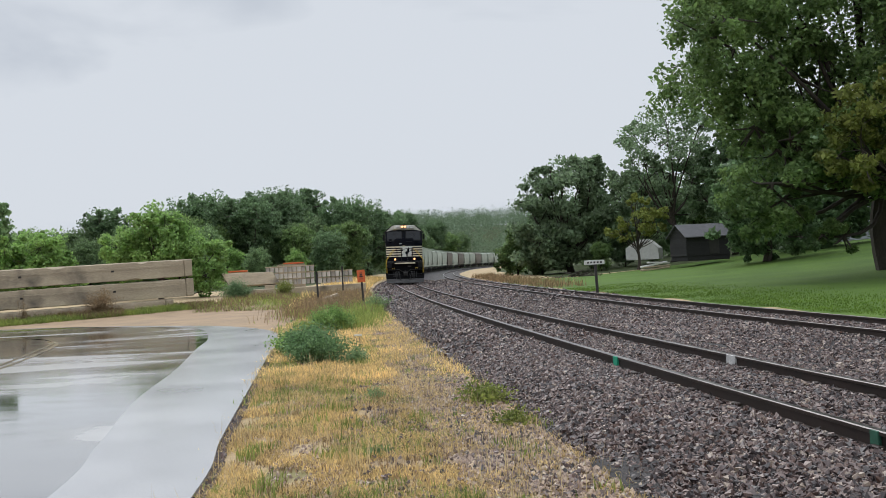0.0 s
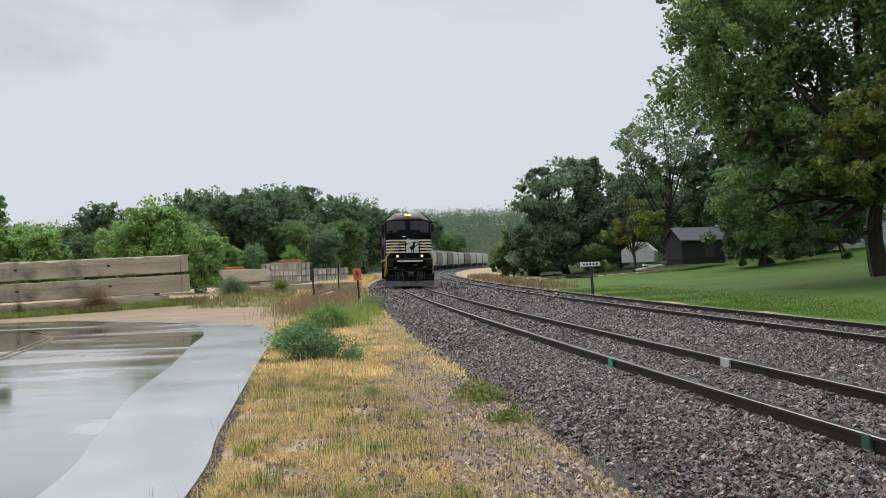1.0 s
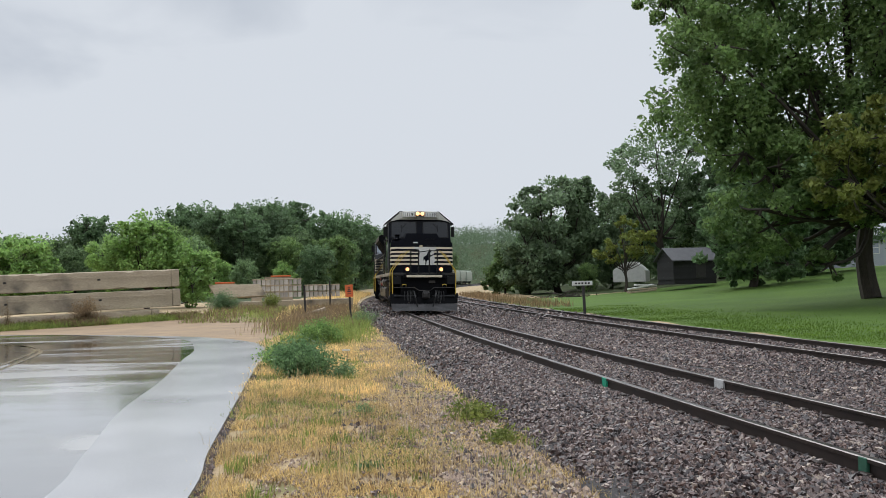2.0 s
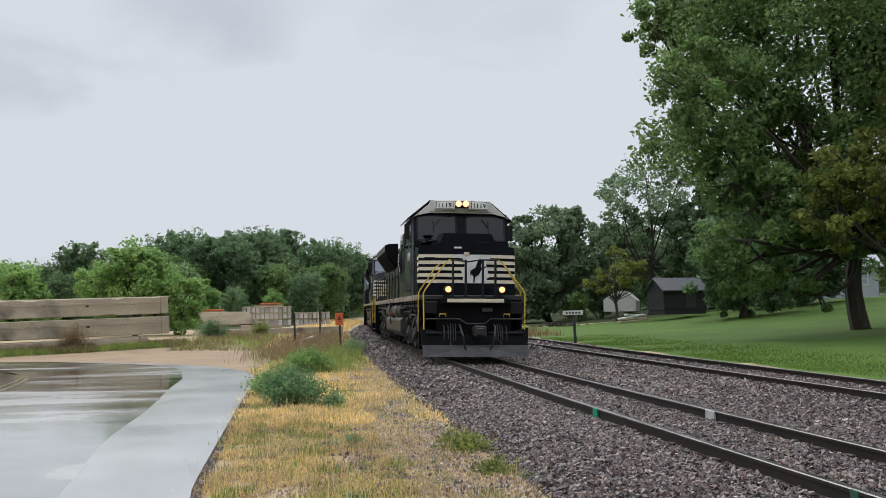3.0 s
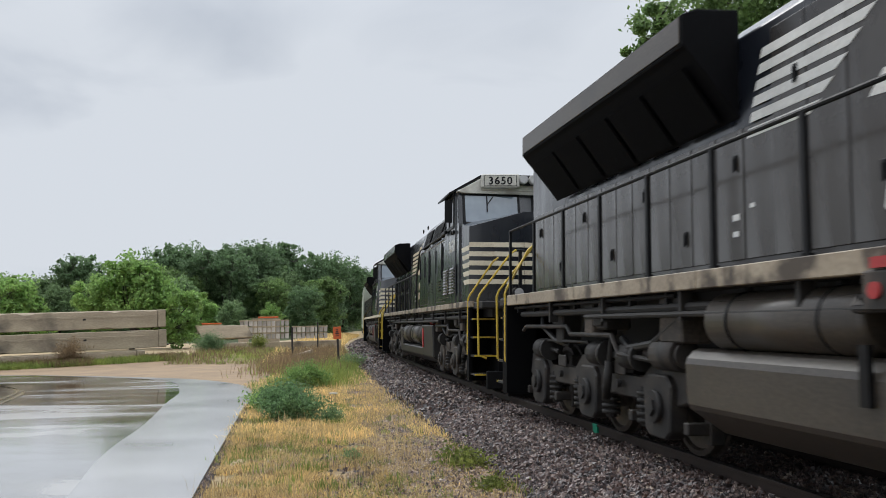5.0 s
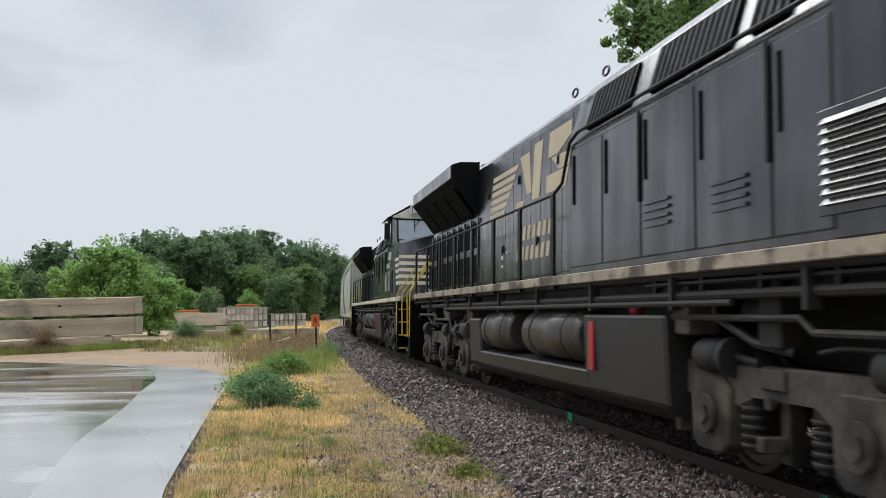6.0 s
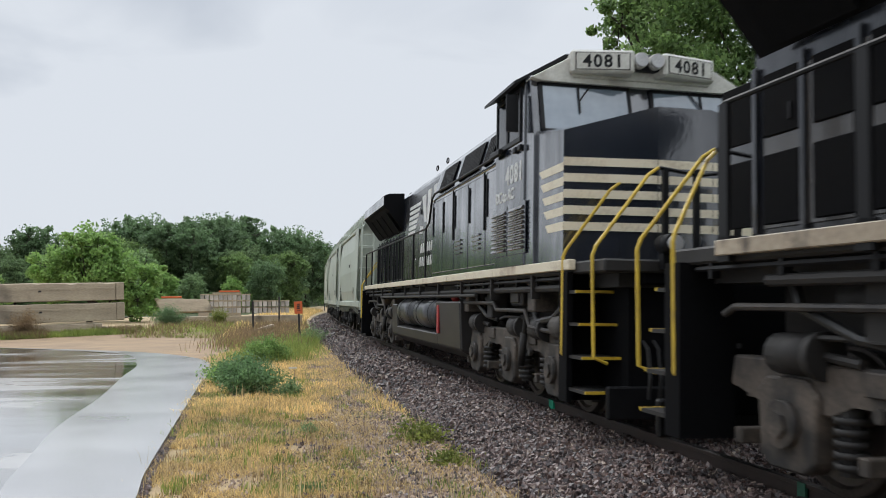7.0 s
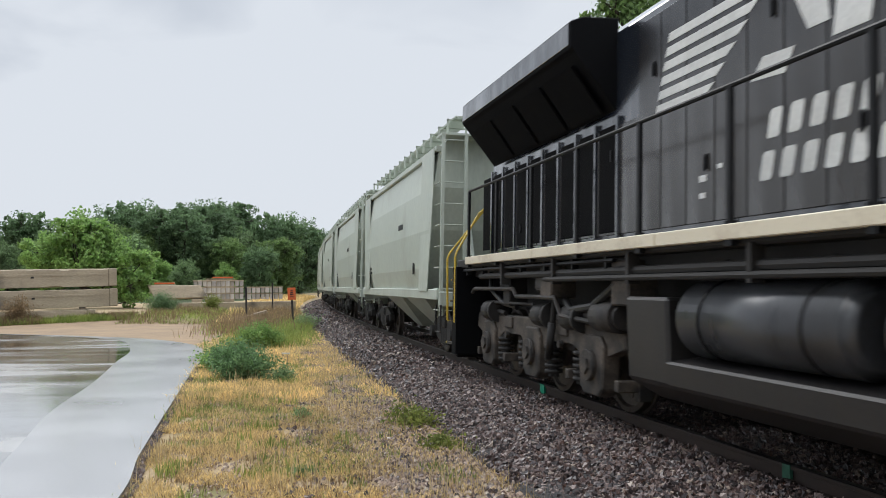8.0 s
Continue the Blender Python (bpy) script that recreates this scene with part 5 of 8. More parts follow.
    for side in (1, -1):
        for a, b, r, z in (((8.1, 12.0, 0.27, 1.40), (12.3, 14.6, 0.25, 1.41)) if emd else ((t0 + 2.35, t0 + 4.55, 0.33, 1.12), (t0 + (4.8 if number == "4081" else 5.35), t0 + 6.95, 0.33, 1.12))):
            bm = bmesh.new()
            x = side * (1.25 if emd else 1.16)
            cyl(bm, (x, D(a + 0.08), z), (x, D(b - 0.08), z), r, 32)
            cyl(bm, (x, D(a + 0.08), z), (x, D(a), z), r, 32, r * 0.75)
            cyl(bm, (x, D(b - 0.08), z), (x, D(b), z), r, 32, r * 0.75)
            ar = part("air_reservoir", bm, M["tank_steel"] if number == "4081" else M["tank"], lead, "grey cylindrical air reservoir", smooth=False)
            for q in (0.2, 0.8):
                bm = bmesh.new()
                y = D(a + (b - a) * q)
                cyl(bm, (x, y - 0.018, z), (x, y + 0.018, z), r + 0.007, 28)
                pipe(bm, [(x, y, z + r - 0.02), (x, y, z + r + 0.06), (x + side * 0.05, y, z + r + 0.10), (x + side * 0.05, y, 1.62)], 0.018, 6)
                part("strap", bm, M["black_flat"], ar)
        if emd:
            bm = bmesh.new()
            mirror_box(bm, side, 1.46, 1.50, *dd(12.2, 12.3), 0.85, 1.25)
            part("fuel_gauge", bm, M["black_flat"], ft)
            bm = bmesh.new()
            mirror_box(bm, side, 1.40, 1.56, *dd(11.75, 12.15), 1.46, 1.72, bev=0.015)
            cb = part("cutoff_box", bm, M["road_dirt"], lead, "dusty brown fuel cut-off box")
            bm = bmesh.new()
            cyl(bm, (side * 1.56, D(12.0), 1.59), (side * 1.585, D(12.0), 1.59), 0.055, 14)
            part("button", bm, M["red"], cb, "red push button")
            bm = bmesh.new()
            mirror_box(bm, side, 1.50, 1.565, *dd(11.8, 12.05), 1.73, 1.80)
            part("warning_plate", bm, M["red"], cb, "red warning plate")
            bm = bmesh.new()
            cyl(bm, (side * 1.40, D(11.5), 1.30), (side * 1.53, D(11.5), 1.33), 0.10, 16)
            ff = part("fuel_filler", bm, M["red"], ft, "red fuel cap")
            bm = bmesh.new()
            pipe(bm, [(side * 1.42, D(11.5), 1.32), (side * 1.42, D(11.5), 1.14), (side * 1.30, D(11.5), 1.05)], 0.05, 8)
            part("filler_neck", bm, M["underframe"], ff)
        else:
            bm = bmesh.new()
            mirror_box(bm, side, 1.44, 1.475, *dd(t0 + 1.75, t0 + 1.9), 0.75, 1.3, bev=0.005)
            part("fuel_gauge", bm, M["red"], ft, "red fuel gauge strip")
            bm = bmesh.new()
            cyl(bm, (side * 1.3, D(t0 + 0.9), 1.38), (side * 1.36, D(t0 + 0.9), 1.52), 0.07, 12)
            part("fuel_filler", bm, M["red"], ft, "red fuel cap")
    # equipment boxes under the sill
    for a, b, z in (((15.2, 15.7, 1.2), (17.6, 17.9, 1.25)) if emd else ((15.2, 15.6, 1.2), (3.2, 3.5, 1.25), (17.3, 17.7, 1.25), (6.9, 7.15, 1.2))):
        for side in (1, -1):
            bm = bmesh.new()
            mirror_box(bm, side, 1.05, 1.38, *dd(a, b), z, 1.66, bev=0.02)
            part("equipment_box", bm, M["road_dirt"], lead)
    # bolsters, trucks and wheels
    tc = 4.5 if emd else 4.75
    st = 2.1 if emd else 1.98
    for y, front in ((D(tc), True), (D(L - tc) - (0.0 if emd else 0.78), False)):
        truck(lead, y, st, kind, front)
        for k in (-1, 0, 1):
            wheelset(lead, y + k * st, 0.53, True)
        for side in (1, -1):      # pipes, cables and boxes that hang between the truck and the sill
            X = lambda x: side * x
            bm = bmesh.new()
            pipe(bm, [(X(1.36), y - 2.6, 1.30), (X(1.36), y - 2.45, 1.36), (X(1.36), y - 0.5, 1.36), (X(1.36), y - 0.35, 1.26), (X(1.36), y + 1.1, 1.26), (X(1.36), y + 1.3, 1.05), (X(1.30), y + 2.2, 1.0)], 0.03, 8)
            part("sand_pipe", bm, M["truck_dark"], lead, "dusty bent sand pipe")
            bm = bmesh.new()
            pipe(bm, [(X(1.30), y + 2.9, 1.62), (X(1.34), y + 2.8, 1.42), (X(1.34), y + 2.2, 1.18), (X(1.30), y + 1.5, 1.12), (X(1.22), y + 1.1, 1.22)], 0.045, 8)
            part("cable", bm, M["rubber"], lead, "sagging black cable")
            bm = bmesh.new()
            pipe(bm, [(X(1.26), y - 1.9, 1.60), (X(1.30), y - 1.75, 1.36), (X(1.28), y - 1.2, 1.16), (X(1.2), y - 0.8, 1.10)], 0.04, 8)
            part("cable", bm, M["rubber"], lead, "sagging black cable")
            bm = bmesh.new()
            cyl(bm, (X(1.26), y + 2.25, 1.08), (X(1.26), y + 2.75, 1.08), 0.17, 16)
            cyl(bm, (X(1.26), y + 2.75, 1.08), (X(1.26), y + 2.82, 1.08), 0.13, 16)
            cyl(bm, (X(1.26), y + 1.85, 1.08), (X(1.26), y + 2.25, 1.08), 0.05, 8)
            part("brake_cylinder", bm, M["truck_dark"], lead)
            bm = bmesh.new()
            mirror_box(bm, side, 1.0, 1.34, y + 0.35, y + 0.85, 1.32, 1.62, bev=0.03)
            mirror_box(bm, side, 1.34, 1.37, y + 0.42, y + 0.78, 1.37, 1.57, bev=0.01)
            part("valve_box", bm, M["truck_dark"], lead)
            bm = bmesh.new()
            mirror_box(bm, side, 1.02, 1.30, y - 1.15, y - 0.85, 1.12, 1.66, bev=0.02)
            cyl(bm, (X(1.16), y - 1.45, 1.42), (X(1.16), y - 1.15, 1.42), 0.10, 12)
            part("air_filter", bm, M["underframe"], lead)
            bm = bmesh.new()
            pipe(bm, [(X(1.42), y - 2.9, 1.66), (X(1.42), y + 2.9, 1.66)], 0.025, 6)
            for q in range(7):
                mirror_box(bm, side, 1.36, 1.44, y - 2.7 + 0.9 * q, y - 2.66 + 0.9 * q, 1.58, 1.70)
            part("conduit", bm, M["black_flat"], lead)
    end_steps(lead, L, 1, lit, lit, 0.75 if emd else 0.35)
    end_steps(lead, L, -1, False, False, 0.0 if emd else -0.5)
    VEH.append((lead, L, L / 2 - tc))
    return lead


locomotive("emd", "1119", M["letter_white"], True, "black freight locomotive with cream striped nose and lit headlights")
locomotive("ge", "3650", M["gold"], False, "black freight locomotive with faded tan emblem and thick handrail posts")
locomotive("ge", "4081", M["letter_white"], False, "black freight locomotive with clean number boards and white lettering")


# ---- covered hoppers ----
HL = 12.6


def hopper(mat, label):
    """A two-bay covered hopper: curved sides, sloped ends, roof walk, ladders, bays and two trucks."""
    car = thing("hopper_car", label, "freight car", group="hopper cars of the train")
    e = HL / 2
    # body: section with bulged sides, cut back by the slope sheets below
    prof = [(1.42, 1.30), (1.52, 1.75), (1.57, 2.5), (1.55, 3.3), (1.46, 3.95), (1.30, 4.22), (0.75, 4.36)]
    ring = [(x, z) for x, z in prof] + [(-x, z) for x, z in prof[::-1]]
    def y_end(z):      # the end sheet slopes in towards the bottom
        return e - 1.05 - max(0.0, (3.0 - z)) * 0.62 if z < 3.0 else e - 1.05
    bm = bmesh.new()
    n = len(ring)
    f = [bm.verts.new((x, y_end(z), z)) for x, z in ring]
    b = [bm.verts.new((x, -y_end(z), z)) for x, z in ring]
    for i in range(n):
        bm.faces.new((f[i], f[(i + 1) % n], b[(i + 1) % n], b[i]))
    for i in range(n // 2 - 1):
        for q in (f, b):
            bm.faces.new((q[i], q[i + 1], q[n - 2 - i], q[n - 1 - i]))
    part("body", bm, mat, car, smooth=False)
    for sx in (1, -1):
        bm = bmesh.new()
        mirror_box(bm, sx, 1.36, 1.54, -e + 0.65, e - 0.65, 1.14, 1.34, bev=0.015)
        part("side_sill", bm, mat, car)
        bm = bmesh.new()
        mirror_box(bm, sx, 1.38, 1.52, -e + 1.0, e - 1.0, 3.98, 4.10, bev=0.015)
        part("top_chord", bm, mat, car)
        for sy in (1, -1):
            bm = bmesh.new()   # curved side extension at the end, with its inner edge cut
            pts = [(e - 2.35, 1.3), (e - 1.5, 1.3), (e - 1.2, 2.4), (e - 1.02, 3.3), (e - 1.02, 4.05), (e - 2.2, 4.05)]
            a, c = sorted((sx * 1.555, sx * 1.575))
            prism(bm, [(sy * p, z) for p, z in pts], "x", a - 0.01, c - 0.01)
            part("side_sheet", bm, mat, car)
            # corner ladder
            for x in (1.46, 1.02):
                bm = bmesh.new()
                box(bm, sx * x - 0.03, sx * x + 0.03, sy * (e - 0.62) - 0.03, sy * (e - 0.62) + 0.03, 0.85, 4.25)
                part("ladder_rail", bm, mat, car)
            for k in range(9):
                shared_part("rung", "ladder_rung", lambda q: cyl(q, (-0.22, 0, 0), (0.22, 0, 0), 0.014, 6), mat, car, pose(sx * 1.24, sy * (e - 0.62), 0.95 + 0.40 * k))
            for k in range(7):
                shared_part("siderung", "ladder_rung", lambda q: cyl(q, (0, -0.2, 0), (0, 0.2, 0), 0.014, 6), mat, car, pose(sx * 1.50, sy * (e - 0.86), 0.95 + 0.40 * k))
            bm = bmesh.new()
            pipe(bm, [(sx * 1.5, sy * (e - 0.45), 1.05), (sx * 1.5, sy * (e - 0.45), 0.55), (sx * 1.5, sy * (e - 0.85), 0.55), (sx * 1.5, sy * (e - 0.85), 1.05)], 0.02, 6)
            part("sill_step", bm, M["underframe"], car)
    for sy in (1, -1):
        bm = bmesh.new()
        box(bm, -1.5, 1.5, *sorted((sy * (e - 0.55), sy * (e - 0.70))), 1.02, 1.30, bev=0.02)
        part("end_sill", bm, mat, car)
        bm = bmesh.new()
        box(bm, -1.5, 1.5, *sorted((sy * (e - 0.58), sy * (e - 1.1))), 4.24, 4.28)
        part("end_platform", bm, mat, car)
        bm = bmesh.new()
        for x in (-0.75, 0.75):
            pipe(bm, [(x, sy * (e - 0.75), 1.28), (x, sy * (e - 1.5), 2.7)], 0.06, 8)
        box(bm, -0.5, 0.5, *sorted((sy * (e - 0.85), sy * (e - 1.5))), 1.2, 1.75, bev=0.03)
        part("end_brace", bm, mat, car)
        coupler(car, sy * e, sy)
        # bay
        bm = bmesh.new()
        y0 = sy * 1.55
        tp, bt = [(-1.4, 1.32), (1.4, 1.32)], 0.35
        vs = [(-1.4, y0 - 1.5, 1.34), (1.4, y0 - 1.5, 1.34), (1.4, y0 + 1.5, 1.34), (-1.4, y0 + 1.5, 1.34), (-0.45, y0 - 0.35, 0.35), (0.45, y0 - 0.35, 0.35), (0.45, y0 + 0.35, 0.35), (-0.45, y0 + 0.35, 0.35)]
        bm_join(bm, vs, [(0, 1, 2, 3), (7, 6, 5, 4), (0, 4, 5, 1), (1, 5, 6, 2), (2, 6, 7, 3), (3, 7, 4, 0)])
        part("discharge_bay", bm, mat, car)
        # truck
        yt = sy * (e - 2.1)
        def side_frame(q):
            for sx in (1, -1):
                a, c = sorted((sx * 0.92, sx * 1.06))
                prism(q, [(-1.15, 0.40), (-1.15, 0.62), (-0.55, 0.80), (0.55, 0.80), (1.15, 0.62), (1.15, 0.40), (0.6, 0.36), (0.35, 0.22), (-0.35, 0.22), (-0.6, 0.36)], "x", a, c, bev=0.02)
                for yy in (-0.89, 0.89):
                    cyl(q, (sx * 1.0, yy, 0.46), (sx * 1.16, yy, 0.46), 0.12, 12)
                for yy in (-0.2, 0, 0.2):
                    cyl(q, (sx * 1.0, yy, 0.26), (sx * 1.0, yy, 0.55), 0.085, 8)
            box(q, -1.1, 1.1, -0.22, 0.22, 0.56, 0.78, bev=0.02)
        shared_part("freight_truck", "truck_frame", side_frame, M["underframe"], car, pose(0, yt, 0))
        for k in (-0.89, 0.89):
            wheelset(car, yt + k, 0.46, False)
        bm = bmesh.new()
        box(bm, -0.2, 0.2, *sorted((sy * (e - 0.6), sy * (e - 3.2))), 0.78, 1.14)
        part("center_sill", bm, M["underframe"], car)
    # roof walk with its open frame, hatches
    bm = bmesh.new()
    for x in (-1.02, 1.02):
        box(bm, x - 0.2, x + 0.2, -e + 0.7, e - 0.7, 4.60, 4.63)
    part("roof_walk", bm, mat, car)
    for sx in (1, -1):
        for k in range(14):
            y = -e + 1.0 + (HL - 2.0) * k / 13
            shared_part("walk_bracket", "walk_bracket", lambda q: (box(q, -0.3, 0.3, -0.02, 0.02, 0.14, 0.18), box(q, 0.26, 0.30, -0.02, 0.02, -0.1, 0.18), box(q, -0.30, -0.26, -0.02, 0.02, 0.0, 0.18)), mat, car, pose(sx * 1.02, y, 4.44))
    for k in range(4):
        bm = bmesh.new()
        y = -e + 2.4 + (HL - 4.8) * k / 3
        box(bm, -0.3, 0.3, y - 0.8, y + 0.8, 4.33, 4.48, bev=0.04)
        part("roof_hatch", bm, mat, car)
    # stencils on the side: plain bars
    for sx in (1, -1):
        for y, z, a, b in ((-e + 2.4, 1.75, 0.30, 0.07), (-e + 2.4, 1.88, 0.18, 0.06), (e - 3.2, 1.65, 0.16, 0.24), (e - 5.0, 2.7, 0.55, 0.12)):
            bm = bmesh.new()
            mirror_box(bm, sx, 1.535 if z < 2 else 1.572, 1.545 if z < 2 else 1.578, y, y + a, z, z + b)
            part("stencil_bar", bm, M["black_flat"], car)
    return car


def hoppers():
    pale = hopper(M["hopper"], "pale green-grey covered hopper car with ladders")
    brown = hopper(M["hopper_brown"], "brown-grey covered hopper car with ladders")
    half = HL / 2 - 2.1
    order = [0] * 6 + [1, 0, 1, 0, 0, 1, 0, 0, 0]
    first = {}
    for k in order:
        src = (pale, brown)[k]
        ob = src if k not in first else copy_thing(src, Matrix.Identity(4))
        first[k] = True
        VEH.append((ob, HL, half))


hoppers()
# ---- plants ----
M["bark"] = material("rough_dark_bark", (0.065, 0.052, 0.04), (0.024, 0.019, 0.015), rough=0.9, scale=5, fine=30, stretch=(1, 1, 0.25), bump=0.8, dist=0.03)


def leaf_paint(name, base, dark, spread=0.4):
    return material(name, base, dark, rough=0.55, scale=0.5, fine=3.0, bump=0, island=spread, each=0.22, spec=0.3, transl=0.5, lo=0.38, hi=0.62)


M["leaf_dark"] = leaf_paint("dark_green_leaves", (0.165, 0.250, 0.120), (0.085, 0.142, 0.066))
M["leaf_tree"] = leaf_paint("fresh_green_leaves", (0.205, 0.300, 0.100), (0.092, 0.155, 0.056))
M["leaf_mid"] = leaf_paint("mid_green_leaves", (0.225, 0.325, 0.145), (0.122, 0.190, 0.086))
M["leaf_bright"] = leaf_paint("bright_green_leaves", (0.27, 0.41, 0.125), (0.14, 0.245, 0.068))
M["leaf_yellow"] = leaf_paint("yellow_green_leaves", (0.28, 0.31, 0.075), (0.13, 0.17, 0.04))
M["leaf_grey"] = leaf_paint("grey_green_leaves", (0.235, 0.325, 0.180), (0.135, 0.195, 0.105))
M["leaf_weed"] = leaf_paint("blue_green_weed_leaves", (0.235, 0.375, 0.165), (0.13, 0.235, 0.095))
# Greyed, low-contrast green: the distance haze is mixed into the leaf colour.
M["leaf_far"] = leaf_paint("haze_tinted_far_leaves", (0.155, 0.215, 0.130), (0.115, 0.165, 0.098), 0.12)
M["straw"] = leaf_paint("straw_coloured_grass", (0.78, 0.58, 0.26), (0.50, 0.37, 0.165), 0.4)
M["blade_green"] = leaf_paint("green_grass", (0.30, 0.34, 0.09), (0.15, 0.21, 0.05), 0.4)
M["straw_pale"] = leaf_paint("pale_straw", (0.74, 0.60, 0.34), (0.50, 0.38, 0.2), 0.3)
M["blade_lawn"] = leaf_paint("mown_lawn_grass", (0.135, 0.215, 0.034), (0.075, 0.13, 0.02), 0.3)
M["weed_brown"] = leaf_paint("dried_brown_weeds", (0.34, 0.235, 0.13), (0.18, 0.13, 0.075), 0.4)


def unit(rng, n):
    v = rng.normal(size=(n, 3))
    return v / np.linalg.norm(v, axis=1)[:, None]


def leaves(name, centres, size, rng, mat, flat=0.5):
    """Small pointed leaves, one at each centre, turned at random, a little towards the sky."""
    n = len(centres)
    a = unit(rng, n)
    nrm = unit(rng, n) + np.array([0, 0, flat])
    nrm /= np.linalg.norm(nrm, axis=1)[:, None]
    a -= nrm * (a * nrm).sum(1)[:, None]
    a /= np.linalg.norm(a, axis=1)[:, None]
    b = np.cross(nrm, a)
    s = size * rng.uniform(0.6, 1.35, n)[:, None]
    v = np.stack([centres - a * s * 0.6, centres + b * s * 0.36 - a * s * 0.05, centres + a * s * 0.7, centres - b * s * 0.36 - a * s * 0.05], 1)
    return cloud_mesh(name, v, [(0, 1, 2, 3)], mat)


def limb(bm, p, q, r0, r1, rng, k=5):
    """A bent, tapered limb."""
    p, q = Vector(p), Vector(q)
    d = (q - p)
    side = Vector(unit(rng, 1)[0]) * d.length * 0.10
    pts = [p + d * t + side * math.sin(math.pi * t) + Vector((0, 0, -0.06 * d.length * math.sin(math.pi * t))) for t in np.linspace(0, 1, k)]
    n = 7 if r0 > 0.06 else 5
    rings, x = [], None
    for i, c in enumerate(pts):
        t = i / (k - 1)
        dr = (pts[min(i + 1, k - 1)] - pts[max(i - 1, 0)]).normalized()
        x = dr.orthogonal().normalized() if x is None else (x - dr * x.dot(dr)).normalized()
        y = dr.cross(x)
        r = r0 + (r1 - r0) * t
        rings.append([bm.verts.new(c + (x * math.cos(2 * math.pi * j / n) + y * math.sin(2 * math.pi * j / n)) * r) for j in range(n)])
    for u, w in zip(rings, rings[1:]):
        for j in range(n):
            bm.faces.new((u[j], u[(j + 1) % n], w[(j + 1) % n], w[j]))


def tree(label, lobes, trunk_h, trunk_r, clumps, per, size, mat, seed, at=None, clump_r=0.22, category="tree", group="", flat=0.5, trunks=1, spur=(0.35, 0.5, 0.92)):
    """Tapered trunk and limbs; the crown is made of leaf clumps spread through uneven lobes (x, y, z, rx, ry, rz)."""
    rng = np.random.default_rng(seed)
    t = thing("tree" if category == "tree" else "bush", label, category, group, at=at)
    bm = bmesh.new()
    lobes = list(lobes)
    for l in lobes[:]:          # spurs that break the outline
        for j in range(3):
            d = unit(rng, 1)[0]
            d[2] = abs(d[2]) * 0.8 if j else d[2]
            k = rng.uniform(spur[0], spur[1])
            c = np.array(l[:3]) + d * np.array(l[3:]) * spur[2]
            if c[2] > 0.6:
                lobes.append((*c, l[3] * k, l[4] * k, l[5] * k))
    vol = np.array([(l[3] * l[4] * l[5]) ** 0.74 for l in lobes])
    cents, rads = [], []
    for l, share in zip(lobes, vol / vol.sum()):
        n = max(4, int(clumps * share))
        d = unit(rng, n)
        rr = rng.uniform(0.25, 1.0, n) ** 0.45
        wob = 1 + 0.22 * np.sin(d[:, 0] * 4 + seed) * np.cos(d[:, 2] * 5 + d[:, 1] * 3)
        c = np.array(l[:3]) + d * np.array(l[3:]) * (rr * wob)[:, None]
        cents.append(c)
        rads.append(np.full(n, clump_r * (l[3] + l[4] + l[5]) / 3) * rng.uniform(0.55, 1.3, n))
    cents, rads = np.concatenate(cents), np.concatenate(rads)
    keep = cents[:, 2] > 0.15
    cents, rads = cents[keep], rads[keep]
    top = max(l[2] for l in lobes)
    for k in range(trunks):
        off = Vector((0.25 * k * (-1) ** k, 0.2 * k, 0))
        limb(bm, off, (off.x * 2 + 0.03 * trunk_h, 0, trunk_h), trunk_r * 1.15, trunk_r * 0.72, rng, 6)
        limb(bm, (off.x * 2 + 0.03 * trunk_h, 0, trunk_h), (lobes[0][0] * 0.3, lobes[0][1] * 0.3, top), trunk_r * 0.72, trunk_r * 0.15, rng, 6)
    for l in lobes:
        a = Vector((0, 0, trunk_h * rng.uniform(0.75, 1.1)))
        limb(bm, a, l[:3], trunk_r * 0.32, trunk_r * 0.13, rng)
        for j in range(5):
            d = unit(rng, 1)[0]
            limb(bm, l[:3], np.array(l[:3]) + d * np.array(l[3:]) * 0.85, trunk_r * 0.16, trunk_r * 0.04, rng, 4)
    part("trunk", bm, M["bark"], t)
    n = per * len(cents)
    idx = np.repeat(np.arange(len(cents)), per)
    d = unit(rng, n) * (rng.uniform(0.1, 1.0, n) ** 0.5)[:, None]
    d[:, 2] *= 0.75
    pts = cents[idx] + d * rads[idx][:, None]
    cr = new("crown", leaves("crown", pts, size, rng, mat, flat))
    cr.parent = t
    tagged(cr, "leafy crown with gaps")
    return t


def at_ground(x, y, rz=0.0, s=1.0, dz=0.0):
    return pose(x, y, float(ground_z(np.float64(x), np.float64(y))) + dz - 0.05, 0, 0, rz) @ Matrix.Scale(s, 4)


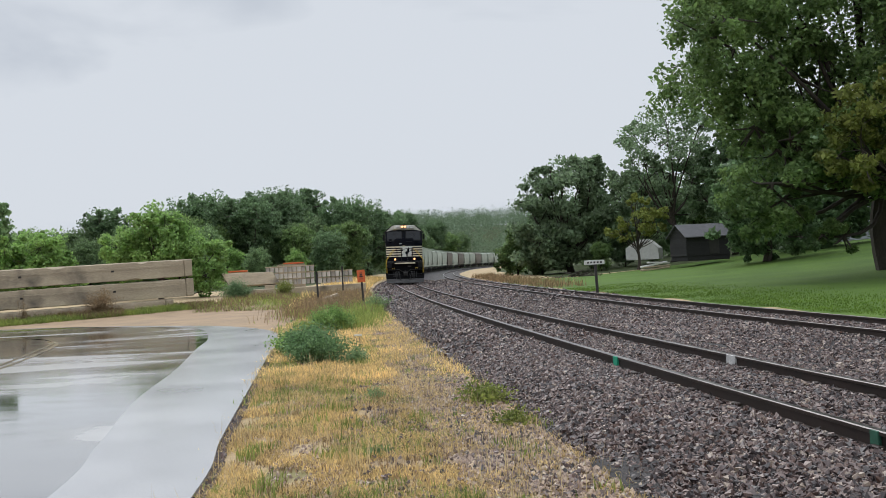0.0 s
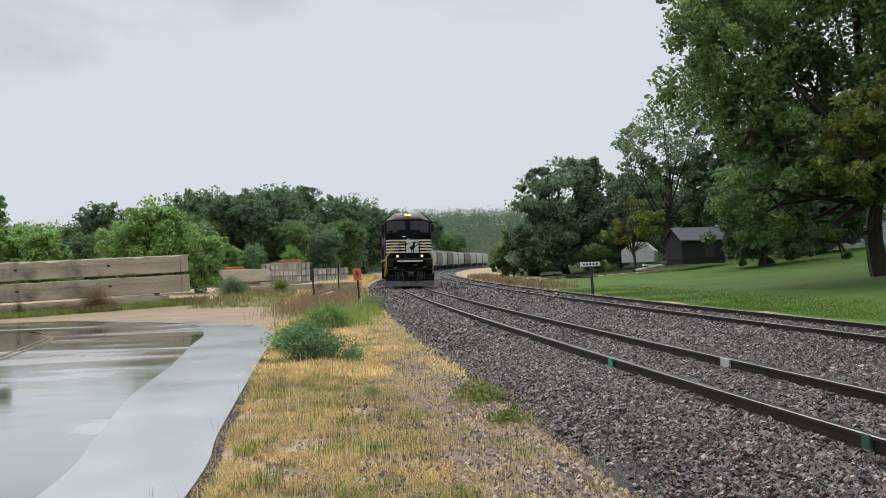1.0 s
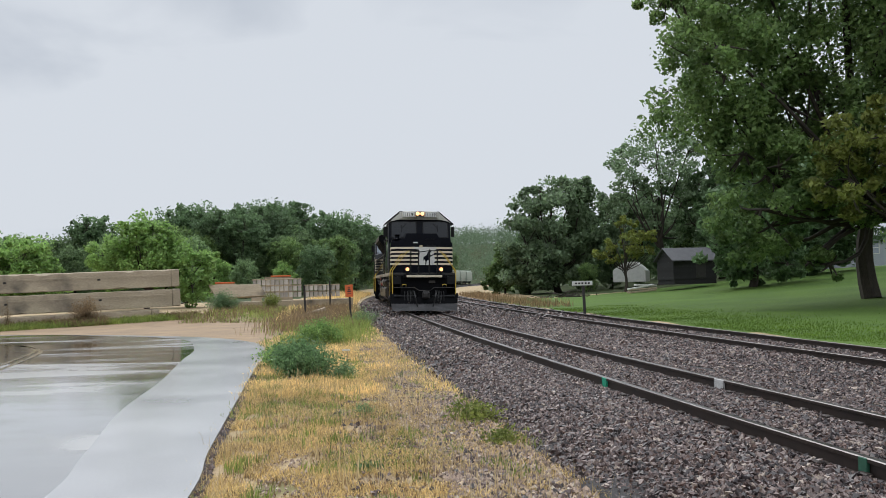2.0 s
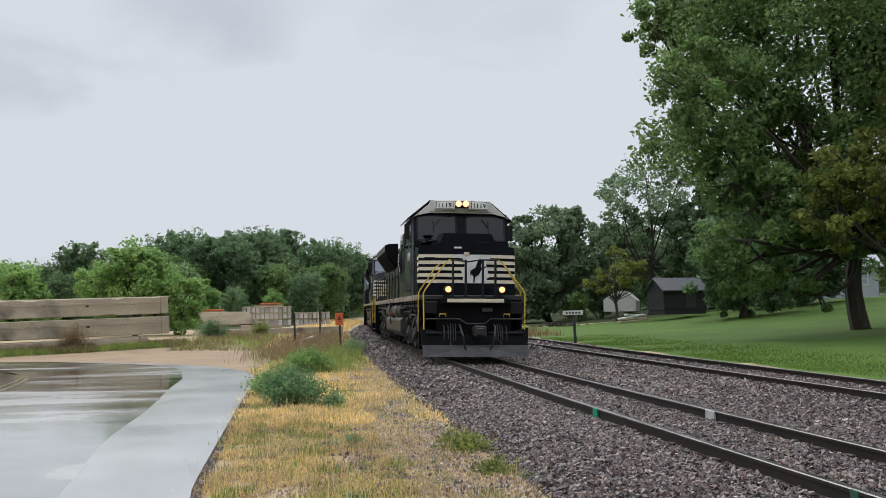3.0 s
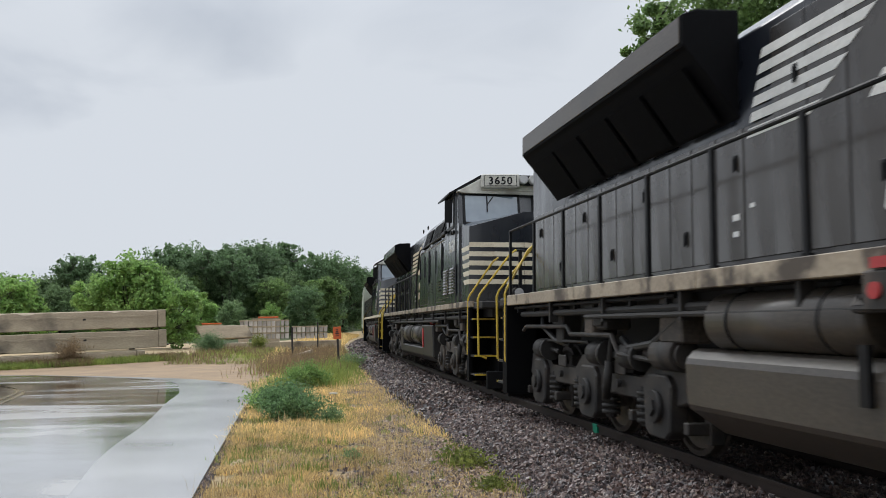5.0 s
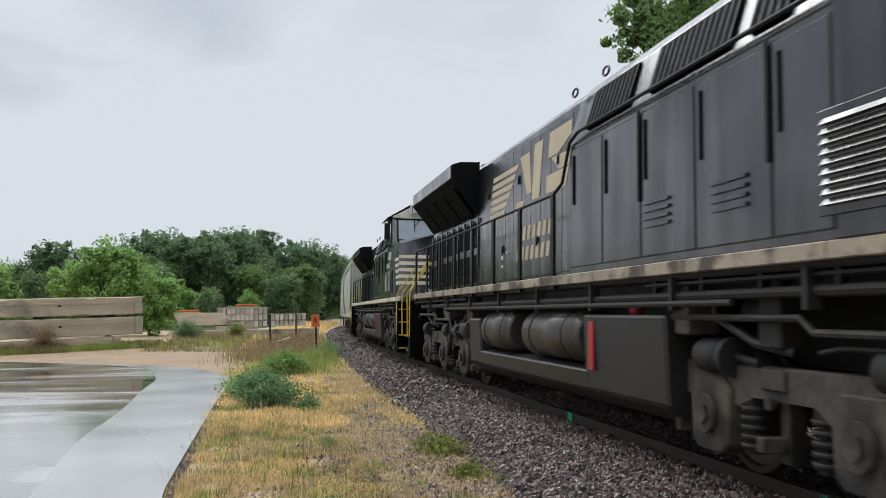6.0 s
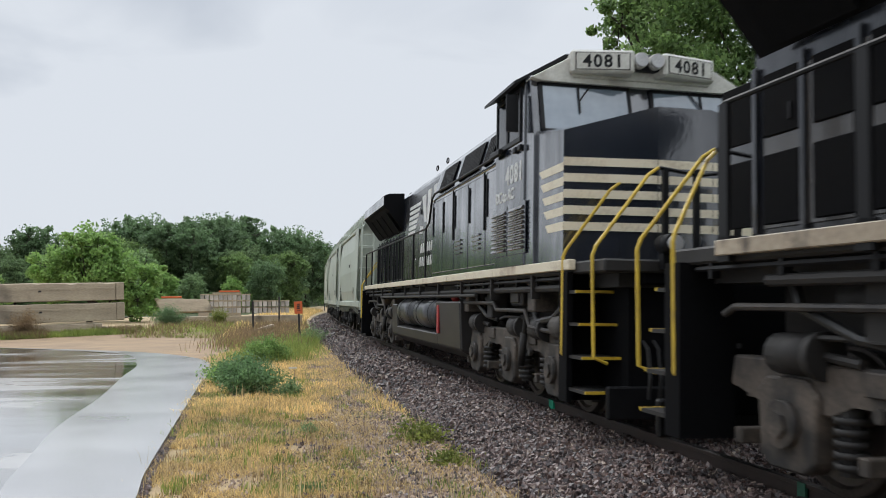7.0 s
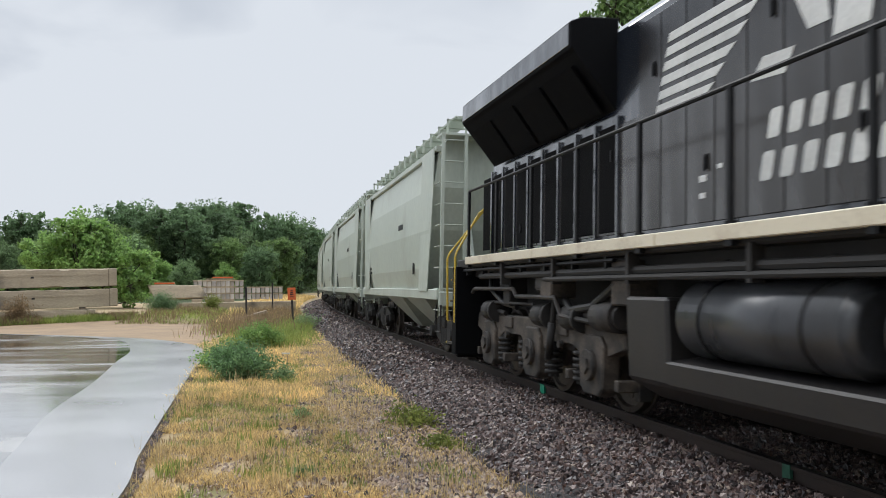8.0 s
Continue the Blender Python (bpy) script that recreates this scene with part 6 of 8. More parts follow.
# the large tree over the lawn
tree("huge dark green broadleaf tree on the lawn",
     [(-0.5, 0.5, 17, 8.5, 7.5, 7.0), (-6.7, 0, 11.0, 3.9, 5, 4.4), (-3.6, -0.5, 7.6, 4.2, 4.4, 3.6), (4.0, -1, 9, 6, 6, 6), (-6.0, -2.0, 4.3, 2.1, 2.4, 2.8), (-5.0, -0.5, 3.6, 1.5, 2.2, 2.0), (-3.2, -2.5, 1.7, 1.1, 1.1, 0.8), (-0.6, -1.5, 5.4, 2.9, 2.6, 2.3), (-1.9, -2.6, 4.3, 1.5, 1.4, 1.0), (0.6, -3.0, 3.9, 1.5, 1.6, 1.6), (1.6, -4.5, 5.2, 2.6, 2.6, 2.6), (4, 1, 18, 7, 7, 7), (-6.3, 2, 15.5, 3.3, 4, 3.2)],
     4.5, 0.42, 1280, 180, 0.20, M["leaf_tree"], 11, at=at_ground(21.25, 40.8), clump_r=0.25, spur=(0.38, 0.52, 0.8))
tree("yellow-tinged green tree reaching over the lawn", [(-3.3, 0, 5.2, 1.6, 1.9, 1.7), (-1.8, 0, 6.9, 2.1, 2.2, 2.0), (0.3, 0, 6.2, 2.6, 2.8, 3.0), (1.8, 0, 8.6, 3, 3, 3.4)], 2.6, 0.25, 220, 110, 0.20, M["leaf_yellow"], 12, at=at_ground(20.3, 34.0), clump_r=0.28)
tree("tall airy grey-green tree with a sparse crown", [(0, 0, 11.0, 4.6, 4.0, 3.6), (-2.2, 0, 7.6, 3.0, 3, 2.6), (2.8, 0, 6.8, 3.4, 3, 3.2)], 4.2, 0.28, 150, 70, 0.26, M["leaf_grey"], 13, at=at_ground(22.2, 82, 0, 1.06), clump_r=0.26)
tree("dense dark green tree at the end of the lawn", [(0, 0, 6.6, 4.6, 4.4, 4.6), (-3.2, 0, 4.6, 3.2, 3, 3.6), (3.4, 0, 5.4, 3.4, 3.4, 4.0), (-2.4, 0.5, 9.2, 2.0, 2, 2.0), (1.6, 0, 9.4, 2.8, 2.4, 2.0), (0, 0, 2.2, 5.6, 3.5, 2.0)], 2.5, 0.35, 330, 90, 0.33, M["leaf_grey"], 14, at=at_ground(13.5, 90, 0, 1.08), clump_r=0.27)
tree("small yellow-green tree with a bent trunk", [(0.1, 0, 4.2, 1.7, 1.8, 1.2), (-1.5, 0, 3.3, 1.3, 1.3, 0.9), (1.5, 0.2, 5.0, 1.3, 1.3, 1.0), (0.2, 0, 5.9, 1.1, 1.1, 0.9), (1.9, 0, 3.4, 0.9, 0.9, 0.7)], 1.9, 0.15, 70, 60, 0.22, M["leaf_yellow"], 15, at=at_ground(17.4, 76), clump_r=0.3)
tree("dark green tree behind the shed", [(0, 0, 5.0, 3.6, 3.4, 4.0), (3.5, 0, 6.0, 4, 3.6, 4.6), (-1.5, 1, 7.5, 3, 3, 3), (1.5, -1, 1.5, 4.5, 3, 1.6)], 2.4, 0.3, 240, 90, 0.32, M["leaf_dark"], 16, at=at_ground(27.5, 80), clump_r=0.27)
tree("dark green tree shading the lawn", [(0, 0, 4.8, 3.4, 3.2, 3.6), (2.5, 0, 6.4, 3.2, 3, 3.6), (-1.4, 0, 2.8, 2.2, 2, 2.0), (1.2, 0, 1.6, 3.4, 2.4, 1.6)], 2.2, 0.28, 230, 90, 0.30, M["leaf_dark"], 17, at=at_ground(23.2, 61), clump_r=0.27)
tree("broad dark tree behind the house", [(0, 0, 8, 6, 5, 6), (5, 0, 9, 5, 5, 6), (-4.5, 0, 7, 4, 4, 5)], 3.0, 0.4, 300, 80, 0.42, M["leaf_dark"], 18, at=at_ground(38, 92), clump_r=0.25)
tree("dense dark green tree beside the house", [(0, 0, 6, 4.5, 4, 4.6), (3.6, 0, 4.2, 3.4, 3, 3.4), (-1, 0, 1.8, 4.2, 2.6, 1.8)], 2.5, 0.3, 240, 80, 0.36, M["leaf_dark"], 19, at=at_ground(30.5, 69), clump_r=0.27)
tree("rounded yellow-green bush beside the far line", [(0, 0, 2.6, 1.9, 1.9, 2.4), (1.3, 0, 3.8, 1.3, 1.3, 1.5), (-1.2, 0, 1.6, 1.2, 1.2, 1.5)], 1.0, 0.12, 150, 70, 0.26, M["leaf_tree"], 24, at=at_ground(8.4, 96), clump_r=0.3, category="bush")
tree("low mid-green bush beside the far line", [(0, 0, 1.8, 1.7, 1.6, 1.7), (1.4, 0, 2.4, 1.3, 1.3, 1.7)], 0.8, 0.1, 120, 70, 0.24, M["leaf_mid"], 25, at=at_ground(10.8, 93), clump_r=0.3, category="bush")
# bright trees behind the concrete beams
tree("bright green spreading tree behind concrete beams", [(0, 0, 4.6, 3.4, 3.0, 2.8), (2.6, 0, 3.2, 2.6, 2.4, 2.4), (-2.6, 0.4, 4.0, 2.4, 2.2, 2.0), (0.6, 0, 5.7, 2.2, 2, 1.4), (3.9, -0.5, 1.7, 1.8, 1.7, 1.5)], 2.0, 0.22, 330, 90, 0.24, M["leaf_bright"], 21, at=at_ground(-19.6, 59, 0, 0.84), clump_r=0.30)
tree("mid-green bushy tree behind concrete beams", [(0, 0, 3.4, 2.6, 2.4, 2.6), (-2.4, 0, 2.6, 2.2, 2, 2.0), (2.0, 0, 2.2, 2, 2, 1.8)], 1.4, 0.15, 200, 80, 0.24, M["leaf_bright"], 22, at=at_ground(-31, 64), clump_r=0.30)
tree("slim mid-green tree at the edge of the wood", [(0, 0, 4.4, 1.6, 1.6, 3.2), (0.4, 0, 6.8, 1.0, 1, 1.6)], 1.5, 0.12, 110, 80, 0.24, M["leaf_mid"], 23, at=at_ground(-36.5, 70), clump_r=0.32)


# woods: a few kinds, repeated
def woods():
    kinds = []
    mats = [M["leaf_mid"], M["leaf_tree"], M["leaf_mid"], M["leaf_dark"], M["leaf_bright"]]
    words = ["mid-green broadleaf tree of the wood", "dark green broadleaf tree of the wood", "tall mid-green tree of the wood", "dense dark green tree of the wood", "bright green young tree at the wood's edge"]
    for k in range(5):
        rng = np.random.default_rng(40 + k)
        lob = [(0, 0, 7.2, 3.4, 3.4, 4.2)]
        for j in range(4):
            a = 2 * math.pi * (j + rng.uniform(0, 0.6)) / 4
            lob.append((2.4 * math.cos(a), 2.4 * math.sin(a), rng.uniform(4.2, 9.5), rng.uniform(1.7, 2.7), rng.uniform(1.7, 2.7), rng.uniform(1.8, 3.0)))
        lob.append((0, 0, 2.6, 3.4, 3.4, 2.2))
        kinds.append(tree(words[k], lob, 3.0, 0.25, 330, 64, 0.30, mats[k], 50 + k, at=pose(0, -60, -40), clump_r=0.37, group="trees of the wood", spur=(0.45, 0.62, 0.72)))
    rng = random.Random(5)
    used = set()

    def put(k, x, y, s):
        m = at_ground(x, y, rng.uniform(0, 360), s)
        if k in used:
            copy_thing(kinds[k], m)
        else:
            kinds[k].matrix_basis = m
            used.add(k)
    # main wood, left of the line
    for row, y in enumerate((112, 122, 133, 146, 162)):
        x0 = -78 if row else -60
        n = 15 if row else 11
        for j in range(n):
            x = x0 + (j + rng.uniform(-0.3, 0.3)) * ((-16 - x0) / n) + (2.0 if row > 3 else 0)
            edge = min(1.0, max(0.40, 0.42 + (x + 68) / 62))
            put(rng.choice((0, 1, 2, 3)), x, y + rng.uniform(-3, 3), edge * rng.uniform(0.90, 1.03) * (1.11 + 0.095 * row))
    # the lower shoulder of the wood, where it thins out towards the road
    for j in range(12):
        x = -66 + 3.4 * j
        put(rng.choice((0, 2, 4, 0, 1)), x + rng.uniform(-0.8, 0.8), 103 + rng.uniform(-3, 3), min(0.86, 0.52 + 0.011 * (x + 66)) * rng.uniform(0.9, 1.08))
    for j in range(9):
        x = -60 + 3.2 * j
        put(rng.choice((0, 1, 2, 3)), x + rng.uniform(-0.8, 0.8), 117 + rng.uniform(-2, 2), (0.60 + 0.014 * (x + 60)) * rng.uniform(0.94, 1.06))
    for j in range(9):
        x = -46 + 3.6 * j
        put(rng.choice((0, 1, 2, 3)), x + rng.uniform(-0.8, 0.8), 108 + rng.uniform(-2, 2), 0.96 * rng.uniform(0.92, 1.06))
    # nearer, lower edge of the wood
    for x, y, s, k in ((-24, 96, 0.62, 4), (-20, 92, 0.52, 0), (-16.5, 95, 0.5, 4), (-29, 98, 0.7, 0), (-13, 98, 0.55, 3), (-36, 95, 0.6, 4), (-43, 90, 0.55, 0), (-48, 86, 0.5, 4), (-54, 90, 0.55, 0), (-60, 95, 0.5, 4),
                       (-12.5, 112, 0.95, 1), (-14, 124, 1.1, 3), (-15.5, 140, 1.25, 1), (-14, 160, 1.3, 3), (-12, 185, 1.35, 1), (-10, 205, 1.35, 3), (-8.5, 222, 1.4, 1), (-6, 242, 1.45, 0), (-3, 262, 1.45, 3), (1, 285, 1.5, 1), (6, 310, 1.55, 0), (-14, 230, 1.55, 1), (-12, 255, 1.6, 3), (-8, 280, 1.6, 0), (-3, 305, 1.6, 1), (-20, 190, 1.45, 2), (-18, 210, 1.5, 0), (-40, 78, 0.38, 4), (-46, 76, 0.42, 0)):
        put(k, x, y, s)
    # right of the line
    for x, y, s, k in ((11.0, 104, 0.62, 1), (14.5, 112, 0.8, 3), (9.5, 118, 0.55, 0), (18, 100, 0.9, 1), (14, 128, 0.75, 0), (12.5, 142, 0.7, 1), (20, 120, 0.95, 3), (16, 158, 0.8, 0), (20, 180, 0.85, 1), (22, 200, 0.9, 0),
                       (15.6, 84, 0.36, 1), (18.8, 88, 0.42, 3), (22.2, 90, 0.5, 0), (24.6, 86, 0.42, 1), (16.8, 96, 0.6, 0), (25, 100, 1.0, 3), (31, 104, 1.05, 1), (38, 108, 1.1, 3), (27, 118, 1.0, 0), (46, 104, 1.1, 1), (54, 100, 1.1, 3), (45, 84, 1.0, 1), (52, 80, 1.05, 3), (28, 230, 1.0, 1), (34, 255, 1.0, 0), (62, 90, 1.1, 0), (60, 74, 1.0, 3)):
        put(k, x, y, s)


woods()


def far_woods():
    """The hill far off: leaf clumps over the ground, past counting."""
    rng = np.random.default_rng(77)
    n = 2600
    x = rng.uniform(-160, 170, n)
    y = rng.uniform(215, 640, n)
    u = offset_of(x, y)
    ok = (np.abs(u - 3) > 13) & (np.abs(x) < 40 + y * 0.33)
    x, y = x[ok], y[ok]
    h = rng.uniform(5, 13, len(x))
    z = ground_z(x, y) + h * 0.55
    per = 95
    idx = np.repeat(np.arange(len(x)), per)
    d = unit(rng, len(idx)) * (rng.uniform(0.2, 1, len(idx)) ** 0.5)[:, None]
    p = np.stack([x, y, z], 1)[idx] + d * np.stack([h * 0.42, h * 0.42, h * 0.55], 1)[idx]
    tagged(new("far_woods", leaves("far_woods", p, 0.75, rng, M["leaf_far"])), "distant wooded hillside, green greyed for haze", "woods", kind="stuff")


far_woods()


def blades(name, pts, h, w, mat, label, rng, lean=0.45, cat="grass"):
    """Bent blades of grass, each two faces."""
    n = len(pts)
    a = rng.uniform(0, 2 * math.pi, n)
    side = np.stack([np.cos(a), np.sin(a), 0 * a], 1)
    b = rng.uniform(0, 2 * math.pi, n)
    out = np.stack([np.cos(b), np.sin(b), 0 * b], 1)
    hh = (h * rng.uniform(0.5, 1.3, n))[:, None]
    ww = (w * rng.uniform(0.7, 1.3, n))[:, None]
    ln = rng.uniform(0.1, 1.0, n)[:, None] * lean
    up = np.array([0, 0, 1.0])
    mid = pts + up * hh * 0.55 + out * hh * ln * 0.35
    tip = pts + up * hh * (1 - 0.4 * ln) + out * hh * ln
    v = np.stack([pts - side * ww, pts + side * ww, mid + side * ww * 0.75, mid - side * ww * 0.75, tip, tip], 1)
    me = cloud_mesh(name, v[:, :5], [(0, 1, 2), (0, 2, 3), (3, 2, 4)], mat)
    return tagged(new(name, me), label, cat, kind="stuff")


EX, EY = [p[0] for p in EDGE], [p[1] for p in EDGE]


def verge_points(rng, n, y0, y1, near, thin=None):
    """Points between the road's edge and the ballast, denser close by."""
    y = y0 + (y1 - y0) * rng.uniform(0, 1, n) ** near
    ex = np.interp(y, EY[:70], EX[:70])
    bx = np.array([track_point(s, -2.55)[0] for s in np.arange(-5, 90, 1.0)])
    by = np.array([track_point(s, -2.55)[1] for s in np.arange(-5, 90, 1.0)])
    tx = np.interp(y, by, bx)
    x = ex + 0.02 + (tx - ex) * rng.uniform(0, 1, n)
    x += rng.normal(size=n) * 0.08
    f = (x - ex) / (tx - ex)
    keep = rng.uniform(0, 1, n) > np.clip((f - 0.68) / 0.5, 0, 0.7)      # thins out over the gravel
    x, y = x[keep], y[keep]
    return np.stack([x, y, ground_z(x, y) - 0.03], 1)


def patchy(p, seed, scale, lo):
    v = np.array([noise.noise((a * scale, b * scale, seed)) for a, b, _ in p])
    return p[v > lo]


def grass():
    rng = np.random.default_rng(9)
    p = patchy(verge_points(rng, 78000, 3.5, 16, 1.25), 3, 1.7, -0.16)
    blades("dry_grass", p, 0.085, 0.004, M["straw"], "short straw-coloured dry grass on the verge", rng, 1.7)
    p = patchy(verge_points(rng, 30000, -4, 3.6, 1.0), 3, 1.7, -0.16)
    blades("dry_grass", p, 0.085, 0.0045, M["straw"], "short straw-coloured dry grass on the near verge", rng, 1.7)
    p = patchy(verge_points(rng, 34000, 14, 34, 1.2), 4, 0.8, -0.35)
    blades("dry_grass", p, 0.13, 0.009, M["straw"], "straw-coloured dry grass farther along the verge", rng, 1.2)
    p = patchy(verge_points(rng, 50000, 3.5, 30, 1.3), 8, 0.7, 0.12)
    blades("green_grass", p, 0.085, 0.005, M["blade_green"], "patches of short green grass in the dry verge", rng, 1.5)
    p = patchy(verge_points(rng, 26000, 3.5, 18, 1.25), 14, 1.6, -0.05)
    blades("dead_grass", p, 0.07, 0.006, M["weed_brown"], "flattened brown dead grass in patches", rng, 1.2)
    p = patchy(verge_points(rng, 5200, 4, 26, 1.2), 15, 0.9, 0.0)
    blades("grass_stalks", p, 0.30, 0.0035, M["straw_pale"], "thin pale seed stalks standing in the verge", rng, 0.35)
    p = patchy(verge_points(rng, 30000, 4, 22, 1.2), 17, 2.2, 0.34)
    blades("grass_tufts", p, 0.15, 0.006, M["blade_green"], "small green tufts in the dry verge", rng, 0.7)
    # taller green growth round the marker posts
    n = 11000
    c = np.stack([rng.normal(-3.5, 0.6, n), rng.uniform(25, 41, n)], 1)
    p = np.stack([c[:, 0], c[:, 1], ground_z(c[:, 0], c[:, 1]) - 0.05], 1)
    p = p[offset_of(p[:, 0], p[:, 1]) < -2.7]
    blades("tall_grass", p, 0.42, 0.010, M["blade_green"], "tall green grass round the marker posts", rng, 1.0)
    # brown tall weeds behind
    n = 7500
    y = rng.triangular(29.5, 40, 62, n)
    x = rng.normal(-4.9, 0.85, n) - (y - 30) * 0.05
    p = np.stack([x, y, ground_z(x, y) - 0.05], 1)
    p = p[offset_of(p[:, 0], p[:, 1]) < -2.8]
    q = p[rng.uniform(0, 1, len(p)) < 0.5] + np.array([0.15, 0.1, 0.0])
    blades("tall_grass", q, 0.5, 0.010, M["blade_green"], "green stalks among the brown weeds", rng, 0.9)
    blades("brown_weeds", p, 0.72, 0.010, M["weed_brown"], "tall dried brown weeds along the line", rng, 0.8)
    # rough growth on the bank before the beams
    n = 26000
    t = rng.uniform(0, 1, n)
    x = -34 + 27 * t
    y = 42.5 + (x + 13) * 0.57 + rng.uniform(-0.9, 1.3, n)
    y = np.where(x > -12, 41.5 + rng.uniform(-1, 14, n), y)
    p = np.stack([x, y, ground_z(x, y) - 0.05], 1)
    pa = patchy(p, 21, 0.35, -0.45)
    blades("bank_grass", pa, 0.34, 0.012, M["blade_green"], "rough green grass on the bank below the beams", rng, 1.3)
    pb = patchy(p, 33, 0.3, -0.15)
    blades("bank_weeds", pb, 0.42, 0.011, M["weed_brown"], "dry brown weeds on the bank below the beams", rng, 1.0)
    # far verge of the line and lawn's edge
    n = 3200
    s = rng.uniform(52, 105, n)
    u = rng.uniform(8.2, 10.5, n)
    xy = np.array([track_point(a, b) for a, b in zip(s, u)])
    p = np.stack([xy[:, 0], xy[:, 1], ground_z(xy[:, 0], xy[:, 1]) - 0.05], 1)
    blades("lineside_weeds", p, 0.55, 0.016, M["weed_brown"], "tall dry weeds beside the second track", rng, 0.4)
    n = 30000
    s = rng.uniform(8, 50, n)
    u = 8.6 + np.abs(rng.normal(0, 2.2, n))
    xy = np.array([track_point(a, b) for a, b in zip(s, u)])
    p = np.stack([xy[:, 0], xy[:, 1], ground_z(xy[:, 0], xy[:, 1]) - 0.03], 1)
    blades("lawn_grass", p, 0.06, 0.012, M["blade_lawn"], "short green lawn grass beside the line", rng, 0.8)
    n = 9000
    s = rng.uniform(40, 120, n)
    u = rng.uniform(-7, -3.0, n)
    xy = np.array([track_point(a, b) for a, b in zip(s, u)])
    p = np.stack([xy[:, 0], xy[:, 1], ground_z(xy[:, 0], xy[:, 1]) - 0.05], 1)
    blades("lineside_grass", p, 0.45, 0.02, M["straw"], "pale dry grass along the far line", rng, 0.5)


grass()


def weed(label, x, y, r, h, n, mat, seed, stalks=26):
    """A bushy weed: stalks from one root with small leaves along them."""
    rng = np.random.default_rng(seed)
    t = thing("weed", label, "weed", at=at_ground(x, y))
    bm = bmesh.new()
    tips = []
    for k in range(stalks):
        a, q = rng.uniform(0, 2 * math.pi), rng.uniform(0.1, 1.0)
        tip = Vector((r * q * math.cos(a), r * q * math.sin(a), h * rng.uniform(0.55, 1.0) * (1 - 0.35 * q)))
        tips.append(tip)
        limb(bm, (0.05 * math.cos(a), 0.05 * math.sin(a), 0), tip, 0.009, 0.003, rng, 4)
    part("stem_cluster", bm, mat, t)
    idx = rng.integers(0, stalks, n)
    tt = rng.uniform(0.25, 1.0, n)[:, None]
    p = np.array([list(v) for v in tips])[idx] * tt + rng.normal(size=(n, 3)) * np.array([0.09, 0.09, 0.06]) * (r / 0.6)
    p[:, 2] = np.abs(p[:, 2])
    lv = new("leaves", leaves("leaves", p, 0.042 * (r / 0.6) ** 0.4, rng, mat, 0.3))
    lv.parent = t
    return t


weed("bushy bright green weed at the edge of the road", -2.72, 17.2, 0.78, 0.85, 11000, M["leaf_weed"], 61, 60)
weed("low green weed in dry grass", -3.35, 19.0, 0.65, 0.6, 6500, M["leaf_bright"], 62, 40)
weed("low green weed in dry grass", -1.75, 16.6, 0.45, 0.35, 1200, M["leaf_mid"], 63, 16)
weed("tall green weed by the marker posts", -3.4, 25.5, 0.8, 0.9, 7000, M["leaf_bright"], 64, 40)
weed("low green weed among straw", -1.05, 12.0, 0.22, 0.20, 420, M["leaf_mid"], 65, 12)
weed("green tuft at the edge of the ballast", 0.42, 11.2, 0.50, 0.30, 1100, M["leaf_yellow"], 66, 26)
weed("green tuft at the edge of the ballast", 0.72, 9.6, 0.42, 0.22, 700, M["leaf_yellow"], 67, 20)
weed("low green weed among straw", -0.7, 8.4, 0.18, 0.16, 300, M["leaf_mid"], 68, 10)
weed("dry brown bush before the concrete beams", -16.6, 41.2, 0.85, 1.5, 3500, M["weed_brown"], 69, 50)
weed("thin dry stalks before the concrete beams", -19.6, 39.6, 0.35, 1.5, 400, M["weed_brown"], 70, 14)
weed("dark green shrub at the end of the beams", -11.6, 47.5, 1.0, 1.3, 7000, M["leaf_dark"], 71, 44)
weed("yellow-green shrub beside the concrete slab", -9.9, 52.5, 0.7, 1.3, 4000, M["leaf_yellow"], 72, 30)
weed("tall green weed by the marker post", -2.9, 36.5, 0.7, 0.9, 1500, M["leaf_mid"], 73)
weed("dry weeds at the lawn's edge", 10.2, 15.6, 0.5, 0.6, 600, M["weed_brown"], 74, 20)
# ---- things beside the line ----
M["orange"] = material("orange_sign_paint", (0.62, 0.13, 0.03), (0.5, 0.09, 0.02), rough=0.5, scale=3, fine=40, bump=0.05)
M["post"] = material("dark_steel_post", (0.035, 0.03, 0.028), (0.015, 0.013, 0.012), rough=0.7, scale=4, fine=40)
M["white_board"] = material("white_sign_paint", (0.62, 0.62, 0.58), (0.45, 0.45, 0.42), rough=0.5, scale=3, fine=40, bump=0.05)
# Near-black boards: the shade of the trees over the shed is in the colour.
M["shed_board"] = material("tree_shaded_weathered_boards", (0.022, 0.021, 0.022), (0.010, 0.009, 0.010), rough=0.85, scale=2, fine=20, stretch=(1, 1, 6), bump=0.4, each=0.3)
M["shingle"] = material("grey_roof_shingle", (0.09, 0.09, 0.094), (0.05, 0.05, 0.054), rough=0.8, scale=3, fine=25, bump=0.4)
# House roof paler than the shed's shingle: sky sheen painted into the base.
M["roof_pale"] = material("sky_pale_roofing", (0.36, 0.37, 0.39), (0.25, 0.26, 0.28), rough=0.6, scale=3, fine=25, bump=0.3)
M["siding"] = material("grey_house_siding", (0.36, 0.38, 0.41), (0.28, 0.30, 0.33), rough=0.7, scale=1, fine=20, bump=0.1)
M["timber"] = material("pale_sawn_timber", (0.42, 0.34, 0.24), (0.26, 0.20, 0.14), rough=0.75, scale=2, fine=24, stretch=(1, 6, 1), bump=0.3, each=0.25)
M["paint_green"] = material("green_marking_paint", (0.01, 0.30, 0.17), (0.01, 0.2, 0.11), rough=0.6, scale=6, fine=60)
